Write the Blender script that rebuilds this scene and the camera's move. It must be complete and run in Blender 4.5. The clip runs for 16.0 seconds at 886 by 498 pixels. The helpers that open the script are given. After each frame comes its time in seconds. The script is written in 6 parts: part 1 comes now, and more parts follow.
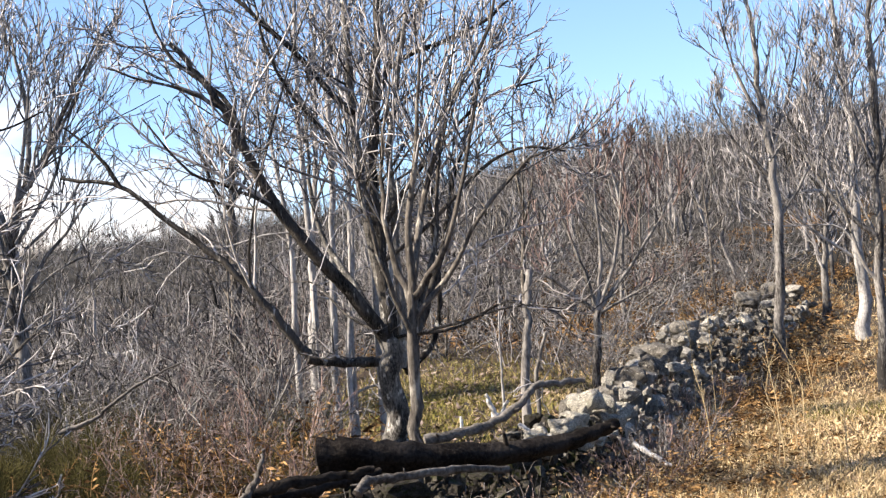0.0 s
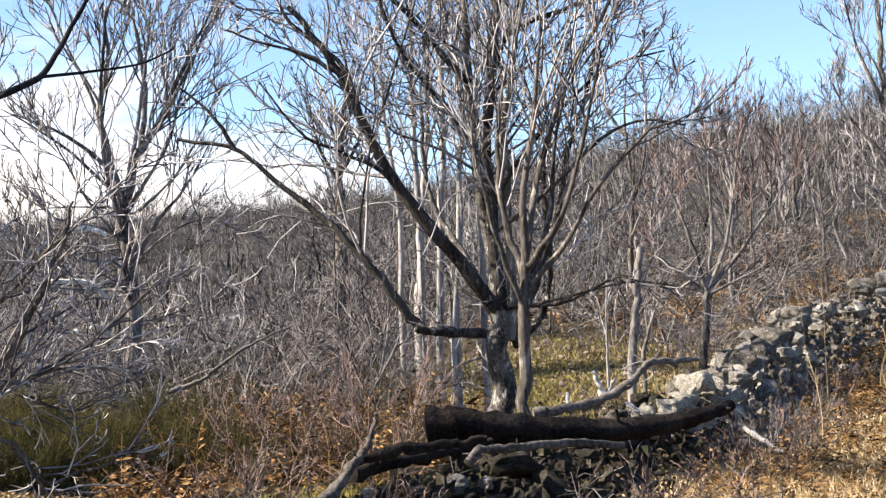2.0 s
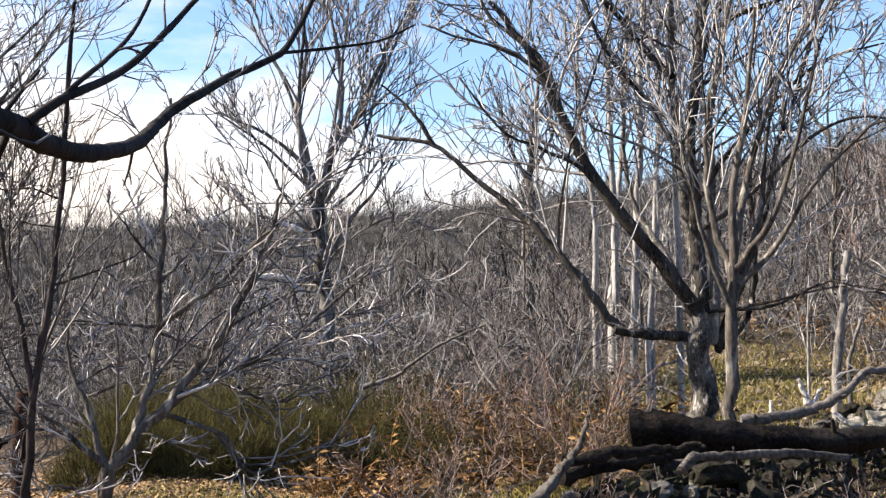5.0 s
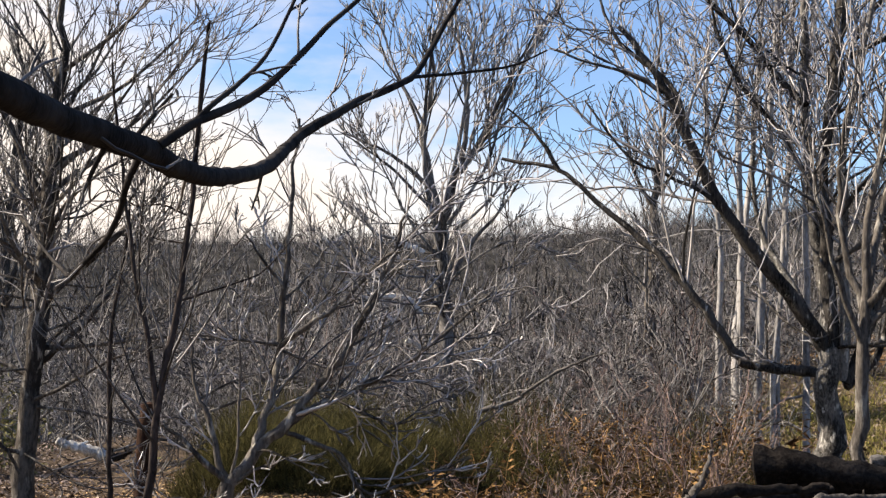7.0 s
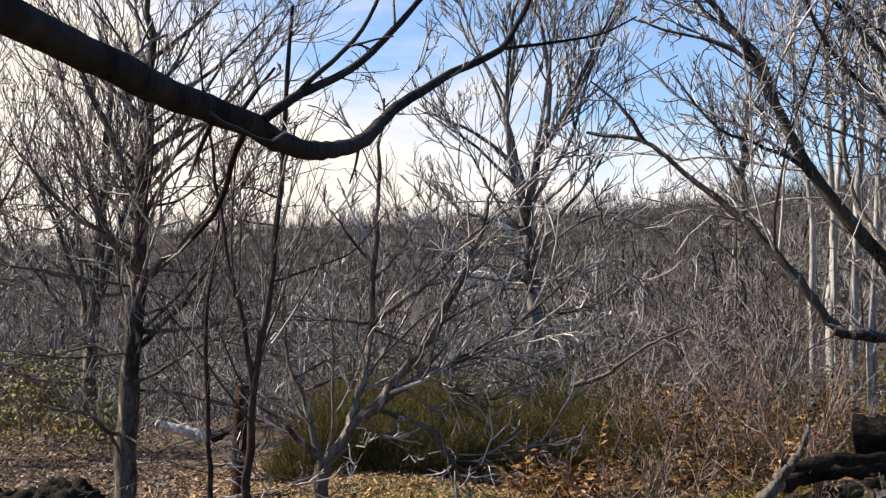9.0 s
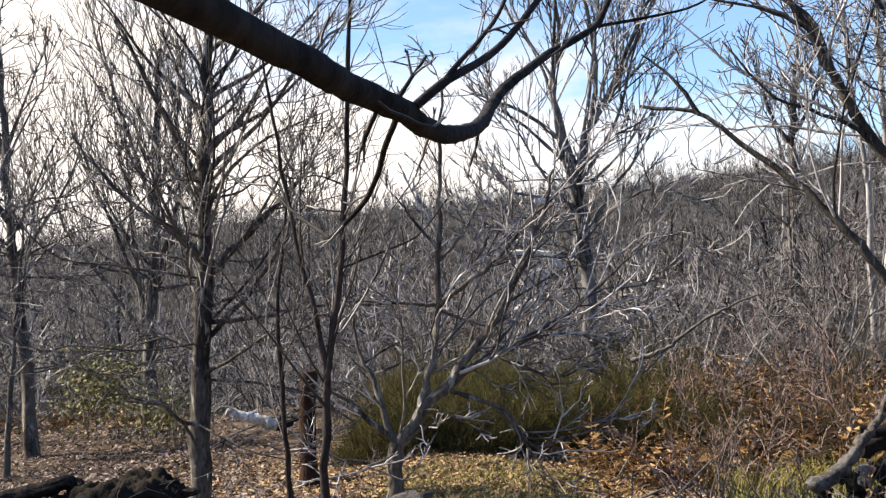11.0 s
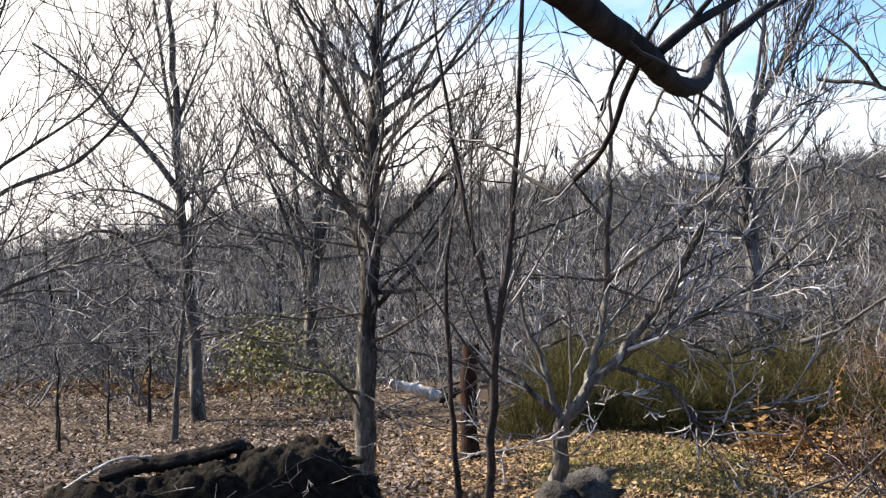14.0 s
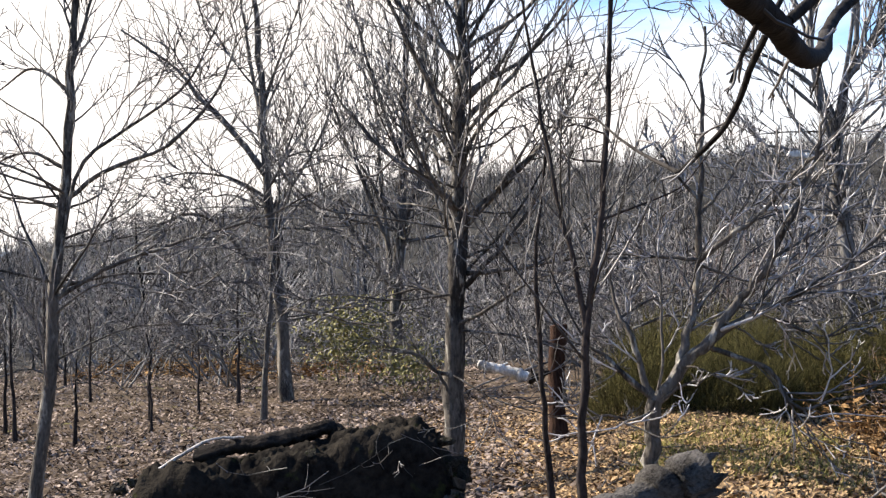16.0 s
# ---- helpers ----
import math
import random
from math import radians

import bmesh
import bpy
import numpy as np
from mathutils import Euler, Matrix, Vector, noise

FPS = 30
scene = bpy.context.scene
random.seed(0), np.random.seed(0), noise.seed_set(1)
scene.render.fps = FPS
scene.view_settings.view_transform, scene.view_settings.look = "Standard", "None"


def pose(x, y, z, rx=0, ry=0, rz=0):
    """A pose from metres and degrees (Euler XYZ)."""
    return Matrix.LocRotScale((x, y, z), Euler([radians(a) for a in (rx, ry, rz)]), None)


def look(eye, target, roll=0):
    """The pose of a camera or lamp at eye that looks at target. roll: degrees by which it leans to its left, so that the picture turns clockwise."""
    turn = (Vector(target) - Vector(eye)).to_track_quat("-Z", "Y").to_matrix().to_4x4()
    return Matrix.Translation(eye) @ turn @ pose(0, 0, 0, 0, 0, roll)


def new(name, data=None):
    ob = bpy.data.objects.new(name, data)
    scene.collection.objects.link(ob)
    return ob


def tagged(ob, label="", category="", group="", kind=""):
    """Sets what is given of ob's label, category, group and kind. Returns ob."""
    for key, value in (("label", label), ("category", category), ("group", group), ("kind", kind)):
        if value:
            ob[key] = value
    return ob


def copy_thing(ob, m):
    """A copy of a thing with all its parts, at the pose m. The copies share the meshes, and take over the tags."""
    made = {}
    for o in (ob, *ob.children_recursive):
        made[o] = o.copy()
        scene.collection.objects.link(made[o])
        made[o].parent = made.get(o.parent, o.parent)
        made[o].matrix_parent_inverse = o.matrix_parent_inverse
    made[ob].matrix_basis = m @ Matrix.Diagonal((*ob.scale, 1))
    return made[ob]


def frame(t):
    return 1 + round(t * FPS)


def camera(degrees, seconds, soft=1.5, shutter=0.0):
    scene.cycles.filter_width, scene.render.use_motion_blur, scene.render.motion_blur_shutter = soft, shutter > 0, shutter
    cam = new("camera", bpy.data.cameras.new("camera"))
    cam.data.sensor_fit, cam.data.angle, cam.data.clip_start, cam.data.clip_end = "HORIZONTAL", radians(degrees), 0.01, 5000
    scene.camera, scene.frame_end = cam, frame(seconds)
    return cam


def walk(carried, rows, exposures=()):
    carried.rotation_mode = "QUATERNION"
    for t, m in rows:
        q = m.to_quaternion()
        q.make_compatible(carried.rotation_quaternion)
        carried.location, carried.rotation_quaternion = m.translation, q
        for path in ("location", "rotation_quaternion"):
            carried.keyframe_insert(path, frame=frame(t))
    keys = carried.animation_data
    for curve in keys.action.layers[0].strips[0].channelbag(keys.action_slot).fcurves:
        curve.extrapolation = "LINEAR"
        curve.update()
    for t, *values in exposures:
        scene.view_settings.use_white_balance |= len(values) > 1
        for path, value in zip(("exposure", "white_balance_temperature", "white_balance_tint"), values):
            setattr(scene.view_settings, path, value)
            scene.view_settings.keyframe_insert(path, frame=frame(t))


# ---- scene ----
cam = camera(38.12, 16.0, soft=1.35)
PATH = [
    (0.0, 0.111, 0.026, 1.672, 93.87, 4.28, 0.28),
    (0.5, 0.081, 0.08, 1.65, 94.19, 3.63, 1.2),
    (1.0, 0.055, 0.134, 1.63, 93.71, 3.52, 2.9),
    (1.5, 0.044, 0.162, 1.632, 93.12, 3.26, 3.94),
    (2.0, 0.009, 0.189, 1.629, 93.08, 2.13, 4.72),
    (2.5, -0.025, 0.215, 1.62, 93.23, 1.72, 5.81),
    (3.0, -0.06, 0.232, 1.623, 93.42, 2.07, 6.84),
    (3.5, -0.097, 0.255, 1.622, 93.69, 1.54, 8.28),
    (4.0, -0.126, 0.263, 1.618, 93.65, 1.78, 9.55),
    (4.5, -0.163, 0.315, 1.608, 93.69, 0.66, 10.74),
    (5.0, -0.16, 0.358, 1.614, 93.34, 0.76, 12.84),
    (5.2, -0.165, 0.29, 1.641, 93.16, 0.8, 13.57),
    (7.3, -0.185, 0.41, 1.626, 94.48, -0.71, 18.86),
    (7.5, -0.176, 0.387, 1.623, 94.36, 0.06, 19.05),
    (8.0, -0.18, 0.381, 1.621, 94.27, -0.43, 19.94),
    (8.5, -0.189, 0.383, 1.619, 93.8, -0.37, 20.87),
    (9.0, -0.201, 0.39, 1.616, 93.33, 0.15, 22),
    (9.2, -0.209, 0.392, 1.616, 93.02, 0.27, 22.46),
    (11.3, -0.319, 0.297, 1.611, 92.59, 2.53, 24.35),
    (11.5, -0.339, 0.312, 1.609, 92.65, 2.12, 24.97),
    (12.0, -0.384, 0.339, 1.606, 92.4, 1.2, 26.47),
    (12.5, -0.388, 0.34, 1.605, 92.18, 1.64, 27.74),
    (13.0, -0.394, 0.338, 1.6, 92.05, 1.59, 28.96),
    (13.5, -0.404, 0.342, 1.599, 91.9, 1.36, 30.04),
    (14.0, -0.414, 0.346, 1.599, 91.67, 1.14, 31.02),
    (14.5, -0.43, 0.346, 1.599, 91.47, 1.03, 31.88),
    (15.0, -0.443, 0.353, 1.598, 91.26, 1.27, 32.78),
    (15.5, -0.455, 0.355, 1.599, 91.06, 1.22, 33.68),
    (16.0, -0.467, 0.365, 1.602, 90.88, 1.49, 34.74),
]
walk(cam, [(t, pose(*row)) for t, *row in PATH], [(0.0, 1.72, 7450, 15), (5.0, 1.6, 7450, 15), (7.4, 1.2, 7650, 15), (9.1, 1.2, 7600, 15), (11.4, 1.52, 7300, 14), (16.0, 1.61, 7050, 13)])

# ---- sky and sun ----
SUN_YAW, SUN_UP = radians(102), radians(37)
SUNWARD = Vector((-math.sin(SUN_YAW) * math.cos(SUN_UP), math.cos(SUN_YAW) * math.cos(SUN_UP), math.sin(SUN_UP)))
sun = new("sun", bpy.data.lights.new("sun", "SUN"))
sun.data.energy, sun.data.angle, sun.data.color = 5.0, radians(0.6), (1.0, 0.955, 0.88)
sun.matrix_world = look((0, 0, 30), Vector((0, 0, 30)) - SUNWARD)


def sky():
    world = bpy.data.worlds.new("sky")
    world.use_nodes = True
    scene.world = world
    nt = world.node_tree
    n, l = nt.nodes, nt.links
    out, bg = n["World Output"], n["Background"]
    tex = n.new("ShaderNodeTexSky")
    tex.sky_type, tex.sun_disc = "NISHITA", False
    tex.sun_elevation, tex.sun_rotation = SUN_UP, math.atan2(SUNWARD.x, SUNWARD.y)
    tex.air_density, tex.dust_density, tex.ozone_density = 1.0, 0.1, 2.4
    co = n.new("ShaderNodeTexCoord")
    # streaky high cloud, thickest low down and to the left
    mp = n.new("ShaderNodeMapping")
    mp.inputs["Scale"].default_value = (2.7, 2.7, 8.0)
    noi = n.new("ShaderNodeTexNoise")
    noi.inputs["Scale"].default_value, noi.inputs["Detail"].default_value, noi.inputs["Roughness"].default_value = 1.9, 6, 0.55
    dot = n.new("ShaderNodeVectorMath")
    dot.operation = "DOT_PRODUCT"
    flat = Vector((-0.99, -0.1, 0.1)).normalized()
    dot.inputs[1].default_value = flat
    sep = n.new("ShaderNodeSeparateXYZ")
    l.new(co.outputs["Generated"], mp.inputs["Vector"])
    l.new(mp.outputs["Vector"], noi.inputs["Vector"])
    l.new(co.outputs["Generated"], dot.inputs[0])
    l.new(co.outputs["Generated"], sep.inputs[0])

    def mth(op, a, b):
        m = n.new("ShaderNodeMath")
        m.operation = op
        for k, v in enumerate((a, b)):
            if isinstance(v, (int, float)):
                m.inputs[k].default_value = v
            else:
                l.new(v, m.inputs[k])
        return m.outputs[0]

    low = mth("ADD", mth("MULTIPLY", sep.outputs[2], -3.0), 0.17)
    side = mth("MULTIPLY", dot.outputs["Value"], 1.25)
    puff = mth("MULTIPLY", noi.outputs["Fac"], 1.3)
    amount = mth("ADD", mth("ADD", low, side), puff)
    ramp = n.new("ShaderNodeValToRGB")
    ramp.color_ramp.elements[0].position, ramp.color_ramp.elements[1].position = 0.41, 0.86
    l.new(amount, ramp.inputs[0])
    mix = n.new("ShaderNodeMixRGB")
    mix.inputs[2].default_value = (7.0, 6.95, 6.9, 1)
    l.new(ramp.outputs[0], mix.inputs[0])
    tint = n.new("ShaderNodeMixRGB")
    tint.blend_type = "MULTIPLY"
    tint.inputs[0].default_value, tint.inputs[2].default_value = 1.0, (0.92, 1.13, 1.4, 1)
    l.new(tex.outputs[0], tint.inputs[1])
    l.new(tint.outputs[0], mix.inputs[1])
    l.new(mix.outputs[0], bg.inputs["Color"])
    bg.inputs["Strength"].default_value = 0.068
    return bg


sky()


# ---- materials ----
def material(name, low, high, scale=6.0, rough=0.85, bump=0.3, stretch=(1, 1, 1), spots=None, per="object"):
    """Two scales of noise between two colours, a third colour in spots, fine relief, and a shift from piece to piece."""
    m = bpy.data.materials.new(name)
    m.use_nodes = True
    n, l = m.node_tree.nodes, m.node_tree.links
    b = n["Principled BSDF"]
    b.inputs["Roughness"].default_value = rough
    b.inputs["Specular IOR Level"].default_value = 0.03 if rough > 0.78 else 0.25 if rough > 0.6 else 0.5
    co, mp = n.new("ShaderNodeTexCoord"), n.new("ShaderNodeMapping")
    mp.inputs["Scale"].default_value = stretch
    l.new(co.outputs["Object"], mp.inputs["Vector"])

    def nz(s, detail):
        t = n.new("ShaderNodeTexNoise")
        t.inputs["Scale"].default_value, t.inputs["Detail"].default_value, t.inputs["Roughness"].default_value = s, detail, 0.65
        l.new(mp.outputs["Vector"], t.inputs["Vector"])
        return t.outputs["Fac"]

    fine, broad = nz(scale * 5, 4), nz(scale * 0.45, 3)
    add = n.new("ShaderNodeMath")
    add.operation = "MULTIPLY_ADD"
    add.inputs[1].default_value = 0.55
    l.new(fine, add.inputs[0])
    half = n.new("ShaderNodeMath")
    half.operation = "MULTIPLY"
    half.inputs[1].default_value = 0.55
    l.new(broad, half.inputs[0])
    l.new(half.outputs[0], add.inputs[2])
    rnd = n.new("ShaderNodeObjectInfo").outputs["Random"] if per == "object" else n.new("ShaderNodeNewGeometry").outputs["Random Per Island"]
    var = n.new("ShaderNodeMath")
    var.operation = "MULTIPLY_ADD"
    var.inputs[1].default_value = 0.09 if per == "object" else 0.6
    l.new(rnd, var.inputs[0])
    off = n.new("ShaderNodeMath")
    off.operation = "SUBTRACT"
    off.inputs[1].default_value = 0.045 if per == "object" else 0.3
    l.new(add.outputs[0], off.inputs[0])
    l.new(off.outputs[0], var.inputs[2])
    ramp = n.new("ShaderNodeValToRGB")
    e = ramp.color_ramp.elements
    e[0].position, e[1].position = (0.43, 0.66) if per == "object" else (0.38, 0.8)
    e[0].color, e[1].color = (*low, 1), (*high, 1)
    l.new(var.outputs[0], ramp.inputs[0])
    col = ramp.outputs[0]
    if spots:
        sp = nz(scale * 1.3, 5)
        r2 = n.new("ShaderNodeValToRGB")
        r2.color_ramp.elements[0].position, r2.color_ramp.elements[1].position = spots[1], spots[1] + 0.08
        l.new(sp, r2.inputs[0])
        mx = n.new("ShaderNodeMixRGB")
        mx.inputs[2].default_value = (*spots[0], 1)
        l.new(r2.outputs[0], mx.inputs[0])
        l.new(col, mx.inputs[1])
        col = mx.outputs[0]
    l.new(col, b.inputs["Base Color"])
    if bump:
        bp = n.new("ShaderNodeBump")
        bp.inputs["Strength"].default_value, bp.inputs["Distance"].default_value = bump, 0.02
        l.new(fine, bp.inputs["Height"])
        l.new(bp.outputs[0], b.inputs["Normal"])
    return m


BARK = material("grey_bark", (0.028, 0.026, 0.0245), (0.25, 0.24, 0.227), 7, 0.9, 0.6, (1, 1, 0.25), ((0.257, 0.262, 0.235), 0.64))
BARK_DARK = material("dark_bark", (0.028, 0.0252, 0.0224), (0.135, 0.122, 0.107), 9, 0.85, 0.8, (1, 1, 0.3), ((0.25, 0.238, 0.21), 0.55))
BARK_LICHEN = material("lichened_bark", (0.025, 0.023, 0.021), (0.19, 0.183, 0.17), 13, 0.85, 1.0, (1, 1, 0.45), ((0.44, 0.43, 0.395), 0.57))
BARK_ROUGH = material("furrowed_dark_bark", (0.009, 0.0084, 0.0078), (0.085, 0.079, 0.072), 11, 0.8, 1.0, (1, 1, 0.3), ((0.36, 0.35, 0.32), 0.6))
BARK_PALE = material("pale_bark", (0.1065, 0.1037, 0.1001), (0.3608, 0.3536, 0.3428), 6, 0.8, 0.4, (1, 1, 0.4), ((0.0936, 0.078, 0.0624), 0.66))
TWIG = material("twig_bark", (0.013, 0.012, 0.0118), (0.42, 0.403, 0.398), 3, 0.36, 0, per="island")
TWIG_DARK = material("dark_twig_bark", (0.008, 0.0074, 0.0072), (0.16, 0.152, 0.148), 3, 0.5, 0, per="island")
TWIG_MIX = material("dark_silvery_twig_bark", (0.0105, 0.0098, 0.0096), (0.37, 0.356, 0.35), 3, 0.4, 0, per="island")
TWIG_RED = material("reddish_twig_bark", (0.0125, 0.0085, 0.0075), (0.25, 0.17, 0.148), 3, 0.5, 0, per="island")
FAR_TWIG = material("far_twig_bark", (0.012, 0.0113, 0.011), (0.255, 0.243, 0.238), 3, 0.8, 0, per="island")
DEAD = material("bleached_dead_wood", (0.1449, 0.1409, 0.1349), (0.5095, 0.5015, 0.4875), 14, 0.8, 0.4, (1, 1, 0.3))
BLEACHED = material("white_bare_wood", (0.30, 0.29, 0.27), (0.76, 0.74, 0.70), 14, 0.8, 0.5, (1, 1, 0.3))
LOG = material("weathered_log_bark", (0.00624, 0.00546, 0.00507), (0.0312, 0.0273, 0.0242), 8, 0.9, 0.8, (1, 1, 1), ((0.078, 0.0702, 0.0624), 0.71))
LOG_GREY = material("grey_fallen_wood", (0.045, 0.041, 0.037), (0.17, 0.16, 0.148), 8, 0.85, 0.6)
SNAG = material("red_brown_rotten_wood", (0.006, 0.004, 0.0033), (0.045, 0.027, 0.02), 10, 0.9, 1.0, (1, 1, 0.3))
LOG_WORN = material("worn_cracked_wood", (0.0172, 0.0156, 0.014), (0.109, 0.101, 0.092), 10, 0.85, 0.9, (3, 0.6, 3))
STONE = material("lichened_stone", (0.10, 0.094, 0.085), (0.36, 0.345, 0.305), 9, 0.92, 1.0, (1, 1, 1), ((0.56, 0.54, 0.46), 0.56))
STONE_PALE = material("pale_lichened_stone", (0.12, 0.113, 0.098), (0.44, 0.42, 0.36), 12, 0.92, 1.0, (1, 1, 1), ((0.62, 0.595, 0.49), 0.55))
STONE_MID = material("weathered_stone", (0.04, 0.037, 0.033), (0.2, 0.188, 0.166), 9, 0.95, 1.0, (1, 1, 1), ((0.44, 0.425, 0.37), 0.6))
# stone with moss spots, its colour darkened for shade under logs and on the bank
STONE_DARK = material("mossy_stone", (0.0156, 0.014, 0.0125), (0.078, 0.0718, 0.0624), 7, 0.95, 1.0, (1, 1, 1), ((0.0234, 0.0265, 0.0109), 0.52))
# leaf mould with moss spots, taken near black for the bank's shade
SHADED_HUMUS = material("black_leaf_mould", (0.00468, 0.00429, 0.0039), (0.0234, 0.0203, 0.0164), 4, 1.0, 1.0, (1, 1, 1), ((0.0234, 0.0257, 0.00936), 0.6))
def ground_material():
    """Leafy soil near by; further off heath and undergrowth, the dimness under the woods darkened into the colour."""
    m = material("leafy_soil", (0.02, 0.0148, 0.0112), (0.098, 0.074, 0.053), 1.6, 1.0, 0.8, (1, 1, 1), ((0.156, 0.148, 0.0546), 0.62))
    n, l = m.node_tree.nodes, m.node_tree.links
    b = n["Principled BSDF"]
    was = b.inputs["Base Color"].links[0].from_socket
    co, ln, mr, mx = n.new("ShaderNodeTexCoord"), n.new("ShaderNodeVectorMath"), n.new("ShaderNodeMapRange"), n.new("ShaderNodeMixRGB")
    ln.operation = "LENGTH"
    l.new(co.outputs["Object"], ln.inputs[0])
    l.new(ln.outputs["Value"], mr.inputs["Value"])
    # distance mask for the darkening that holds the dim wood floor in its colour
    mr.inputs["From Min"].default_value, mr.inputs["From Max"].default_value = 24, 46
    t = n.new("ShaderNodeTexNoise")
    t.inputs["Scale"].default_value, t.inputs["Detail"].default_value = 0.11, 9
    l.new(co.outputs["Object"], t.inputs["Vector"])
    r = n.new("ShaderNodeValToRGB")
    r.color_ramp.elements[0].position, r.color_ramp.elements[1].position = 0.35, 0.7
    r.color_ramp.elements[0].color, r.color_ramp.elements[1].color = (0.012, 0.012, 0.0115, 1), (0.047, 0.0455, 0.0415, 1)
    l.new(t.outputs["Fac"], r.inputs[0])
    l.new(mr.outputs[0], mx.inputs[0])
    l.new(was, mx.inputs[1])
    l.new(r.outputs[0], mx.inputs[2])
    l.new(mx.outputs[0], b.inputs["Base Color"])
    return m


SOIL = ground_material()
LEAF = material("fallen_leaves", (0.045, 0.034, 0.028), (0.31, 0.245, 0.203), 2, 0.8, 0, per="island")
LEAF_GOLD = material("golden_fallen_leaves", (0.06, 0.033, 0.016), (0.43, 0.285, 0.14), 2, 0.75, 0, per="island")
FERN = material("dead_bracken", (0.05, 0.026, 0.0115), (0.33, 0.2, 0.09), 2, 0.85, 0, per="island")
BRAMBLE_LEAF = material("dead_bramble_leaves", (0.04, 0.025, 0.015), (0.22, 0.148, 0.085), 2, 0.9, 0, per="island")
LEAF_FIELD = material("field_leaves", (0.14, 0.09, 0.05), (0.55, 0.4, 0.24), 2, 0.75, 0, per="island")
SAPLING_BARK = material("dark_reddish_bark", (0.011, 0.0092, 0.0085), (0.055, 0.046, 0.042), 9, 0.8, 0.5, (1, 1, 0.4))
BRANCH = material("smooth_dark_bark", (0.013, 0.0118, 0.011), (0.043, 0.0395, 0.0365), 7, 0.8, 0.5, (1, 1, 0.4))
STRAW = material("dry_grass", (0.19, 0.135, 0.068), (0.54, 0.43, 0.255), 2, 0.85, 0, per="island")
GRASS = material("green_grass", (0.085, 0.082, 0.024), (0.27, 0.24, 0.08), 2, 0.8, 0, per="island")
LEAF_GREEN = material("yellow_green_leaves", (0.07, 0.07, 0.022), (0.26, 0.235, 0.085), 2, 0.7, 0, per="island")
BROOM = material("green_broom_stems", (0.02, 0.0196, 0.009), (0.122, 0.109, 0.043), 2, 0.9, 0, per="island")


# ---- building helpers ----
def mesh_of(name, chunks, mat, smooth=True):
    """One mesh from chunks of (verts (n, 3), faces (m, 3 or 4))."""
    vs, loops, sizes, off = [], [], [], 0
    for v, f in chunks:
        vs.append(np.asarray(v, np.float32).reshape(-1, 3))
        f = np.asarray(f, np.int32)
        loops.append((f + off).ravel())
        sizes.append(np.full(len(f), f.shape[1], np.int32))
        off += len(vs[-1])
    vs, loops, sizes = np.concatenate(vs), np.concatenate(loops), np.concatenate(sizes)
    me = bpy.data.meshes.new(name)
    me.vertices.add(len(vs))
    me.vertices.foreach_set("co", vs.ravel())
    me.loops.add(len(loops))
    me.loops.foreach_set("vertex_index", loops)
    me.polygons.add(len(sizes))
    me.polygons.foreach_set("loop_start", np.concatenate([[0], np.cumsum(sizes)[:-1]]).astype(np.int32))
    me.polygons.foreach_set("use_smooth", np.full(len(sizes), smooth))
    me.materials.append(mat)
    me.update(calc_edges=True)
    return me


def part(name, chunks, mat, parent, label="", smooth=True):
    ob = new(name, mesh_of(name, chunks, mat, smooth))
    if parent:
        ob.parent = parent
        ob.matrix_parent_inverse = parent.matrix_basis.inverted()
    if label:
        tagged(ob, label)
    return ob


def thing(name, place, label, category, group="", kind=""):
    e = new(name)
    e.matrix_basis = Matrix.Translation(place)
    e.empty_display_size = 0.1
    return tagged(e, label, category, group, kind)


def tubes(P, R, sides, rough=0.0, rng=None, cap=False, groove=None):
    """Tapered tubes along paths P (k, n, 3) with radii R (k, n)."""
    P, R = np.asarray(P, float), np.asarray(R, float)
    k, n, _ = P.shape
    tan = np.gradient(P, axis=1)
    tan /= np.linalg.norm(tan, axis=2, keepdims=True) + 1e-9
    ref = np.where(np.abs(tan[:, :1, 2:3]) > 0.8, np.array([1.0, 0.2, 0]), np.array([0.1, 0.2, 1.0]))
    a = np.cross(tan, np.broadcast_to(ref, tan.shape))
    a /= np.linalg.norm(a, axis=2, keepdims=True) + 1e-9
    b = np.cross(tan, a)
    th = np.arange(sides) * 2 * np.pi / sides
    rad = R[:, :, None] * np.ones(sides)
    if rough:
        rad = rad * (1 + rough * rng.standard_normal(rad.shape))
    if groove is not None:
        rad = rad * groove
    V = P[:, :, None] + rad[..., None] * (np.cos(th)[:, None] * a[:, :, None] + np.sin(th)[:, None] * b[:, :, None])
    i = np.arange(k)[:, None, None] * n * sides + np.arange(n - 1)[None, :, None] * sides
    j, j2 = np.arange(sides)[None, None], (np.arange(sides)[None, None] + 1) % sides
    F = np.stack([i + j, i + j2, i + j2 + sides, i + j + sides], -1).reshape(-1, 4)
    out = [(V.reshape(-1, 3), F)]
    if cap:
        for q in range(k):
            for ring, flip in ((0, 1), (n - 1, -1)):
                ringv = V[q, ring]
                c = ringv.mean(0) + tan[q, ring] * (-1 if ring == 0 else 1) * R[q, ring] * 0.25
                f = [(sides, (s + 1) % sides, s)[::flip] for s in range(sides)]
                out.append((np.vstack([ringv, c]), f))
    return out


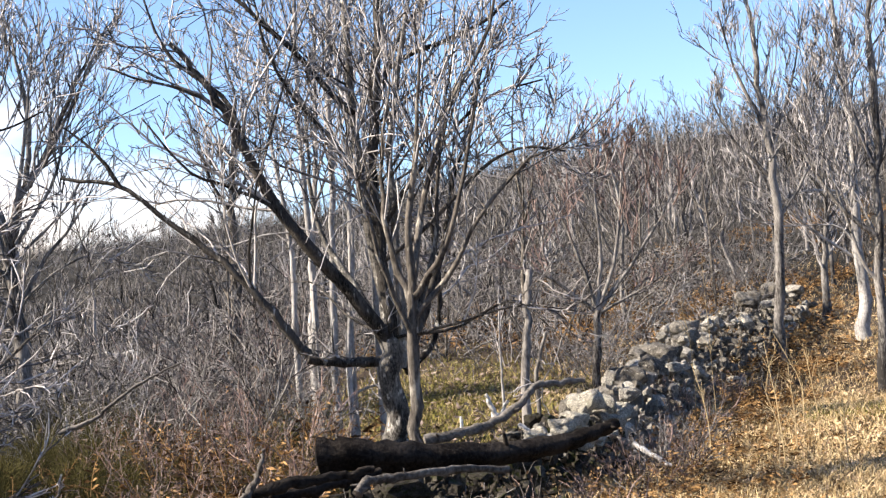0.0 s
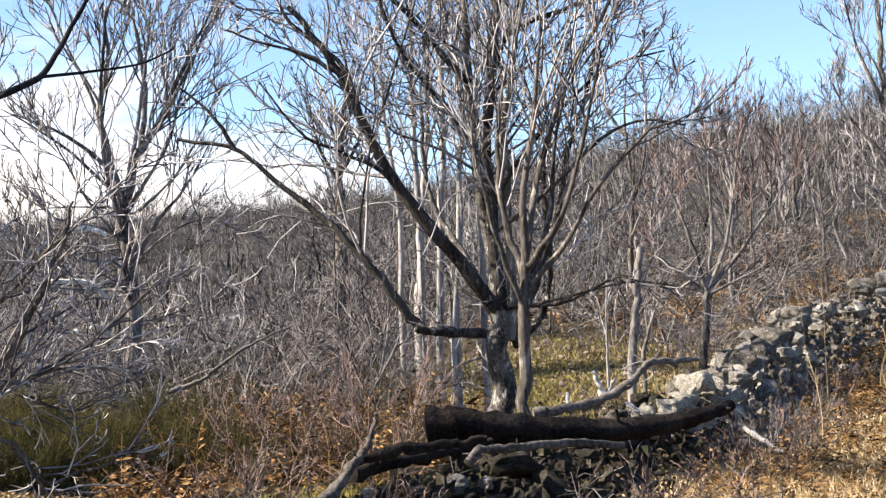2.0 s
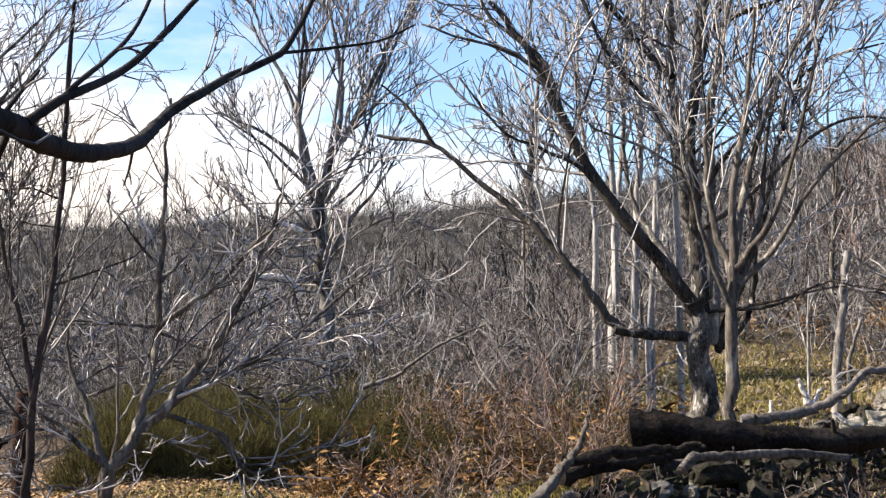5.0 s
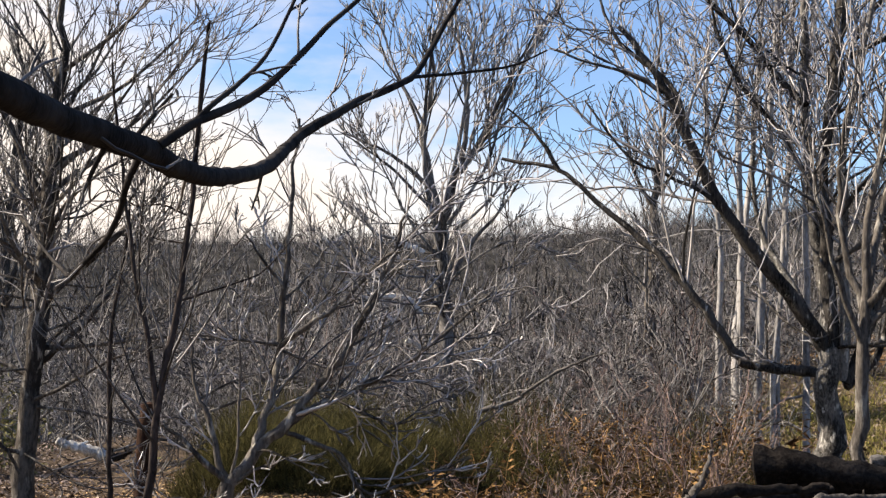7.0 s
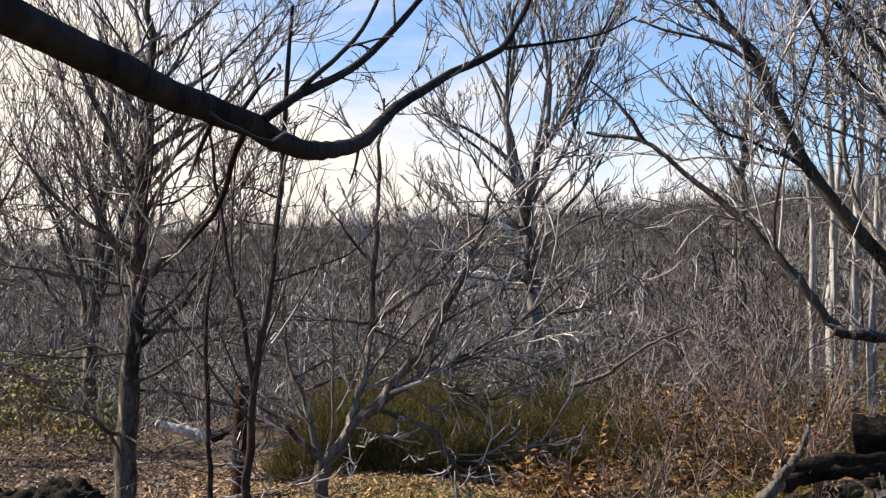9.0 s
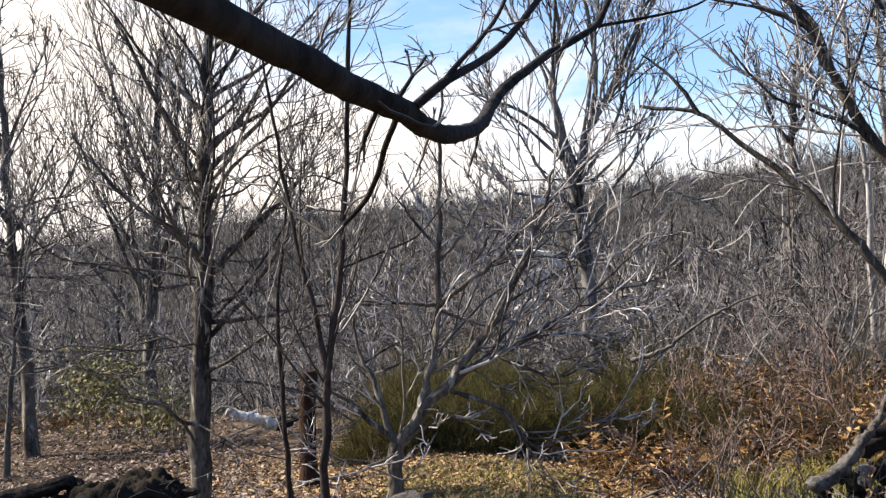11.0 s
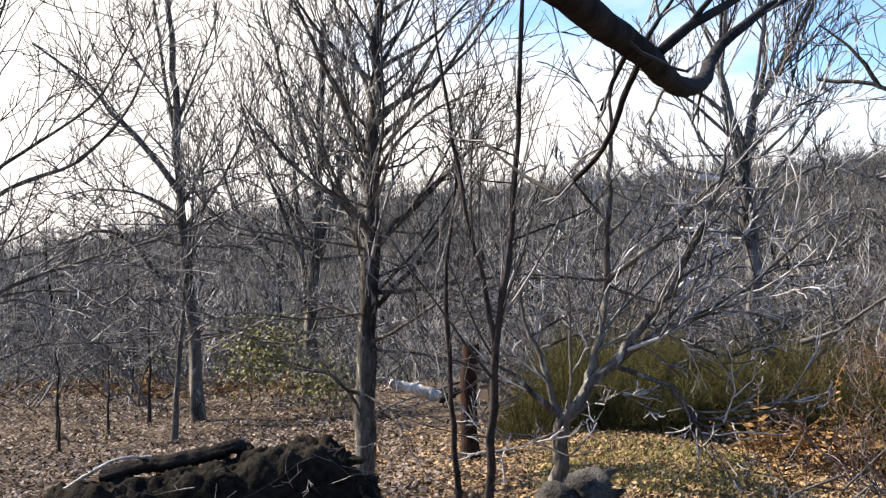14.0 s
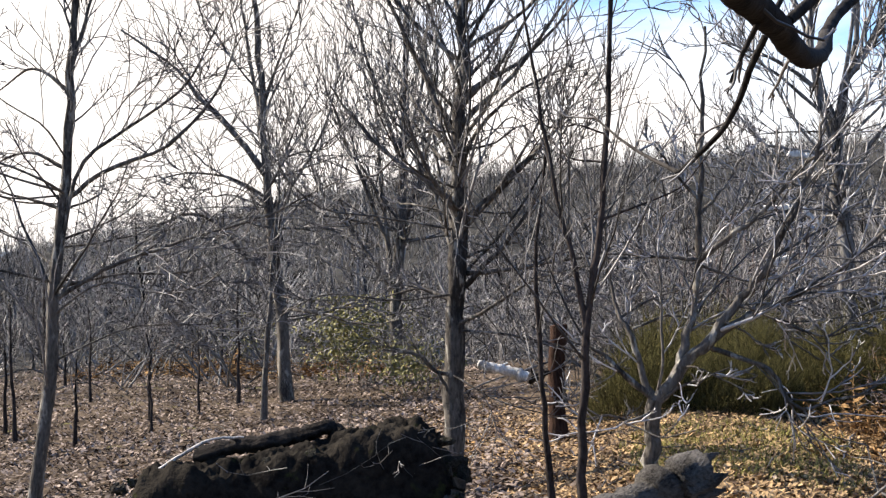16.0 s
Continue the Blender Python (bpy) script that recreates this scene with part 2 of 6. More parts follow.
def smooth_path(pts, n, wiggle=0.0, rng=None):
    """A rounded path of n points through a few corners."""
    p = np.array(pts, float)
    p = np.vstack([2 * p[0] - p[1], p, 2 * p[-1] - p[-2]])
    m = len(p) - 3
    u = np.linspace(0, m - 1e-6, n)
    i = u.astype(int)
    f = (u - i)[:, None]
    a, b, c, d = p[i], p[i + 1], p[i + 2], p[i + 3]
    q = 0.5 * (2 * b + (c - a) * f + (2 * a - 5 * b + 4 * c - d) * f**2 + (3 * b - a - 3 * c + d) * f**3)
    if wiggle:
        w = rng.standard_normal((n, 3)) * wiggle
        w[0] = w[-1] = 0
        q = q + w
    return q


def spawn(P, R, n, rng, lo=0.3, hi=1.0, ang=(30, 60), length=0.6, bend=0.25, up=0.25, npts=5, taper=0.55, tip=0.003, cap=1.0):
    """n shoots on each of the paths P, turned out from it by ang degrees, curving and lifting as they go."""
    k, m, _ = P.shape
    t = rng.uniform(lo, hi, (k, n))
    s = t * (m - 1.001)
    i = s.astype(int)
    f = (s - i)[..., None]
    row = np.arange(k)[:, None]
    pos = P[row, i] * (1 - f) + P[row, i + 1] * f
    tan = P[row, i + 1] - P[row, i]
    tan /= np.linalg.norm(tan, axis=-1, keepdims=True) + 1e-9
    rad = R[row, i] * (1 - f[..., 0]) + R[row, i + 1] * f[..., 0]
    v = rng.standard_normal((k, n, 3))
    v -= (v * tan).sum(-1, keepdims=True) * tan
    v /= np.linalg.norm(v, axis=-1, keepdims=True) + 1e-9
    al = np.radians(rng.uniform(ang[0], ang[1], (k, n)))[..., None]
    d = tan * np.cos(al) + v * np.sin(al)
    d[..., 2] += up
    d /= np.linalg.norm(d, axis=-1, keepdims=True)
    plen = np.linalg.norm(np.diff(P, axis=1), axis=2).sum(1)[:, None]
    L = (np.minimum(plen * length, cap) * (1.15 - 0.6 * t) * rng.uniform(0.5, 1.25, (k, n)))[..., None]
    out = [pos]
    for _ in range(npts - 1):
        out.append(out[-1] + d * L / (npts - 1))
        d = d + rng.standard_normal(d.shape) * bend
        d[..., 2] += up * 0.45
        d /= np.linalg.norm(d, axis=-1, keepdims=True)
    C = np.stack(out, 2).reshape(k * n, npts, 3)
    r0 = np.maximum(rad * taper * rng.uniform(0.7, 1.1, (k, n)), tip * 1.3).reshape(-1, 1)
    r0 = np.minimum(r0, 0.009 * L.reshape(-1, 1) + tip * 1.15)
    Q = r0 + (np.minimum(tip, r0 * 0.6) - r0) * np.linspace(0, 1, npts)[None] ** 0.9
    return C, Q


# heights of the ground, a row for each bearing and a column for each distance
BEARINGS = (-28, -14, -6, 0, 6, 14, 24, 36, 48, 64)
DISTANCES = (5, 7.5, 10, 14, 20, 30, 60, 150, 400)
HEIGHTS = np.array((
    (0.28, 0.02, -0.24, -0.16, 0.1, 0.9, 6.3, 24.6, 53.9),
    (0.39, 0.15, -0.11, -0.18, 0.05, 0.2, 5.06, 19.08, 50.6),
    (0.4, 0.17, -0, -0.1, 0.23, 1.1, 4.06, 16.13, 47.7),
    (0.37, 0.13, 0.04, -0.09, 0.22, 1.3, 3.13, 13.58, 43.5),
    (0.34, 0.08, -0.04, -0.2, 0.1, 0.75, 1.9, 9.25, 37.8),
    (0.38, 0.16, -0.05, -0.3, -0.19, -0.1, -0.3, 5.14, 34.7),
    (0.3, 0.3, 0.28, 0.07, -0.09, -0.27, -1.52, 3.58, 31.3),
    (0.15, 0.08, -0.12, -0.35, -0.58, -0.75, -2.2, 1.91, 27.1),
    (0.05, -0.2, -0.48, -0.72, -0.76, -0.75, -1.5, -0.47, 14.83),
    (0, -0.25, -0.55, -0.82, -0.9, -0.95, -1.9, -3.04, 1.59),
))


def ground_table():
    """The heights, with the path in front and the back closed round."""
    near = HEIGHTS[:, :1] * np.array((0.0, 0.45))
    h = np.hstack([near, HEIGHTS])
    h = np.vstack([h, (h[0] + h[-1]) / 2, h[:1]])
    return np.array(BEARINGS + (198, 332), float), np.log((1.5, 3) + DISTANCES), h


GROUND_YAW, GROUND_LOG, GROUND_H = ground_table()


def cubic(p0, p1, p2, p3, f):
    return p1 + 0.5 * f * (p2 - p0 + f * (2 * p0 - 5 * p1 + 4 * p2 - p3 + f * (3 * (p1 - p2) + p3 - p0)))


def ground(x, y):
    """The height of the ground: nearly level by the path, climbing ahead, a valley to one side, wooded hills beyond."""
    x, y = np.asarray(x, float), np.asarray(y, float)
    r = np.hypot(x, y)
    yaw = (np.degrees(np.arctan2(-x, y)) + 28) % 360 - 28
    n, m = GROUND_H.shape
    a = np.interp(yaw, GROUND_YAW, np.arange(n))
    b = np.interp(np.log(np.maximum(r, 0.1)), GROUND_LOG, np.arange(m))
    i, j = np.minimum(a.astype(int), n - 2), np.minimum(b.astype(int), m - 2)
    u, v = a - i, b - j
    out = []
    for di in (-1, 0, 1, 2):
        ii = np.clip(i + di, 0, n - 1)
        out.append(cubic(*[GROUND_H[ii, np.clip(j + dj, 0, m - 1)] for dj in (-1, 0, 1, 2)], v))
    z = cubic(*out, u)
    return z + (0.05 * np.sin(x * 0.9 + 0.3 * y) * np.sin(y * 0.7 - 0.2 * x) + 0.025 * np.sin(x * 2.9) * np.sin(y * 2.6 + 1)) * np.clip(r / 6, 0.1, 1)


# ---- the ground ----
def build_ground():
    rad = np.concatenate([np.linspace(0.3, 22, 80), np.geomspace(22.6, 480, 80), np.geomspace(560, 3000, 8)])
    th = np.linspace(0, 2 * np.pi, 241)[:-1]
    x, y = rad[:, None] * np.cos(th), rad[:, None] * np.sin(th)
    V = np.stack([x, y, ground(x, y)], -1).reshape(-1, 3)
    i, j = np.meshgrid(np.arange(len(rad) - 1), np.arange(240), indexing="ij")
    j2 = (j + 1) % 240
    F = np.stack([i * 240 + j, (i + 1) * 240 + j, (i + 1) * 240 + j2, i * 240 + j2], -1).reshape(-1, 4)
    mid = np.array([[0, 0, float(ground(0, 0))]])
    fan = [(240, k, (k + 1) % 240) for k in range(240)]
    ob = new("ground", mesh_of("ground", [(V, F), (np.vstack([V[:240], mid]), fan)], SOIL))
    tagged(ob, "hillside soil with brown leaf litter and thin grass", "ground", kind="structure")


build_ground()


def far_ridge():
    """A mountain ridge beyond the valley, the haze of distance put into its colour."""
    # pale blue base colour stands in for the haze in between
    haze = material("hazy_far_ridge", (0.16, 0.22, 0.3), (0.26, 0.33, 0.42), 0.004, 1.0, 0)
    a = np.radians(np.linspace(34, 100, 67))
    top = 70 + 34 * np.sin(a * 5.1 + 1.0) + 12 * np.sin(a * 17) + 5 * np.sin(a * 43)
    ring = [np.stack([-np.sin(a) * r, np.cos(a) * r, z], 1) for r, z in ((2300, 0 * a - 60), (2500, top), (2900, 0 * a - 60))]
    V = np.stack(ring, 1).reshape(-1, 3)
    i = np.arange(66)[:, None] * 3
    F = np.concatenate([i + np.array([0, 1, 4, 3]), i + np.array([1, 2, 5, 4])])
    tagged(new("backdrop", mesh_of("backdrop", [(V, F)], haze)), "mountain ridge beyond the valley with haze painted in pale blue", "mountain", kind="structure")


far_ridge()


# ---- trees ----
class Tree:
    def __init__(self, name, label, bark, twig, seed, category="tree", group="", wiggle=0.2, size=1.0, rough=0.1, stems=False):
        self.wiggle, self.size, self.rough, self.stems = wiggle, size, rough, stems
        self.name, self.label, self.bark, self.twig = name, label, bark, twig
        self.barks = {}
        self.rng, self.limbs, self.category, self.group = np.random.default_rng(seed), [], category, group


def limb(tr, pts, r0, r1, bushy=1.0):
    n = max(6, 3 * len(pts))
    tr.limbs.append((smooth_path(pts, n, r0 * tr.wiggle, tr.rng), np.linspace(r0, r1, n), bushy))


def low_branches(tr, n, z0, z1, length, r=0.012):
    """Thin crooked side branches on the lower trunk, nearly level."""
    p = tr.limbs[0][0]
    rng = tr.rng
    for k in range(n):
        z = rng.uniform(z0, z1)
        q = np.array([np.interp(z, p[:, 2], p[:, c]) for c in range(3)])
        a, L = rng.uniform(0, 2 * np.pi), length * rng.uniform(0.5, 1.2)
        d = np.array([np.cos(a), np.sin(a), rng.uniform(-0.1, 0.45)])
        side = np.array([-d[1], d[0], 0.0]) * rng.normal() * 0.25
        pts = [q, q + d * L * 0.35 + side * L * 0.4, q + d * L * 0.7 + np.array([0, 0, rng.normal() * 0.1]) * L + side * L * 0.2, q + d * L + np.array([0, 0, rng.normal() * 0.2]) * L]
        limb(tr, pts, r * rng.uniform(0.7, 1.3), 0.0035, 0.4)


def resampled(path, rad, n):
    u = np.linspace(0, len(path) - 1, n)
    k = np.arange(len(path))
    return np.stack([np.interp(u, k, path[:, c]) for c in range(3)], 1), np.interp(u, k, rad)


def grow(tr, counts=(9, 6, 4), length=(0.6, 0.6, 0.6), caps=(1.7, 0.9, 0.5), up=0.28, tip=0.0032, sides=11, first=True, lo=0.3, ang=(24, 54), bend=0.14, fine=True):
    """Make a tree of the limbs set down so far: trunk, limbs, and three orders of shoots."""
    base = tr.limbs[0][0][0]
    caps, tip = [c * tr.size for c in caps], tip * tr.size
    root = thing(tr.name, (base[0], base[1], float(ground(base[0], base[1]))), tr.label, tr.category, tr.group)
    rng, trunk = tr.rng, None
    for k, (p, r, _) in enumerate(tr.limbs):
        r = r.copy()
        foot = float(ground(p[0, 0], p[0, 1])) - 0.05
        if (k == 0 or tr.stems) and p[0, 2] > foot + 0.08:
            down = p[:1] + (0, 0, 1) * np.linspace(foot - p[0, 2], 0, 4)[:3, None]
            p, r = np.vstack([down, p]), np.concatenate([[r[0]] * 3, r])
        if k == 0:
            r[:3] *= (1.35, 1.15, 1.05)
        ob = part("trunk" if k == 0 else "limb", tubes(p[None], r[None], sides if r[0] > 0.02 * tr.size else 7, tr.rough, rng, cap=True), tr.barks.get(k, tr.bark), trunk if k else root)
        trunk = trunk if k else ob
    use = tr.limbs if first else tr.limbs[1:]
    if not use:
        use = tr.limbs
    PR = [resampled(p, r, 10) for p, r, _ in use]
    bushy = [w for _, _, w in use]
    P, R = np.stack([a for a, _ in PR]), np.stack([b for _, b in PR])
    chunks, level = [], (P, R)
    for q, cnt in enumerate(counts):
        last = q == len(counts) - 1
        many = [cnt] if q else [int(np.clip(round(cnt * w * np.linalg.norm(np.diff(p, axis=0), axis=1).sum() / (2.1 * tr.size)), 2, 2 * cnt)) for p, w in zip(level[0], bushy)]
        rows = [(level[0], level[1])] if q else [(level[0][k : k + 1], level[1][k : k + 1]) for k in range(len(many))]
        made = [spawn(lp, lr, c, rng, lo if q == 0 else 0.2, 1.0, ang, length[q], bend, up, (4 if last else 6) if fine else (3 if last else 4), 0.42 if q == 0 else 0.6, tip if last else tip * 1.25, caps[q]) for c, (lp, lr) in zip(many, rows)]
        C, Q = np.concatenate([m[0] for m in made]), np.concatenate([m[1] for m in made])
        chunks += tubes(C, Q, 3 if last or not fine else 4)
        level = (C, Q)
    tagged(part("crown", chunks, tr.twig, root), kind="stuff")
    return root

t_main = Tree("coppiced_chestnut", "old coppiced chestnut with leaning dark limbs behind the wall", BARK_ROUGH, TWIG_MIX, 11, size=1.45)
limb(t_main, [(-0.49, 13.05, 0.38), (-0.47, 13.01, 0.77), (-0.47, 12.98, 1.23), (-0.49, 12.95, 1.68)], 0.1308, 0.1046)
limb(t_main, [(-0.49, 12.96, 1.62), (-0.74, 12.78, 2.03), (-1.33, 12.52, 2.79), (-1.71, 12.4, 3.54), (-1.94, 12.35, 4.04), (-2.16, 12.34, 4.38), (-2.39, 12.32, 4.7)], 0.0785, 0.0189)
limb(t_main, [(-0.5, 12.96, 1.46), (-0.95, 12.82, 1.47), (-1.29, 12.67, 1.54)], 0.0523, 0.0418)
limb(t_main, [(-0.49, 12.95, 1.68), (-0.57, 13.05, 2.38), (-0.67, 13.15, 3.27), (-0.72, 13.22, 4.16), (-0.72, 13.17, 4.87), (-0.75, 13.13, 5.58)], 0.0575, 0.0314)
limb(t_main, [(-0.46, 12.96, 1.68), (-0.52, 12.9, 2.59), (-0.53, 12.85, 3.39), (-0.44, 12.78, 4.24), (-0.36, 12.73, 5.09), (-0.27, 12.68, 5.76)], 0.068, 0.0366)
limb(t_main, [(-0.46, 12.79, 4.12), (-0.23, 12.76, 4.44), (0.24, 12.62, 4.58), (0.64, 12.47, 4.71), (0.94, 12.45, 4.91)], 0.0314, 0.0125)
limb(t_main, [(-0.47, 12.81, 3.96), (-0.22, 13.04, 4.69), (0.08, 13.16, 5.11), (0.36, 13.14, 5.49)], 0.0314, 0.0147)
limb(t_main, [(-0.7, 12.81, 3.97), (-0.94, 13.08, 4.27), (-1.26, 12.89, 4.67), (-1.66, 12.73, 5.07), (-1.93, 12.7, 5.38)], 0.0366, 0.0157)
limb(t_main, [(-1.23, 12.82, 1.52), (-1.43, 12.74, 1.75), (-1.67, 12.64, 2.1), (-2.05, 12.61, 2.55), (-2.55, 12.57, 2.98), (-3.03, 12.55, 3.37), (-3.58, 12.54, 3.49)], 0.0523, 0.0147)
limb(t_main, [(-3, 12.55, 3.35), (-3.26, 12.53, 3.76), (-3.53, 12.51, 3.99)], 0.023, 0.0084)
limb(t_main, [(-1.71, 12.4, 3.51), (-1.91, 12.51, 4.13), (-2.43, 12.47, 4.61), (-2.64, 12.43, 5.18)], 0.0314, 0.0105)
limb(t_main, [(-0.53, 12.89, 2.7), (-0.2, 12.72, 3.17), (0.29, 12.52, 3.68), (0.7, 12.36, 3.96), (1.19, 12.21, 4.05)], 0.0291, 0.0087)
limb(t_main, [(-0.53, 12.9, 2.43), (-0.01, 12.74, 2.77), (0.54, 12.71, 3.29), (1.01, 12.69, 3.48), (1.4, 12.7, 3.41)], 0.0262, 0.0087)
limb(t_main, [(-0.67, 13.15, 3.27), (-0.91, 12.97, 3.72), (-1.27, 12.79, 4.14), (-1.49, 12.61, 4.62), (-1.58, 12.58, 5.14)], 0.0291, 0.0102)
limb(t_main, [(-1.94, 12.35, 4.04), (-2.24, 12.2, 4.2), (-2.62, 12.06, 4.31), (-2.99, 12.03, 4.45)], 0.0232, 0.0087)
limb(t_main, [(-1.33, 12.52, 2.79), (-1.58, 12.42, 3.09), (-1.92, 12.27, 3.25), (-2.27, 12.11, 3.43), (-2.65, 12.08, 3.94)], 0.0262, 0.0087)
limb(t_main, [(-0.38, 12.97, 1.39), (-0.34, 12.94, 2.02), (-0.36, 12.89, 2.65), (-0.36, 12.84, 3.38), (-0.23, 12.64, 4.19), (-0.05, 12.59, 5.02), (0.06, 12.55, 5.58)], 0.0523, 0.0174)
limb(t_main, [(-0.34, 12.97, 1.36), (-0.09, 13.08, 2), (0.15, 13.18, 2.63), (0.25, 13.14, 3.2), (0.51, 13.1, 3.93), (0.71, 13.05, 4.61)], 0.0436, 0.0131)
limb(t_main, [(-0.46, 12.97, 1.34), (-0.64, 13.08, 1.93), (-0.94, 13.19, 2.41), (-1.16, 13.31, 2.9), (-1.22, 13.26, 3.5), (-1.2, 13.22, 4.2)], 0.0436, 0.0145)
limb(t_main, [(-0.34, 13.13, 1.32), (-0.02, 13.4, 1.7), (0.05, 13.5, 2.36), (0.01, 13.45, 2.95), (0.15, 13.39, 3.72), (0.35, 13.36, 4.47)], 0.0378, 0.0116)
low_branches(t_main, 4, 1.46, 2.75, 1.74, 0.017)
t_main.barks = {0: BARK_LICHEN, 3: BARK_LICHEN, 16: BARK_LICHEN, 18: BARK_LICHEN}
grow(t_main, counts=(9, 5, 3), up=0.09, ang=(28, 66), bend=0.2, tip=0.003, caps=(1.5, 0.85, 0.5))

t_thin = Tree("young_chestnut", "slender grey tree with a fan of upright bare stems", BARK_DARK, TWIG_MIX, 12, size=1.27)
limb(t_thin, [(-0.24, 10.63, 0.52), (-0.22, 10.6, 0.89), (-0.19, 10.56, 1.49), (-0.17, 10.53, 2.03)], 0.0539, 0.0452)
limb(t_thin, [(-0.17, 10.53, 2.01), (-0.16, 10.49, 2.59), (-0.04, 10.32, 3.25), (0.04, 10.14, 3.95)], 0.0366, 0.0096)
limb(t_thin, [(-0.17, 10.53, 1.98), (0.1, 10.38, 2.33), (0.29, 10.22, 2.85), (0.49, 10.03, 3.62)], 0.0323, 0.0086)
limb(t_thin, [(-0.18, 10.54, 1.94), (-0.33, 10.62, 2.47), (-0.36, 10.71, 3.1), (-0.23, 10.66, 3.8)], 0.0323, 0.0086)
limb(t_thin, [(-0.16, 10.54, 1.84), (0.17, 10.51, 2.2), (0.44, 10.49, 2.63), (0.84, 10.46, 3.03), (1.12, 10.46, 3.14)], 0.027, 0.0075)
limb(t_thin, [(-0.17, 10.53, 2.03), (-0.05, 10.86, 2.71), (0.23, 10.93, 3.57), (0.63, 11.02, 4.25), (0.76, 10.98, 4.74)], 0.0323, 0.0096)
limb(t_thin, [(-0.17, 10.55, 1.66), (-0.34, 10.4, 2.13), (-0.48, 10.22, 2.68), (-0.57, 10.19, 3.23)], 0.0259, 0.0065)
limb(t_thin, [(-0.17, 10.55, 1.72), (0.05, 10.76, 2.45), (0.12, 10.84, 3.08), (0.28, 10.8, 3.69)], 0.028, 0.0075)
grow(t_thin, counts=(8, 5, 2), first=False, up=0.24, ang=(20, 50), bend=0.12, tip=0.0034, caps=(1.7, 0.9, 0.6))

t_pale = Tree("ash_clump", "clump of pale sunlit straight stems behind the coppice", BARK_PALE, TWIG, 13, size=1.5, stems=True)
limb(t_pale, [(-1.85, 18.5, 1.48), (-1.79, 18.42, 2.44), (-1.79, 18.34, 3.25), (-1.82, 18.23, 4.63), (-1.78, 18.11, 5.86), (-1.73, 18.01, 7)], 0.054, 0.024)
limb(t_pale, [(-1.57, 18.49, 1.44), (-1.48, 18.37, 2.74), (-1.4, 18.24, 4.2), (-1.31, 18.1, 5.83), (-1.25, 17.98, 7.14)], 0.06, 0.03)
limb(t_pale, [(-2.09, 18.5, 1.66), (-2.06, 18.4, 2.62), (-2.08, 18.35, 3.44), (-2.23, 18.23, 4.66), (-2.21, 18.12, 6.04)], 0.048, 0.0168)
limb(t_pale, [(-1.36, 18.48, 1.42), (-1.22, 18.37, 2.72), (-1.13, 18.23, 4.18), (-0.93, 18.09, 5.64)], 0.042, 0.0168)
limb(t_pale, [(-1.9, 18.82, 1.63), (-1.81, 18.78, 2.8), (-1.67, 18.75, 4.17), (-1.58, 18.69, 5.68), (-1.49, 18.64, 6.8)], 0.051, 0.021)
limb(t_pale, [(-1.34, 19.02, 1.63), (-1.26, 18.97, 2.95), (-1.17, 18.89, 4.54), (-1.12, 18.79, 6.47)], 0.045, 0.021)
limb(t_pale, [(-0.95, 19.13, 1.9), (-0.95, 19.04, 3.34), (-0.93, 18.96, 4.93), (-0.84, 18.87, 6.61)], 0.051, 0.021)
limb(t_pale, [(-0.76, 19.21, 1.78), (-0.67, 19.16, 2.93), (-0.57, 19.1, 4.52), (-0.55, 18.99, 6.27)], 0.039, 0.018)
low_branches(t_pale, 3, 1.51, 3.74, 2.25, 0.015)
grow(t_pale, counts=(7, 5, 3), lo=0.4)

t_second = Tree("spreading_oak", "tall forked bare oak against the bright sky", BARK, TWIG_MIX, 14, size=1.23)
limb(t_second, [(-7.24, 22.36, 0.59), (-7.3, 22.29, 1.88), (-7.34, 22.22, 2.98), (-7.41, 22.19, 3.77)], 0.1509, 0.1154)
limb(t_second, [(-7.41, 22.18, 3.72), (-7.61, 22.13, 4.65), (-7.72, 22.07, 5.44), (-7.55, 22.04, 6.42), (-7.63, 21.99, 7.4)], 0.0888, 0.0222)
limb(t_second, [(-7.57, 22.13, 4.45), (-7.99, 21.69, 4.89), (-8.38, 21.39, 5.12), (-8.93, 21.18, 5.36)], 0.0444, 0.0106)
limb(t_second, [(-7.37, 22.19, 3.77), (-7.18, 22.17, 4.57), (-6.92, 22.18, 4.92), (-6.52, 22.19, 5.61), (-6.12, 22.2, 6.47), (-5.62, 22.21, 7.39)], 0.0888, 0.0178)
limb(t_second, [(-7.04, 22.17, 4.82), (-6.92, 22.14, 5.75), (-7.04, 22.08, 6.84), (-7.2, 22.02, 7.71)], 0.0533, 0.016)
limb(t_second, [(-7.27, 22.25, 2.68), (-6.83, 22.26, 3.47), (-6.23, 22.3, 4.18), (-5.83, 22.3, 4.88)], 0.0444, 0.0106)
limb(t_second, [(-7.72, 22.07, 5.34), (-8.02, 22, 6.12), (-8.41, 21.94, 6.78), (-8.61, 21.88, 7.36)], 0.0355, 0.0089)
limb(t_second, [(-7.38, 22.21, 3.28), (-7.79, 21.79, 3.44), (-8.37, 21.46, 3.6), (-8.7, 21.28, 4.06)], 0.0444, 0.0106)
limb(t_second, [(-7.37, 21.92, 3.49), (-7.55, 21.76, 4.59), (-7.55, 21.66, 5.58), (-7.44, 21.59, 6.88), (-7.15, 21.6, 7.89)], 0.0493, 0.0148)
limb(t_second, [(-7.23, 21.92, 4.08), (-6.98, 21.9, 5.29), (-6.84, 21.87, 6.2), (-6.68, 21.81, 7.3)], 0.0431, 0.0123)
limb(t_second, [(-7.13, 21.91, 4.49), (-6.51, 22.04, 5.4), (-5.93, 22.15, 6.62), (-5.45, 22.23, 7.62)], 0.0431, 0.0111)
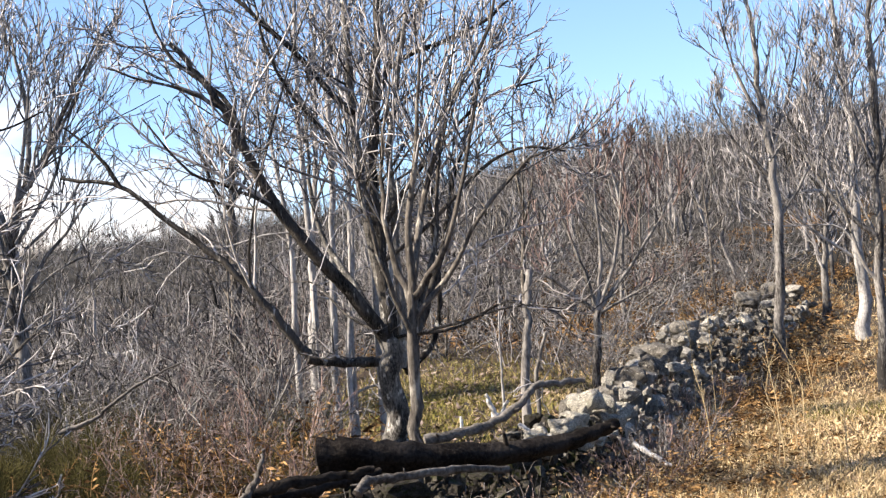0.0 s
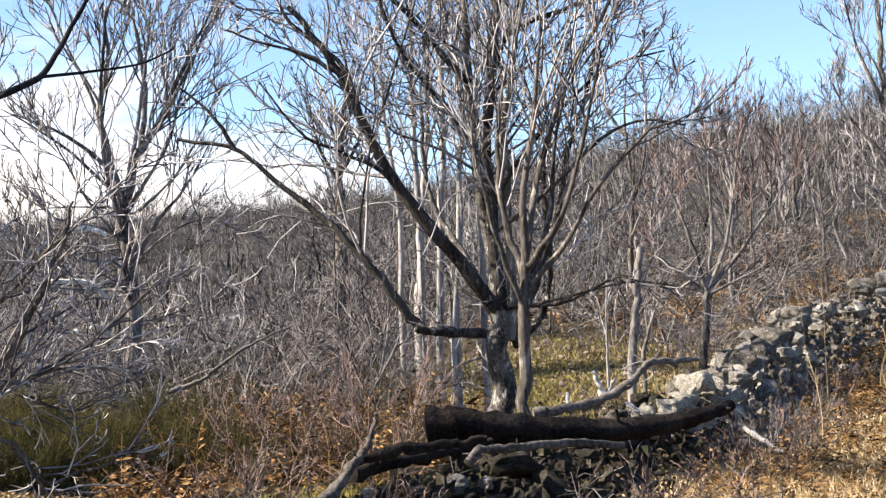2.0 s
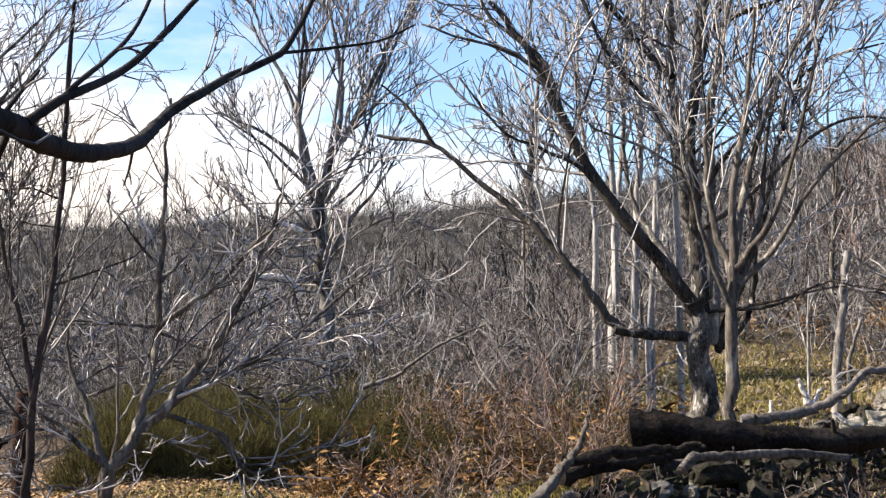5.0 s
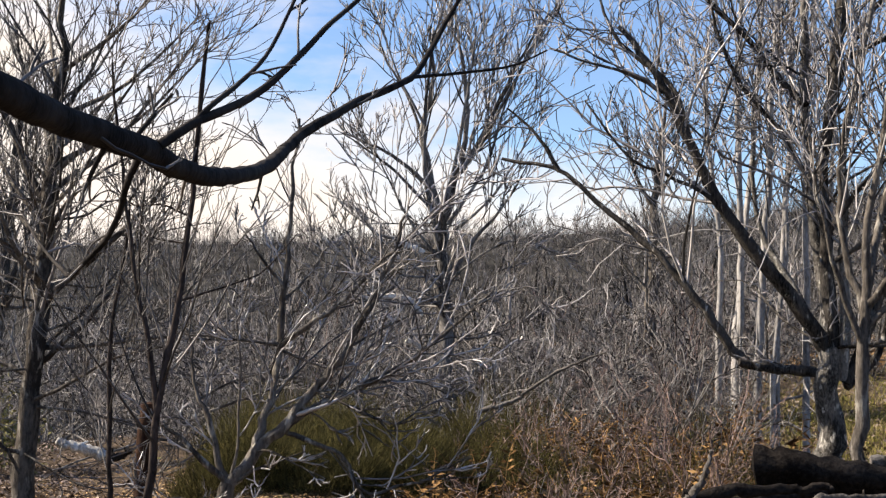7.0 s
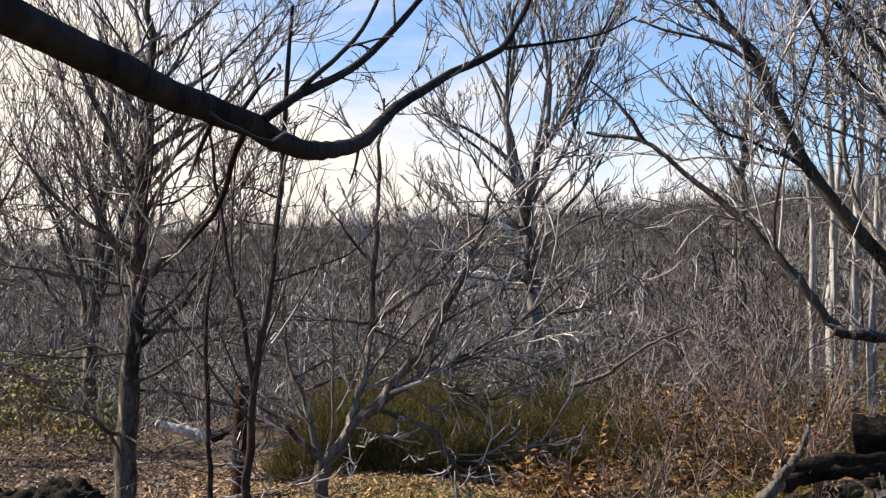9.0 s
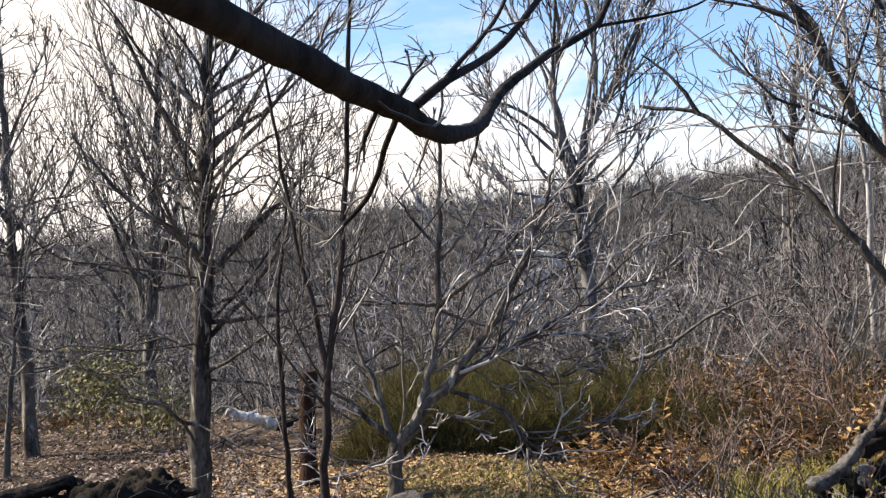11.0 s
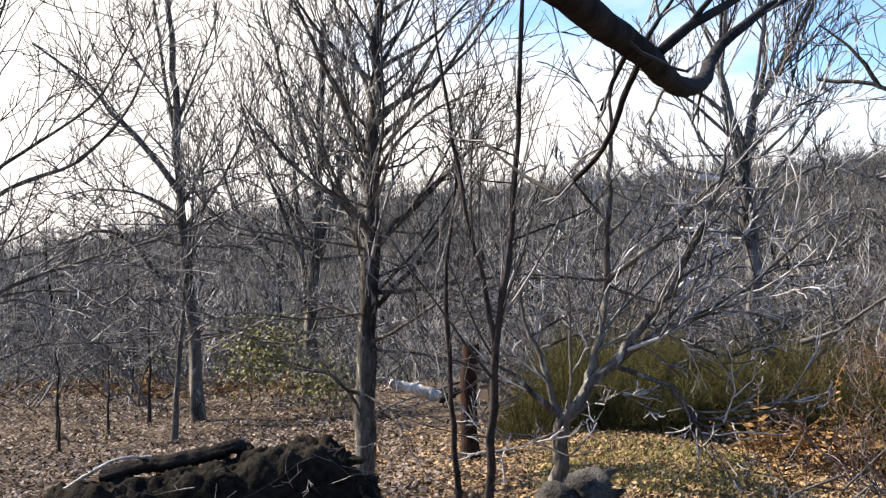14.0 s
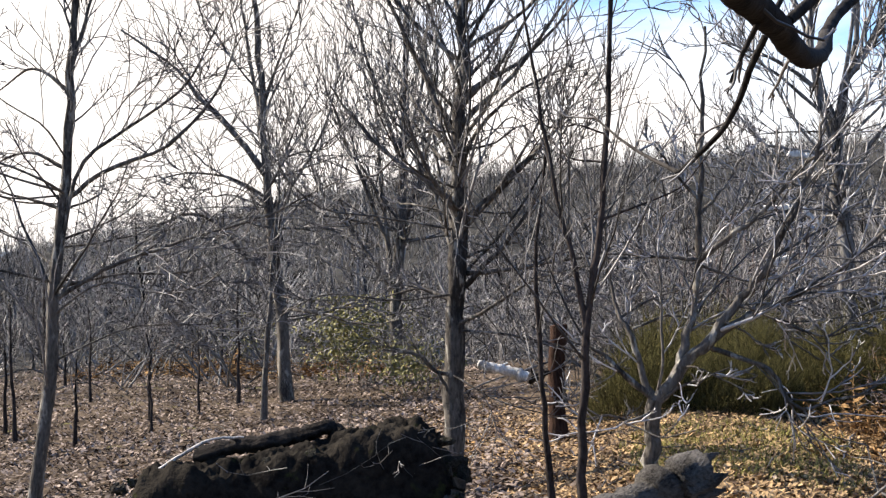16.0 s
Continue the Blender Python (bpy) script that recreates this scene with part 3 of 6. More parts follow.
limb(t_second, [(-7.42, 21.85, 3.99), (-8.03, 21.58, 4.66), (-8.51, 21.38, 5.06), (-9.12, 21.14, 5.45)], 0.0345, 0.0086)
limb(t_second, [(-7.19, 21.95, 3.78), (-6.51, 22.09, 4.9), (-6.18, 22.11, 6.01), (-5.64, 22.19, 7.22)], 0.0345, 0.0086)
limb(t_second, [(-7.55, 21.67, 5.48), (-8.02, 21.43, 6.47), (-8.3, 21.25, 7.27)], 0.0271, 0.0086)
limb(t_second, [(-7.05, 22.01, 3.69), (-6.43, 22.18, 4.3), (-6.05, 22.26, 4.91), (-5.71, 22.31, 5.61)], 0.0271, 0.0074)
limb(t_second, [(-7.37, 21.95, 3.19), (-7.85, 21.72, 3.88), (-8.17, 21.54, 4.57), (-8.5, 21.36, 5.26)], 0.0296, 0.0074)
limb(t_second, [(-7.34, 22.01, 2.69), (-7.86, 21.79, 3.08), (-8.43, 21.58, 3.16), (-8.99, 21.34, 3.55)], 0.0247, 0.0074)
limb(t_second, [(-7.25, 22.03, 2.69), (-6.72, 22.17, 3.19), (-6.15, 22.34, 3.51), (-5.58, 22.56, 3.42)], 0.0247, 0.0074)
limb(t_second, [(-7.26, 22.07, 2.29), (-7.67, 21.91, 2.48), (-8.25, 21.72, 2.27), (-8.63, 21.57, 2.46)], 0.0222, 0.0074)
low_branches(t_second, 14, 1.08, 4.14, 2.71, 0.022)
grow(t_second, counts=(8, 4, 3), caps=(2.2, 1.3, 0.8), tip=0.005, bend=0.15, up=0.22, ang=(20, 48))

t_behind = Tree("bare_tree", "bare grey tree among the thicket", BARK_DARK, TWIG_DARK, 15, size=1.42)
limb(t_behind, [(-4.99, 30.88, 1.75), (-4.95, 30.8, 3.5), (-4.87, 30.73, 5.26), (-4.73, 30.69, 6.89)], 0.1418, 0.0567)
limb(t_behind, [(-4.87, 30.74, 4.99), (-5.35, 30.57, 5.81), (-5.57, 30.42, 7.17)], 0.0567, 0.0142)
limb(t_behind, [(-4.87, 30.73, 5.26), (-4.36, 30.83, 6.07), (-4.15, 30.84, 7.26)], 0.0567, 0.0142)
limb(t_behind, [(-4.8, 30.71, 5.94), (-4.64, 30.66, 7.69), (-4.88, 30.53, 9.05)], 0.0567, 0.0142)
low_branches(t_behind, 10, 0.67, 3.79, 2.84, 0.023)
grow(t_behind, counts=(9, 6, 3), tip=0.005)

t_third = Tree("straight_oak", "straight dark bare tree standing in leaf litter", BARK_DARK, TWIG_DARK, 16, size=0.67)
limb(t_third, [(-5.83, 8.06, -0.3), (-5.78, 8.07, 0.18), (-5.73, 8.07, 0.83), (-5.69, 8.05, 1.44), (-5.65, 8.05, 2.01), (-5.63, 8.04, 2.45), (-5.59, 8.03, 2.95), (-5.56, 8.03, 3.44), (-5.55, 8.01, 4.02)], 0.0907, 0.0227)
limb(t_third, [(-5.65, 8.06, 1.92), (-5.31, 8.07, 2.15), (-4.94, 8.11, 2.47), (-4.72, 8.14, 2.72)], 0.034, 0.0068)
limb(t_third, [(-5.63, 8.04, 2.54), (-5.86, 8.05, 2.92), (-6.1, 7.97, 3.48), (-6.24, 7.88, 3.82)], 0.0283, 0.0079)
limb(t_third, [(-5.6, 8.04, 2.76), (-5.27, 8.06, 3.05), (-4.96, 8.06, 3.43)], 0.0255, 0.0068)
limb(t_third, [(-5.66, 8.05, 2.07), (-5.92, 7.97, 2.28), (-6.24, 7.87, 2.52), (-6.56, 7.75, 2.98)], 0.0283, 0.0057)
limb(t_third, [(-5.67, 8.06, 1.56), (-5.26, 8.13, 1.58), (-4.83, 8.2, 1.64), (-4.27, 8.36, 1.64)], 0.0199, 0.0045)
limb(t_third, [(-5.7, 8.06, 1.35), (-5.99, 8.05, 1.46), (-6.29, 7.97, 1.4)], 0.017, 0.0045)
limb(t_third, [(-5.75, 8.05, 0.83), (-5.78, 7.88, 0.88), (-5.84, 7.77, 1), (-6.02, 7.59, 1.04)], 0.017, 0.0068)
limb(t_third, [(-5.6, 8.03, 2.95), (-5.78, 8.07, 3.3), (-5.94, 8.04, 3.73)], 0.0199, 0.0057)
limb(t_third, [(-5.58, 8.04, 3.16), (-5.37, 8.06, 3.43), (-5.17, 8.07, 3.83)], 0.0199, 0.0057)
limb(t_third, [(-5.64, 8.05, 2.29), (-5.44, 7.99, 2.56), (-5.07, 7.95, 2.81), (-4.58, 8.06, 3)], 0.0199, 0.0045)
limb(t_third, [(-5.71, 8.06, 1.19), (-5.38, 8, 1.31), (-5.01, 8.03, 1.51), (-4.6, 8.11, 1.6)], 0.017, 0.0039)
limb(t_third, [(-5.72, 7.99, 0.69), (-5.74, 7.95, 0.77), (-5.78, 7.89, 0.88), (-5.86, 7.79, 1), (-6, 7.68, 1.04), (-6.06, 7.64, 1.13)], 0.0133, 0.004)
limb(t_third, [(-5.7, 8.01, 0.83), (-5.54, 8.02, 0.75), (-5.33, 8.06, 0.65), (-4.98, 8.17, 0.56), (-4.49, 8.37, 0.52)], 0.008, 0.0027)
def rising_limbs(tr, n, z0, z1, length, r):
    """Straight limbs rising all round the trunk."""
    p, rng = tr.limbs[0][0], tr.rng
    for z in np.linspace(z0, z1, n):
        q = np.array([np.interp(z, p[:, 2], p[:, c]) for c in range(3)])
        a, L = rng.uniform(0, 2 * np.pi), length * rng.uniform(0.7, 1.2)
        d = np.array([np.cos(a), np.sin(a), rng.uniform(0.7, 1.2)]) / 1.4
        limb(tr, [q, q + d * L * 0.5 - (0, 0, 0.04 * L), q + d * L + (0, 0, 0.1 * L)], r * rng.uniform(0.7, 1.2), 0.005, 0.8)


rising_limbs(t_third, 20, 1.4, 3.5, 1.4, 0.019)
low_branches(t_third, 16, 0.95, 2.6, 1.33, 0.011)
grow(t_third, counts=(9, 4, 2), caps=(2.4, 1.3, 0.8), lo=0.3, tip=0.0036, ang=(24, 52), bend=0.17, up=0.16)

t_fourth = Tree("arching_oak", "big bare tree with one low arching limb", BARK_DARK, TWIG_DARK, 17, size=1.02)
limb(t_fourth, [(-15.82, 17.77, -1.46), (-15.93, 17.66, -0.39), (-15.98, 17.55, 1.18), (-16.04, 17.47, 2.44), (-16.07, 17.4, 3.42), (-16.07, 17.35, 4.69), (-16.08, 17.3, 5.66), (-16.12, 17.21, 7.04)], 0.1301, 0.0433)
limb(t_fourth, [(-16.08, 17.4, 3.37), (-16.62, 17.08, 4.21), (-17.11, 16.8, 4.8), (-17.51, 16.55, 5.38), (-18.32, 16.1, 6.07)], 0.0651, 0.0144)
limb(t_fourth, [(-16.03, 17.41, 3.62), (-16.17, 17.28, 4.88), (-16.27, 17.18, 5.86), (-16.36, 17.09, 6.85)], 0.0455, 0.0144)
limb(t_fourth, [(-16.03, 17.51, 1.56), (-16.45, 17.28, 1.87), (-16.77, 17.08, 2.36), (-17.22, 16.83, 2.7), (-17.77, 16.56, 2.57), (-18.37, 16.26, 2.05)], 0.052, 0.0144)
limb(t_fourth, [(-16.04, 17.45, 2.74), (-15.55, 17.69, 3.32), (-15.09, 17.89, 4.19), (-14.79, 18, 5.17)], 0.039, 0.0087)
limb(t_fourth, [(-16.07, 17.42, 2.93), (-16.66, 17.1, 3.33), (-17.41, 16.7, 3.44), (-18.08, 16.36, 3.26)], 0.0325, 0.0087)
limb(t_fourth, [(-16.06, 17.36, 4.59), (-15.73, 17.49, 5.47), (-15.35, 17.65, 6.46)], 0.0325, 0.0087)
limb(t_fourth, [(-15.97, 17.57, 0.97), (-14.61, 17.14, 0.9), (-13.63, 17.08, 0.71), (-12.84, 16.92, 0.8)], 0.0325, 0.0087)
low_branches(t_fourth, 13, 0.71, 3.65, 2.64, 0.02)
grow(t_fourth, counts=(7, 4, 3), caps=(2.8, 1.6, 1.0), tip=0.0058, bend=0.18, up=0.13)

t_side = Tree("slim_tree", "slim dark stem beside the arching tree", BARK_DARK, TWIG_DARK, 18, size=0.98)
limb(t_side, [(-14.45, 15.42, -0.82), (-14.34, 15.42, 0.46), (-14.2, 15.44, 1.57), (-14.08, 15.46, 2.6), (-13.99, 15.47, 3.45)], 0.0491, 0.0147)
low_branches(t_side, 4, 0.74, 2.7, 1.57, 0.012)
grow(t_side, counts=(8, 5, 3), tip=0.004)

t_left = Tree("smooth_oak", "smooth grey bare tree with long level branches", BARK_DARK, TWIG_DARK, 19, size=0.81)
limb(t_left, [(-9.89, 7.49, -0.69), (-9.82, 7.53, -0.3), (-9.69, 7.6, 0.78), (-9.61, 7.65, 1.72), (-9.52, 7.69, 2.5), (-9.47, 7.71, 3.29), (-9.4, 7.75, 4.13)], 0.0683, 0.0314)
limb(t_left, [(-9.54, 7.68, 2.28), (-9.1, 7.79, 2.53), (-8.47, 7.92, 2.71), (-7.99, 8.05, 3.17), (-7.81, 8.07, 3.58)], 0.021, 0.0063)
limb(t_left, [(-9.59, 7.66, 1.81), (-9.36, 7.7, 2.54), (-8.97, 7.87, 2.86), (-8.4, 8.06, 3.22), (-8.07, 8.18, 3.81)], 0.021, 0.0063)
limb(t_left, [(-9.63, 7.63, 1.42), (-9.09, 7.81, 1.7), (-8.44, 8.06, 1.9), (-7.77, 8.32, 2.09), (-7.15, 8.54, 2.35)], 0.021, 0.005)
limb(t_left, [(-9.48, 7.7, 3.24), (-9.86, 7.63, 3.47), (-10.25, 7.57, 3.31)], 0.0184, 0.0063)
limb(t_left, [(-9.51, 7.69, 2.55), (-9.92, 7.6, 2.73), (-10.4, 7.48, 2.6)], 0.0184, 0.0063)
limb(t_left, [(-9.46, 7.72, 3.44), (-9.35, 7.79, 3.83), (-9.26, 7.84, 4.17)], 0.021, 0.0094)
limb(t_left, [(-9.56, 7.67, 2.21), (-9.98, 7.58, 2.33), (-10.44, 7.44, 2.45)], 0.0158, 0.0063)
limb(t_left, [(-9.65, 7.62, 1.28), (-9.03, 7.65, 1.56), (-8.39, 7.81, 1.45), (-7.81, 8.01, 1.67)], 0.0131, 0.0038)
low_branches(t_left, 13, 0.7, 2.8, 1.78, 0.013)
grow(t_left, counts=(8, 4, 2), caps=(2.2, 1.2, 0.8), lo=0.25, bend=0.17, up=0.1, tip=0.004)

t_dense = Tree("ivy_oak", "broad dark tree with many steep limbs", BARK_DARK, TWIG_DARK, 20, size=1.05)
limb(t_dense, [(-16.39, 21.57, -1.02), (-16.34, 21.53, 0.36), (-16.24, 21.51, 1.95), (-16.06, 21.53, 3.68), (-15.93, 21.52, 5.4), (-15.83, 21.5, 7.02)], 0.1619, 0.0442)
limb(t_dense, [(-16.28, 21.52, 1.5), (-16.63, 21.26, 2.87), (-17.08, 20.96, 4.26), (-17.44, 20.7, 5.63)], 0.0589, 0.0147)
limb(t_dense, [(-16.2, 21.53, 2.07), (-15.8, 21.68, 3.44), (-15.44, 21.79, 4.93), (-15.3, 21.81, 6.32)], 0.0515, 0.0147)
limb(t_dense, [(-16.28, 21.54, 1.04), (-16.86, 21.18, 2.08), (-17.62, 20.72, 3.36), (-17.96, 20.47, 4.84)], 0.0515, 0.011)
limb(t_dense, [(-16.05, 21.53, 3.56), (-16.36, 21.31, 4.94), (-16.71, 21.06, 6.32), (-16.87, 20.92, 7.48)], 0.0515, 0.0147)
limb(t_dense, [(-16.04, 21.52, 4.01), (-15.64, 21.68, 5.39), (-15.48, 21.69, 6.78)], 0.0442, 0.0147)
limb(t_dense, [(-16.32, 21.54, 0.58), (-16.45, 21.38, 2.53), (-16.49, 21.28, 4.03), (-16.53, 21.18, 5.75)], 0.0589, 0.0147)
limb(t_dense, [(-16.25, 21.49, 2.41), (-17.04, 21.06, 2.66), (-17.83, 20.63, 2.9), (-18.4, 20.29, 3.71)], 0.0368, 0.0074)
low_branches(t_dense, 12, 0.7, 4.26, 2.73, 0.021)
grow(t_dense, counts=(9, 4, 2), caps=(2.8, 1.5, 0.9), tip=0.0056, up=0.4, bend=0.1)

t_sap = Tree("forked_sapling", "thin dark forked sapling with upright shoots", SAPLING_BARK, TWIG_DARK, 21, size=0.66)
limb(t_sap, [(-3.93, 6.64, 0.18), (-3.91, 6.64, 0.61), (-3.87, 6.64, 1.18), (-3.82, 6.65, 1.56), (-3.77, 6.67, 1.84), (-3.73, 6.68, 2.32), (-3.68, 6.68, 3.01), (-3.65, 6.68, 3.4)], 0.0258, 0.0105)
limb(t_sap, [(-3.87, 6.64, 1.26), (-3.91, 6.6, 1.62), (-3.96, 6.56, 1.88), (-4.01, 6.51, 2.29), (-4.07, 6.46, 2.8), (-4.1, 6.43, 3.14)], 0.0172, 0.0057)
low_branches(t_sap, 4, 0.96, 2.33, 0.79, 0.006)
grow(t_sap, counts=(9, 4, 2), caps=(1.8, 0.9, 0.5), lo=0.25, tip=0.003, bend=0.09)

t_sapb = Tree("sapling", "thin dark sapling beside a forked one", SAPLING_BARK, TWIG_DARK, 22, size=0.66)
limb(t_sapb, [(-4.2, 6.8, 0.18), (-4.22, 6.76, 0.7), (-4.22, 6.74, 1.16), (-4.23, 6.72, 1.62), (-4.18, 6.73, 2.01), (-4.15, 6.74, 2.4)], 0.0191, 0.0057)
grow(t_sapb, counts=(5, 4, 2), caps=(1.4, 0.8, 0.4), lo=0.25, tip=0.0034, bend=0.1)

t_bush = Tree("low_fruit_tree", "small low-forked tree with wide silvery branches", BARK_DARK, TWIG, 23, size=0.66)
limb(t_bush, [(-4.02, 7.73, 0.32), (-4.01, 7.73, 0.54), (-3.99, 7.74, 0.74)], 0.0531, 0.0482)
limb(t_bush, [(-3.99, 7.74, 0.72), (-3.85, 7.83, 0.94), (-3.71, 7.91, 1.08), (-3.6, 7.98, 1.25), (-3.48, 8.05, 1.42), (-3.33, 8.07, 1.61), (-3.2, 8.06, 1.85), (-3.12, 8.11, 2.06), (-3.02, 8.09, 2.26), (-2.98, 8.11, 2.46)], 0.0408, 0.0080)
limb(t_bush, [(-3.98, 7.74, 0.73), (-3.89, 7.83, 0.9), (-3.84, 7.9, 1.11), (-3.83, 7.99, 1.29), (-3.79, 8, 1.55), (-3.77, 8.01, 1.84), (-3.75, 8.01, 2.24), (-3.73, 8.01, 2.59), (-3.7, 8.02, 3.1)], 0.0354, 0.0089)
limb(t_bush, [(-3.7, 7.92, 1.09), (-3.54, 8.01, 1.22), (-3.31, 8.09, 1.33), (-3.08, 8.15, 1.45), (-2.91, 8.18, 1.56), (-2.74, 8.29, 1.72), (-2.58, 8.31, 1.87), (-2.46, 8.39, 2)], 0.0266, 0.0053)
limb(t_bush, [(-3.7, 7.91, 1.08), (-3.64, 7.96, 1.04), (-3.46, 7.99, 0.98), (-3.32, 8.01, 0.91), (-3.26, 8.02, 0.79), (-3.15, 8.05, 0.69), (-2.99, 8.15, 0.74), (-2.83, 8.18, 0.78), (-2.69, 8.27, 0.87), (-2.58, 8.34, 0.92)], 0.0177, 0.0045)
limb(t_bush, [(-3.15, 8.05, 0.69), (-3.09, 8.09, 0.59), (-2.96, 8.14, 0.46)], 0.0080, 0.0027)
limb(t_bush, [(-2.86, 8.16, 0.78), (-2.69, 8.27, 0.79), (-2.52, 8.38, 0.8)], 0.0062, 0.0027)
limb(t_bush, [(-3.54, 8.01, 1.33), (-3.41, 8.02, 1.29), (-3.3, 8.01, 1.24), (-3.12, 8.05, 1.22), (-2.89, 8.2, 1.25)], 0.0115, 0.0035)
limb(t_bush, [(-3.3, 8.01, 1.24), (-3.15, 8.03, 1.18), (-3.01, 8.13, 1.13), (-2.85, 8.15, 1.19), (-2.74, 8.22, 1.24)], 0.0107, 0.0035)
limb(t_bush, [(-3.79, 8, 1.59), (-3.62, 8.04, 1.52), (-3.44, 8.07, 1.47), (-3.3, 8.09, 1.54)], 0.0107, 0.0045)
limb(t_bush, [(-3.79, 8, 1.6), (-3.56, 7.99, 1.76), (-3.35, 8.04, 1.91), (-3.15, 8.09, 2.15), (-2.98, 8.12, 2.29), (-2.86, 8.19, 2.46)], 0.0194, 0.0053)
limb(t_bush, [(-3.99, 7.74, 0.74), (-4.06, 7.73, 0.9), (-4.12, 7.72, 1.12), (-4.21, 7.73, 1.26), (-4.28, 7.76, 1.48), (-4.3, 7.75, 1.74)], 0.0266, 0.0053)
limb(t_bush, [(-3.99, 7.74, 0.74), (-4.15, 7.63, 0.91), (-4.29, 7.61, 1.05), (-4.48, 7.56, 1.12)], 0.0230, 0.0053)
limb(t_bush, [(-4, 7.73, 0.67), (-4.12, 7.65, 0.62), (-4.21, 7.52, 0.66), (-4.3, 7.38, 0.65), (-4.48, 7.26, 0.67)], 0.0115, 0.0035)
limb(t_bush, [(-3.99, 7.73, 0.69), (-4.01, 7.57, 0.65), (-4.07, 7.45, 0.63), (-3.95, 7.45, 0.6), (-3.81, 7.47, 0.55), (-3.61, 7.52, 0.6)], 0.0089, 0.0035)
limb(t_bush, [(-3.99, 7.74, 0.72), (-3.82, 7.77, 0.83), (-3.62, 7.82, 0.91), (-3.53, 7.88, 0.95)], 0.0124, 0.0035)
limb(t_bush, [(-4.12, 7.72, 1.19), (-3.98, 7.88, 1.26), (-3.85, 8.05, 1.33), (-3.7, 8.15, 1.42)], 0.0089, 0.0035)
limb(t_bush, [(-4.21, 7.73, 1.26), (-4.07, 7.91, 1.37), (-3.91, 8.08, 1.44)], 0.0089, 0.0035)
limb(t_bush, [(-3.98, 7.74, 0.76), (-3.91, 7.7, 0.95), (-3.91, 7.7, 1.26), (-3.9, 7.69, 1.48), (-3.93, 7.67, 1.77)], 0.0107, 0.0045)
limb(t_bush, [(-3.6, 7.97, 1.22), (-3.46, 7.99, 1.15), (-3.36, 7.97, 1.08), (-3.22, 8.07, 1.12)], 0.0080, 0.0035)
limb(t_bush, [(-3.79, 8, 1.62), (-3.95, 7.82, 1.64), (-4.13, 7.63, 1.66), (-4.3, 7.51, 1.68)], 0.0124, 0.0035)
limb(t_bush, [(-3.76, 8.01, 1.98), (-3.87, 7.86, 2.18), (-3.96, 7.79, 2.34)], 0.0124, 0.0045)
limb(t_bush, [(-3.76, 8.01, 1.91), (-3.65, 8.16, 2.09), (-3.55, 8.3, 2.35)], 0.0124, 0.0045)
limb(t_bush, [(-3.31, 8.09, 1.33), (-3.18, 8.33, 1.39), (-3.01, 8.6, 1.38), (-2.83, 8.81, 1.27)], 0.0097, 0.0035)
limb(t_bush, [(-3.33, 8.07, 1.61), (-3.2, 8.22, 1.71), (-3.05, 8.4, 1.82), (-2.9, 8.5, 1.95)], 0.0107, 0.0035)
limb(t_bush, [(-3.85, 7.83, 0.94), (-3.7, 7.76, 0.95), (-3.54, 7.8, 0.87), (-3.37, 7.82, 0.8)], 0.0089, 0.0027)
grow(t_bush, counts=(6, 4, 2), first=False, caps=(1.9, 1.0, 0.5), up=0.15, lo=0.25, tip=0.0054, bend=0.2)

t_rt = Tree("field_tree", "slender grey tree on the grassy slope", BARK, TWIG, 24, size=1.39)
limb(t_rt, [(7.94, 30.8, 0.19), (8.01, 30.72, 1.53), (8.15, 30.57, 3.68), (8.09, 30.45, 5.31), (7.92, 30.37, 6.67), (7.86, 30.24, 8.57), (7.81, 30.17, 9.64)], 0.1413, 0.0353)
limb(t_rt, [(8.13, 30.56, 3.82), (8.79, 30.5, 4.71), (9.43, 30.41, 6.02), (9.74, 30.32, 7.34)], 0.0471, 0.0118)
limb(t_rt, [(8.12, 30.49, 4.77), (7.24, 30.43, 5.78), (6.79, 30.36, 6.76)], 0.0471, 0.0118)
limb(t_rt, [(7.95, 30.4, 6.13), (7.38, 30.31, 7.52), (7.07, 30.22, 8.89)], 0.0471, 0.0118)
limb(t_rt, [(8.03, 30.45, 5.45), (8.7, 30.35, 7.02), (9.1, 30.22, 8.74)], 0.0471, 0.0118)
grow(t_rt, counts=(9, 6, 4), tip=0.005, up=0.35, lo=0.45)

t_birch = Tree("pale_beech", "pale trunked tree with a bleached side limb", BARK_PALE, TWIG, 25, size=1.36)
limb(t_birch, [(10.54, 32.39, 0.73), (10.56, 32.31, 1.94), (10.49, 32.21, 3.36), (10.58, 32.1, 5.06), (10.54, 31.99, 6.77), (10.37, 31.87, 8.48), (10.34, 31.77, 9.91)], 0.1634, 0.0436)
limb(t_birch, [(10.54, 32.17, 3.93), (10.21, 32.13, 4.45), (9.73, 32.13, 4.62), (8.95, 32.13, 4.58)], 0.0653, 0.0131)
limb(t_birch, [(10.58, 32.1, 5.06), (9.79, 32.02, 6.25), (9.46, 31.92, 7.7)], 0.0545, 0.0109)
limb(t_birch, [(10.54, 32.04, 5.92), (11.29, 31.95, 7.28), (11.54, 31.85, 8.83)], 0.0545, 0.0109)
limb(t_birch, [(10.52, 32.26, 2.79), (9.44, 32.19, 3.58), (8.37, 32.12, 4.66), (7.71, 32.09, 5.13)], 0.0436, 0.0087)
limb(t_birch, [(10.54, 32.23, 3.08), (10.02, 32.18, 3.68), (8.61, 32.18, 3.79), (7.62, 32.17, 4.07)], 0.0327, 0.0087)
grow(t_birch, counts=(9, 6, 4), tip=0.005, up=0.35)

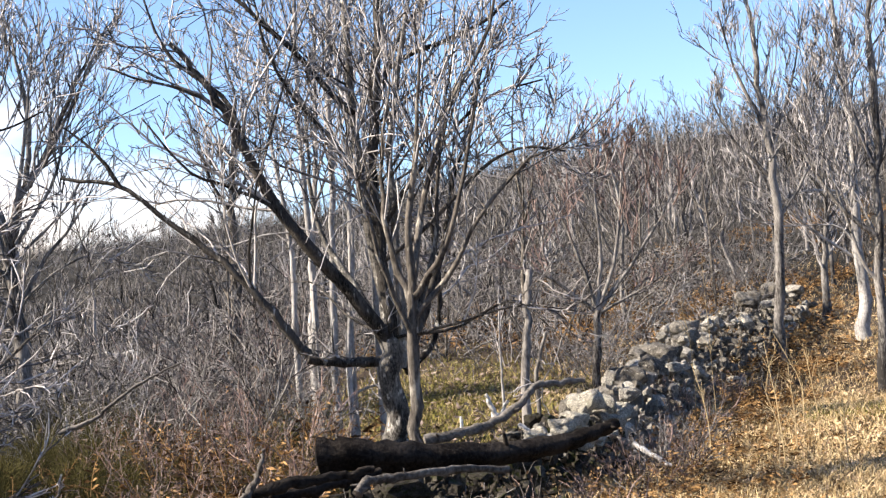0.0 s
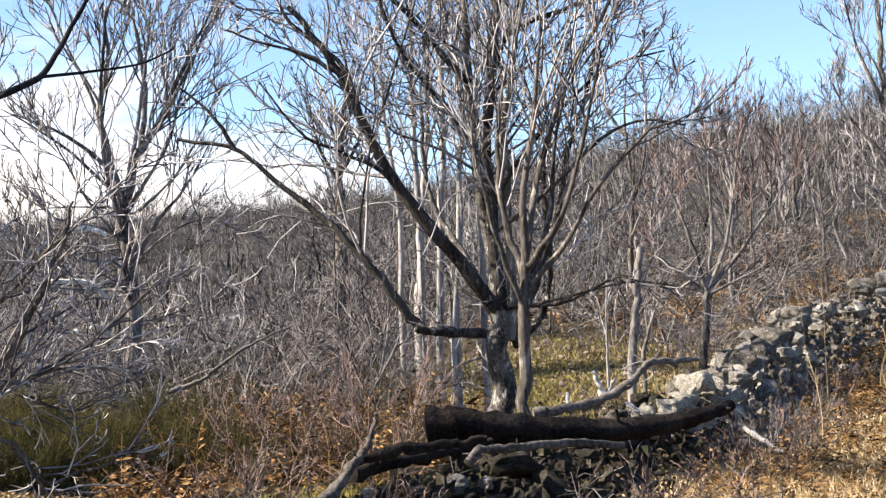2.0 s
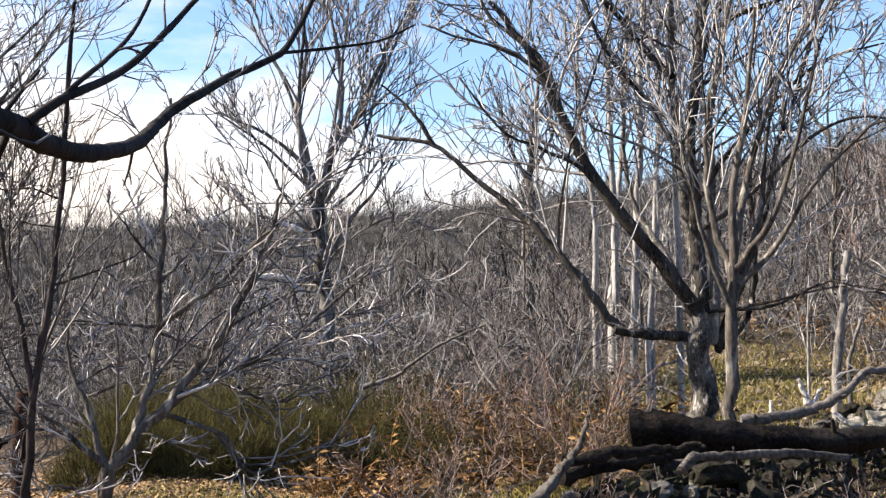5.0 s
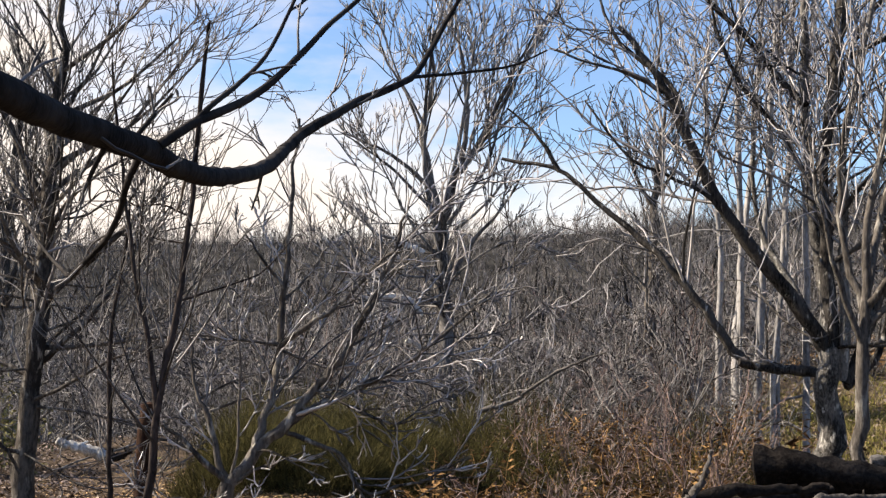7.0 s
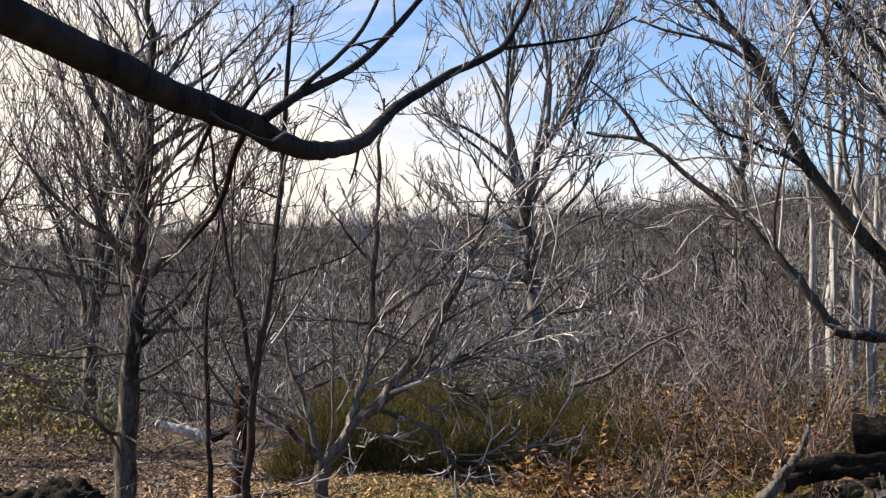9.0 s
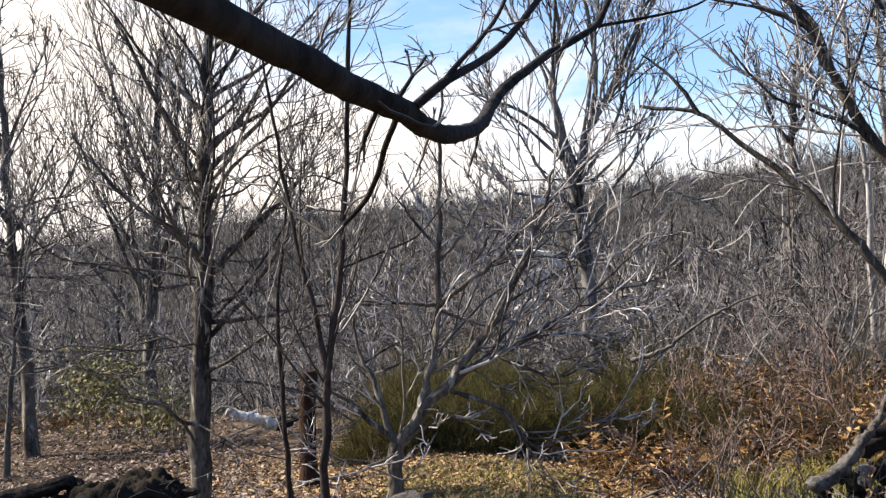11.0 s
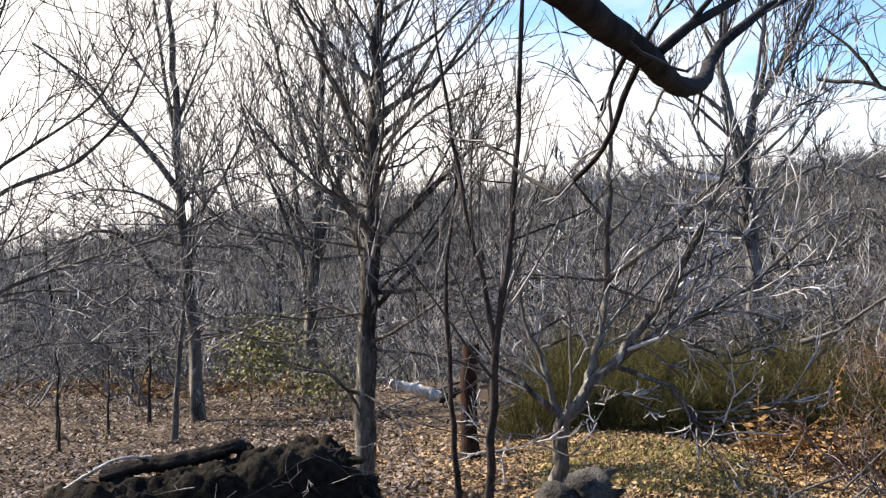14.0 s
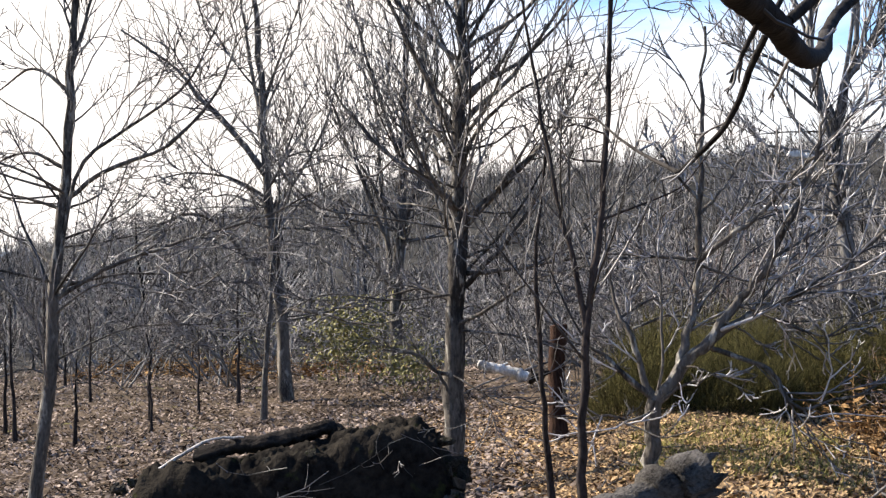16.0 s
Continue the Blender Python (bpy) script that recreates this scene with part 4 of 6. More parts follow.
t_edge = Tree("field_maple", "slim grey tree at the edge of the field", BARK, TWIG, 26, size=1.42)
limb(t_edge, [(8.5, 25.36, -0.36), (8.58, 25.28, 0.97), (8.65, 25.16, 2.74), (8.74, 25.01, 4.84), (8.76, 24.88, 6.73), (8.76, 24.8, 8.05)], 0.1133, 0.0425)
limb(t_edge, [(8.66, 25.14, 2.96), (8.08, 25.11, 3.45), (7.48, 25.04, 4.37), (7.01, 24.97, 5.53)], 0.0567, 0.0113)
limb(t_edge, [(8.69, 25.05, 4.29), (8.24, 24.96, 5.66), (7.9, 24.87, 7.01)], 0.0496, 0.0113)
limb(t_edge, [(8.59, 25.2, 2.08), (8.24, 25.17, 2.66), (7.81, 25.05, 4.36), (7.39, 24.93, 6.05)], 0.0425, 0.0113)
grow(t_edge, counts=(9, 6, 4), tip=0.0045, up=0.35, lo=0.4)

t_small = Tree("hazel", "small grey tree on the bracken slope", BARK, TWIG, 27, size=1.34)
limb(t_small, [(11.02, 37.08, 0.92), (11.06, 36.98, 2.38), (11.11, 36.89, 3.67), (11.3, 36.79, 5.13)], 0.1337, 0.0401)
limb(t_small, [(11.11, 36.91, 3.35), (10.67, 36.84, 4.36), (10.44, 36.76, 5.68)], 0.0401, 0.0107)
limb(t_small, [(11.16, 36.87, 4), (11.87, 36.8, 5.08), (12.11, 36.72, 6.2)], 0.0401, 0.0107)
grow(t_small, counts=(8, 5, 3), tip=0.005)

t_stake = Tree("dead_sapling", "dead broken sapling like a stake", BARK, TWIG, 28, size=1.5)
limb(t_stake, [(1.1, 17.88, 0.85), (1.16, 17.84, 1.39), (1.22, 17.8, 2.01), (1.28, 17.77, 2.49)], 0.063, 0.045)
limb(t_stake, [(1.22, 17.8, 1.85), (1.35, 17.79, 2.15), (1.52, 17.77, 2.45)], 0.0225, 0.009)
limb(t_stake, [(1.18, 17.83, 1.54), (1, 17.81, 1.88), (0.86, 17.77, 2.34)], 0.018, 0.0075)
grow(t_stake, counts=(5, 3, 2), caps=(0.5, 0.3, 0.2), lo=0.3)

t_stakeb = Tree("dead_sapling", "short dead grey stem", BARK, TWIG, 29, size=1.5)
limb(t_stakeb, [(1.31, 18.45, 1.05), (1.41, 18.43, 1.37), (1.49, 18.42, 1.62)], 0.03, 0.021)
grow(t_stakeb, counts=(4, 3, 2), caps=(0.3, 0.2, 0.15))

t_fan = Tree("thorn_tree", "small thorn tree with a round fan of twigs", BARK, TWIG_RED, 30, size=1.49)
limb(t_fan, [(2.73, 23.62, 0.58), (2.8, 23.57, 1.3), (2.86, 23.53, 1.92)], 0.0743, 0.0669)
limb(t_fan, [(2.86, 23.53, 1.89), (2.62, 23.46, 2.76), (2.37, 23.42, 3.51), (2.01, 23.37, 4.26)], 0.0446, 0.0089)
limb(t_fan, [(2.86, 23.53, 1.92), (2.98, 23.46, 2.94), (2.95, 23.37, 4.18), (3.13, 23.3, 5.32)], 0.0446, 0.0089)
limb(t_fan, [(2.86, 23.53, 1.92), (3.44, 23.48, 2.6), (4.02, 23.42, 3.39), (4.38, 23.38, 3.97)], 0.0446, 0.0089)
limb(t_fan, [(2.86, 23.53, 1.92), (3.26, 23.46, 2.93), (3.45, 23.38, 4.15), (3.63, 23.31, 5.06)], 0.0446, 0.0089)
limb(t_fan, [(2.85, 23.53, 1.86), (2.28, 23.5, 2.37), (1.79, 23.47, 2.72), (1.28, 23.47, 2.86)], 0.0372, 0.0074)
limb(t_fan, [(2.85, 23.53, 1.86), (3.52, 23.5, 2.18), (4.27, 23.48, 2.54)], 0.0297, 0.0074)
grow(t_fan, counts=(9, 6, 4), first=False, caps=(1.1, 0.7, 0.4), tip=0.004)

t_slim = Tree("dead_sapling", "thin pale dead stem", BARK_PALE, TWIG, 31, size=1.5)
limb(t_slim, [(0.91, 20.86, 0.74), (0.92, 20.81, 1.37), (0.95, 20.75, 2.28)], 0.0225, 0.012)
grow(t_slim, counts=(4, 3, 2), caps=(0.3, 0.2, 0.15))

t_snag = Tree("broken_snag", "broken red-brown trunk standing in golden leaves", SNAG, TWIG_DARK, 32, wiggle=0.05, size=0.65, rough=0.06)
limb(t_snag, [(-6.63, 11.13, -0.1), (-6.63, 11.12, 0.3), (-6.62, 11.12, 0.7), (-6.6, 11.12, 1.03)], 0.085, 0.08)
grow(t_snag, counts=(3, 3, 2), caps=(0.5, 0.3, 0.2), lo=0.6)

# the bare branch overhead, on a tree that stands behind the camera
t_over = Tree("overhanging_tree", "tree with one smooth dark branch reaching overhead", BRANCH, TWIG_DARK, 40, wiggle=0.04, size=0.5, rough=0.025)
limb(t_over, [(-0.9, -2.6, -0.2), (-0.92, -2.6, 1.0), (-0.95, -2.55, 2.3), (-0.9, -2.6, 4.5), (-1.0, -2.5, 7.0)], 0.16, 0.06)
limb(t_over, [(-0.95, -2.55, 1.9), (-0.95, -1.2, 2.05), (-0.93, 0.2, 1.98), (-0.87, 0.85, 1.885), (-0.853, 1.203, 1.838)], 0.042, 0.0145)
limb(t_over, [(-0.853, 1.203, 1.838), (-0.849, 1.281, 1.828), (-0.858, 1.339, 1.825), (-0.872, 1.412, 1.825), (-0.889, 1.498, 1.828), (-0.91, 1.6, 1.832)], 0.0145, 0.014)
limb(t_over, [(-0.91, 1.598, 1.832), (-0.923, 1.657, 1.827), (-0.94, 1.73, 1.829), (-0.961, 1.818, 1.835), (-0.986, 1.92, 1.849), (-1.015, 2.038, 1.869), (-1.051, 2.169, 1.9), (-1.094, 2.313, 1.945)], 0.0135, 0.011)
limb(t_over, [(-1.094, 2.31, 1.945), (-1.113, 2.443, 2.0), (-1.118, 2.565, 2.049), (-1.113, 2.678, 2.098), (-1.097, 2.783, 2.14), (-1.074, 2.876, 2.185), (-1.064, 2.95, 2.25), (-1.053, 3.011, 2.32), (-1.037, 3.061, 2.389), (-1.02, 3.15, 2.5)], 0.0104, 0.004)
limb(t_over, [(-1.074, 2.876, 2.185), (-1.0, 2.99, 2.215), (-0.92, 3.1, 2.25), (-0.86, 3.18, 2.3)], 0.004, 0.002)
limb(t_over, [(-0.9, 1.6, 1.838), (-0.882, 1.641, 1.869), (-0.866, 1.68, 1.89), (-0.849, 1.719, 1.913), (-0.835, 1.756, 1.945), (-0.822, 1.793, 1.981), (-0.808, 1.829, 2.019), (-0.791, 1.867, 2.055), (-0.77, 1.92, 2.11)], 0.006, 0.0026)
limb(t_over, [(-0.884, 1.636, 1.866), (-0.872, 1.674, 1.9), (-0.868, 1.72, 1.93), (-0.856, 1.76, 1.97), (-0.848, 1.8, 2.03), (-0.84, 1.83, 2.09)], 0.0035, 0.002)
limb(t_over, [(-0.895, 1.545, 1.838), (-0.885, 1.56, 1.862), (-0.872, 1.575, 1.888)], 0.003, 0.0015)
limb(t_over, [(-0.925, 1.6, 1.825), (-0.946, 1.612, 1.797), (-0.965, 1.63, 1.77), (-0.989, 1.646, 1.744), (-1.02, 1.659, 1.722), (-1.055, 1.671, 1.701)], 0.0038, 0.0027)
limb(t_over, [(-1.055, 1.671, 1.701), (-1.157, 1.76, 1.744), (-1.256, 1.849, 1.799)], 0.0027, 0.0013)
limb(t_over, [(-1.04, 2.13, 1.888), (-1.05, 2.14, 1.86), (-1.066, 2.15, 1.83)], 0.0028, 0.0013)
limb(t_over, [(-0.883, 1.47, 1.815), (-0.9, 1.475, 1.79), (-0.915, 1.48, 1.765)], 0.003, 0.0014)
over = grow(t_over, counts=(2, 1, 1), caps=(0.22, 0.1, 0.06), lo=0.1, tip=0.0022, up=0.1)


def upper_crown(root):
    """The rest of the overhanging tree's crown, above and behind."""
    rng = np.random.default_rng(41)
    P = []
    for k in range(12):
        z = rng.uniform(3.2, 6.6)
        a = radians(rng.uniform(-150, 30))
        L = rng.uniform(1.3, 2.0) * (1.25 - 0.08 * z)
        q = np.array([-0.93, -2.56, z])
        d = np.array([np.cos(a), np.sin(a), 0.0])
        P.append(smooth_path([q, q + d * L * 0.4 + (0, 0, L * 0.35), q + d * L * 0.75 + (0, 0, L * 0.8), q + d * L + (0, 0, L * 1.25)], 10, 0.012, rng))
        part("limb", tubes(P[-1][None], np.linspace(0.034, 0.009, 10)[None], 8, 0.07, rng, cap=True), BRANCH, root)
    P, R = np.stack(P), np.broadcast_to(np.linspace(0.034, 0.009, 10), (12, 10))
    C, Q = spawn(P, R, 10, rng, 0.25, 1, (25, 55), 0.5, 0.14, 0.2, 6, 0.45, 0.004, 1.0)
    D, S = spawn(C, Q, 4, rng, 0.2, 1, (25, 50), 0.55, 0.14, 0.2, 4, 0.6, 0.003, 0.6)
    tagged(part("twig_mass", tubes(C, Q, 4) + tubes(D, S, 3), TWIG_DARK, root), kind="stuff")


upper_crown(over)


# ---- fallen wood ----
def fallen(name, label, mat, pts, r0, r1, seed=0, stubs=2, shards=0):
    """A fallen stem with an uneven skin, broken ends and a few stubs."""
    rng = np.random.default_rng(seed)
    n = max(8, 5 * len(pts))
    p = smooth_path(pts, n, min(r0 * 0.16, 0.006), rng)
    r = np.linspace(r0, r1, n) * (1 + (0.05 if r0 > 0.06 else 0.11) * rng.standard_normal(n))
    root = thing(name, p[0], label, "dead wood")
    sides = 20 if r0 > 0.05 else 12
    groove = 1 + 0.09 * np.convolve(rng.standard_normal(sides + 2), (0.4, 1, 0.4), "valid")
    stem = part("stem", tubes(p[None], r[None], sides, 0.055, rng, cap=True, groove=groove), mat, root)
    d1 = (p[-1] - p[-3]) / np.linalg.norm(p[-1] - p[-3])
    for k in range(shards):
        # splinters round the broken end
        v = rng.standard_normal(3)
        v -= v.dot(d1) * d1
        v *= r1 * rng.uniform(0.35, 0.85) / np.linalg.norm(v)
        q = p[-1] + v + d1 * np.linspace(-0.07, rng.uniform(0.02, 0.085), 4)[:, None] + rng.standard_normal((4, 3)) * 0.004
        part("splinter", tubes(q[None], np.array([[0.46, 0.42, 0.28, 0.06]]) * r1 * rng.uniform(0.5, 0.9), 5, 0.15, rng, cap=True), mat, stem)
    for k in range(stubs):
        i = int(rng.integers(2, n - 2))
        d = rng.standard_normal(3)
        d[2] = abs(d[2])
        d /= np.linalg.norm(d)
        q = p[i] + d * np.linspace(0, 1, 4)[:, None] * r[i] * 2.6
        part("stub", tubes(q[None], np.linspace(r[i] * 0.4, r[i] * 0.16, 4)[None], 6, 0.05, rng, cap=True), mat, stem)
    return root


fallen("fallen_log", "thick dark weathered log lying on the wall", LOG, [(-0.84, 8.84, 0.92), (-0.55, 8.89, 0.9), (-0.1, 9.05, 0.84), (0.38, 9.32, 0.8), (0.86, 9.65, 0.8), (1.14, 9.86, 0.85), (1.36, 10.06, 0.89)], 0.109, 0.041, seed=60, stubs=2)
fallen("fallen_branch", "crooked grey branch resting on the wall", LOG_GREY, [(-0.14, 10.02, 0.88), (0.17, 10.13, 0.91), (0.43, 10.25, 0.97), (0.63, 10.34, 1.08), (0.77, 10.45, 1.21), (0.96, 10.57, 1.22), (1.2, 10.68, 1.22)], 0.04, 0.021, seed=61, stubs=2)
fallen("fallen_log", "brown log under the thick dark one", LOG, [(-1.02, 6.77, 0.92), (-0.77, 6.85, 0.95), (-0.55, 6.94, 0.96), (-0.35, 7.02, 0.98)], 0.035, 0.019, seed=62, stubs=2)
fallen("fallen_branch", "thin grey branch across the log pile", LOG_GREY, [(-0.44, 6.91, 0.87), (-0.38, 6.95, 0.93), (-0.18, 7.04, 0.93), (0.07, 7.2, 0.93), (0.39, 7.39, 0.89)], 0.03, 0.018, seed=63, stubs=2)
fallen("broken_branch", "bleached broken branch stub", BLEACHED, [(0.57, 14.39, 0.7), (0.52, 14.39, 0.84), (0.46, 14.38, 0.98)], 0.034, 0.02, seed=64, stubs=0)
fallen("broken_branch", "bleached broken branch stub", BLEACHED, [(0.6, 14.4, 0.7), (0.65, 14.4, 0.8), (0.7, 14.39, 0.9)], 0.028, 0.017, seed=65, stubs=0)
fallen("broken_branch", "bleached stick among the stones", DEAD, [(0.8, 14.09, 0.65), (0.97, 13.94, 0.53), (1.27, 13.95, 0.48)], 0.029, 0.018, seed=66, stubs=1)
fallen("broken_branch", "pale stick lying against the wall foot", DEAD, [(2.08, 14.56, 0.31), (2.27, 14.42, 0.18), (2.45, 14.28, 0.06)], 0.037, 0.018, seed=67, stubs=1)
fallen("broken_branch", "small bleached upright stub", BLEACHED, [(0.17, 14.06, 0.65), (0.17, 14.04, 0.78)], 0.021, 0.013, seed=68, stubs=0)
fallen("fallen_branch", "upturned grey branch with a pointed tip", LOG_GREY, [(-1.17, 6.16, 0.74), (-1.06, 6.28, 0.81), (-0.98, 6.35, 0.91), (-0.92, 6.41, 0.99), (-0.87, 6.42, 1.09), (-0.85, 6.42, 1.18)], 0.035, 0.009, seed=69, stubs=2)
fallen("fallen_log", "dark log in the brush by the wall", LOG, [(-1.04, 6.86, 0.83), (-0.83, 7.07, 0.87), (-0.59, 7.26, 0.89), (-0.34, 7.44, 0.93)], 0.039, 0.024, seed=70, stubs=2)
fallen("fallen_log", "cracked grey trunk with a splintered broken end", LOG_WORN, [(-2.2, 3.26, 0.84), (-2.12, 3.37, 0.9), (-2.05, 3.49, 0.94), (-1.99, 3.62, 0.975), (-1.94, 3.71, 0.995)], 0.036, 0.076, seed=71, stubs=0, shards=10)
fallen("fallen_log", "dark lower piece of the broken trunk", LOG, [(-2.1, 4.12, 0.8), (-2.02, 4.21, 0.77), (-1.95, 4.36, 0.73), (-1.84, 4.54, 0.66)], 0.055, 0.032, seed=72, stubs=1)
fallen("fallen_log", "long dark log lying on a black earth bank", LOG, [(-6.47, 6.19, 0.45), (-6.25, 6.31, 0.51), (-6.07, 6.4, 0.53), (-5.94, 6.54, 0.56), (-5.79, 6.69, 0.6), (-5.75, 6.79, 0.58)], 0.055, 0.039, seed=73, stubs=3, shards=8)
fallen("broken_branch", "pale curved stick leaning on the log", DEAD, [(-6.49, 5.89, 0.4), (-6.31, 5.98, 0.52), (-6.22, 6.1, 0.58), (-6.09, 6.24, 0.58)], 0.013, 0.008, seed=74, stubs=1)
fallen("fallen_log", "sunlit white trunk lying among the leaves", BLEACHED, [(-6.2, 9.1, 0.82), (-6.12, 9.14, 0.79), (-6, 9.21, 0.76), (-5.84, 9.29, 0.69)], 0.035, 0.049, seed=75, stubs=1)
fallen("fallen_branch", "dark branch beside the white trunk", LOG, [(-5.79, 9.2, 0.7), (-5.72, 9.24, 0.72), (-5.65, 9.28, 0.76)], 0.035, 0.021, seed=76, stubs=2)
fallen("broken_branch", "bleached arching dead branch", BLEACHED, [(-8.12, 20.81, 1.47), (-7.99, 20.84, 1.58), (-7.78, 20.92, 1.64)], 0.053, 0.042, seed=77, stubs=1)
fallen("broken_branch", "bleached drooping dead branch", BLEACHED, [(-8.11, 22.43, 1.71), (-7.9, 22.5, 1.62), (-7.74, 22.58, 1.44)], 0.056, 0.039, seed=78, stubs=1)
fallen("broken_branch", "bleached dead limb in the thicket", BLEACHED, [(-7.94, 21.46, 3.38), (-7.7, 21.55, 3.34), (-7.52, 21.62, 3.26)], 0.054, 0.044, seed=79, stubs=1)
fallen("broken_branch", "bleached dead limb in the thicket", BLEACHED, [(-8.02, 20.46, 2.43), (-7.53, 20.63, 2.44), (-7.35, 20.71, 2.3), (-7.21, 20.77, 2.14)], 0.052, 0.036, seed=80, stubs=1)
fallen("broken_branch", "bleached dead stick in the thicket", BLEACHED, [(-7.67, 29.08, 1.85), (-7.46, 29.2, 1.78), (-7.1, 29.36, 1.86)], 0.042, 0.028, seed=81, stubs=1)
fallen("fallen_branch", "long grey dead branch through the broom", LOG_GREY, [(-4.31, 14.4, 0.91), (-3.93, 14.43, 1.03), (-3.71, 14.45, 1.19), (-3.35, 14.48, 1.41), (-2.9, 14.53, 1.6)], 0.029, 0.011, seed=82, stubs=2)


# ---- shrubs and undergrowth ----
def broom_bush(x, y, height, spread, count, seed, label="dense olive green broom with fine upright stems"):
    rng = np.random.default_rng(seed)
    z = float(ground(x, y))
    root = thing("broom_bush", (x, y, z), label, "shrub", "broom bushes")
    for q in range(3):
        c = count
        a, rr = rng.uniform(0, 2 * np.pi, c), spread * np.sqrt(rng.uniform(0, 1, c))
        lump = 0.8 + 0.25 * np.sin(a * 2 + seed) + 0.2 * np.sin(rr / spread * 9 + a * 3)
        tall = 0.95 * height * lump * (1 - 0.45 * (rr / spread) ** 2)
        b = np.stack([x + rr * np.cos(a), y + rr * np.sin(a), np.zeros(c)], 1)
        b[:, 2] = ground(b[:, 0], b[:, 1]) + rng.uniform(0, 0.72, c) * tall
        d = np.stack([np.cos(a) * rr / spread * 0.4, np.sin(a) * rr / spread * 0.4, np.ones(c)], 1) + rng.standard_normal((c, 3)) * 0.55
        L = tall * rng.uniform(0.14, 0.3, c)
        P = np.stack([b, b + d * L[:, None]], 1)
        R = np.broadcast_to(np.array([0.0026, 0.0016]), (c, 2))
        tagged(part("stem_tuft", tubes(P, R, 3), BROOM, root), kind="stuff")
    return root


def scrub(name, x, y, height, spread, stems, seed, mat, label, shoots=5, lean=0.5, group="scrub", brown=0, k=1.0):
    """A bare many-stemmed shrub."""
    rng = np.random.default_rng(seed)
    z = float(ground(x, y))
    root = thing(name, (x, y, z), label, "shrub", group)
    a = rng.uniform(0, 2 * np.pi, stems)
    rr = spread * 0.6 * np.sqrt(rng.uniform(0, 1, stems))
    b = np.stack([x + rr * np.cos(a), y + rr * np.sin(a), np.zeros(stems)], 1)
    b[:, 2] = ground(b[:, 0], b[:, 1]) - 0.03
    d = np.stack([np.cos(a) * lean, np.sin(a) * lean, np.ones(stems)], 1) + rng.standard_normal((stems, 3)) * 0.35
    d /= np.linalg.norm(d, axis=1, keepdims=True)
    L = height * rng.uniform(0.6, 1.15, stems)
    pts = [b]
    for q in range(6):
        pts.append(pts[-1] + d * (L / 6)[:, None])
        d = d + rng.standard_normal((stems, 3)) * 0.2
        d[:, 2] -= 0.05 * (q > 2)
        d /= np.linalg.norm(d, axis=1, keepdims=True)
    P = np.stack(pts, 1)
    R = k * np.linspace(0.0065, 0.0024, 7)[None] * rng.uniform(0.6, 1.3, (stems, 1))
    C, Q = spawn(P, R, shoots, rng, 0.25, 1, (25, 70), 0.4, 0.25, 0.1, 5, 0.7, 0.0021 * k, 0.6 * k)
    D, S = spawn(C, Q, 3, rng, 0.2, 1, (25, 70), 0.45, 0.25, 0.1, 4, 0.8, 0.0018 * k, 0.3 * k)
    tagged(part("stem_tangle", tubes(P, R, 4), mat, root), kind="stuff")
    tagged(part("twig_tangle", tubes(C, Q, 3) + tubes(D, S, 3), mat, root), kind="stuff")
    if brown:
        n = brown
        c = D[rng.integers(0, len(D), n), rng.integers(1, D.shape[1], n)] + rng.standard_normal((n, 3)) * 0.02
        u, v = rng.standard_normal((2, n, 3))
        u *= k * rng.uniform(0.009, 0.022, (n, 1)) / np.linalg.norm(u, axis=1, keepdims=True)
        v = np.cross(u, v)
        v *= 0.010 * k / (np.linalg.norm(v, axis=1, keepdims=True) + 1e-6)
        V = np.stack([c - u, c + v, c + u, c - v], 1).reshape(-1, 3)
        tagged(part("dead_foliage", [(V, np.arange(len(V)).reshape(-1, 4))], BRAMBLE_LEAF, root, smooth=False), kind="stuff")
    return root


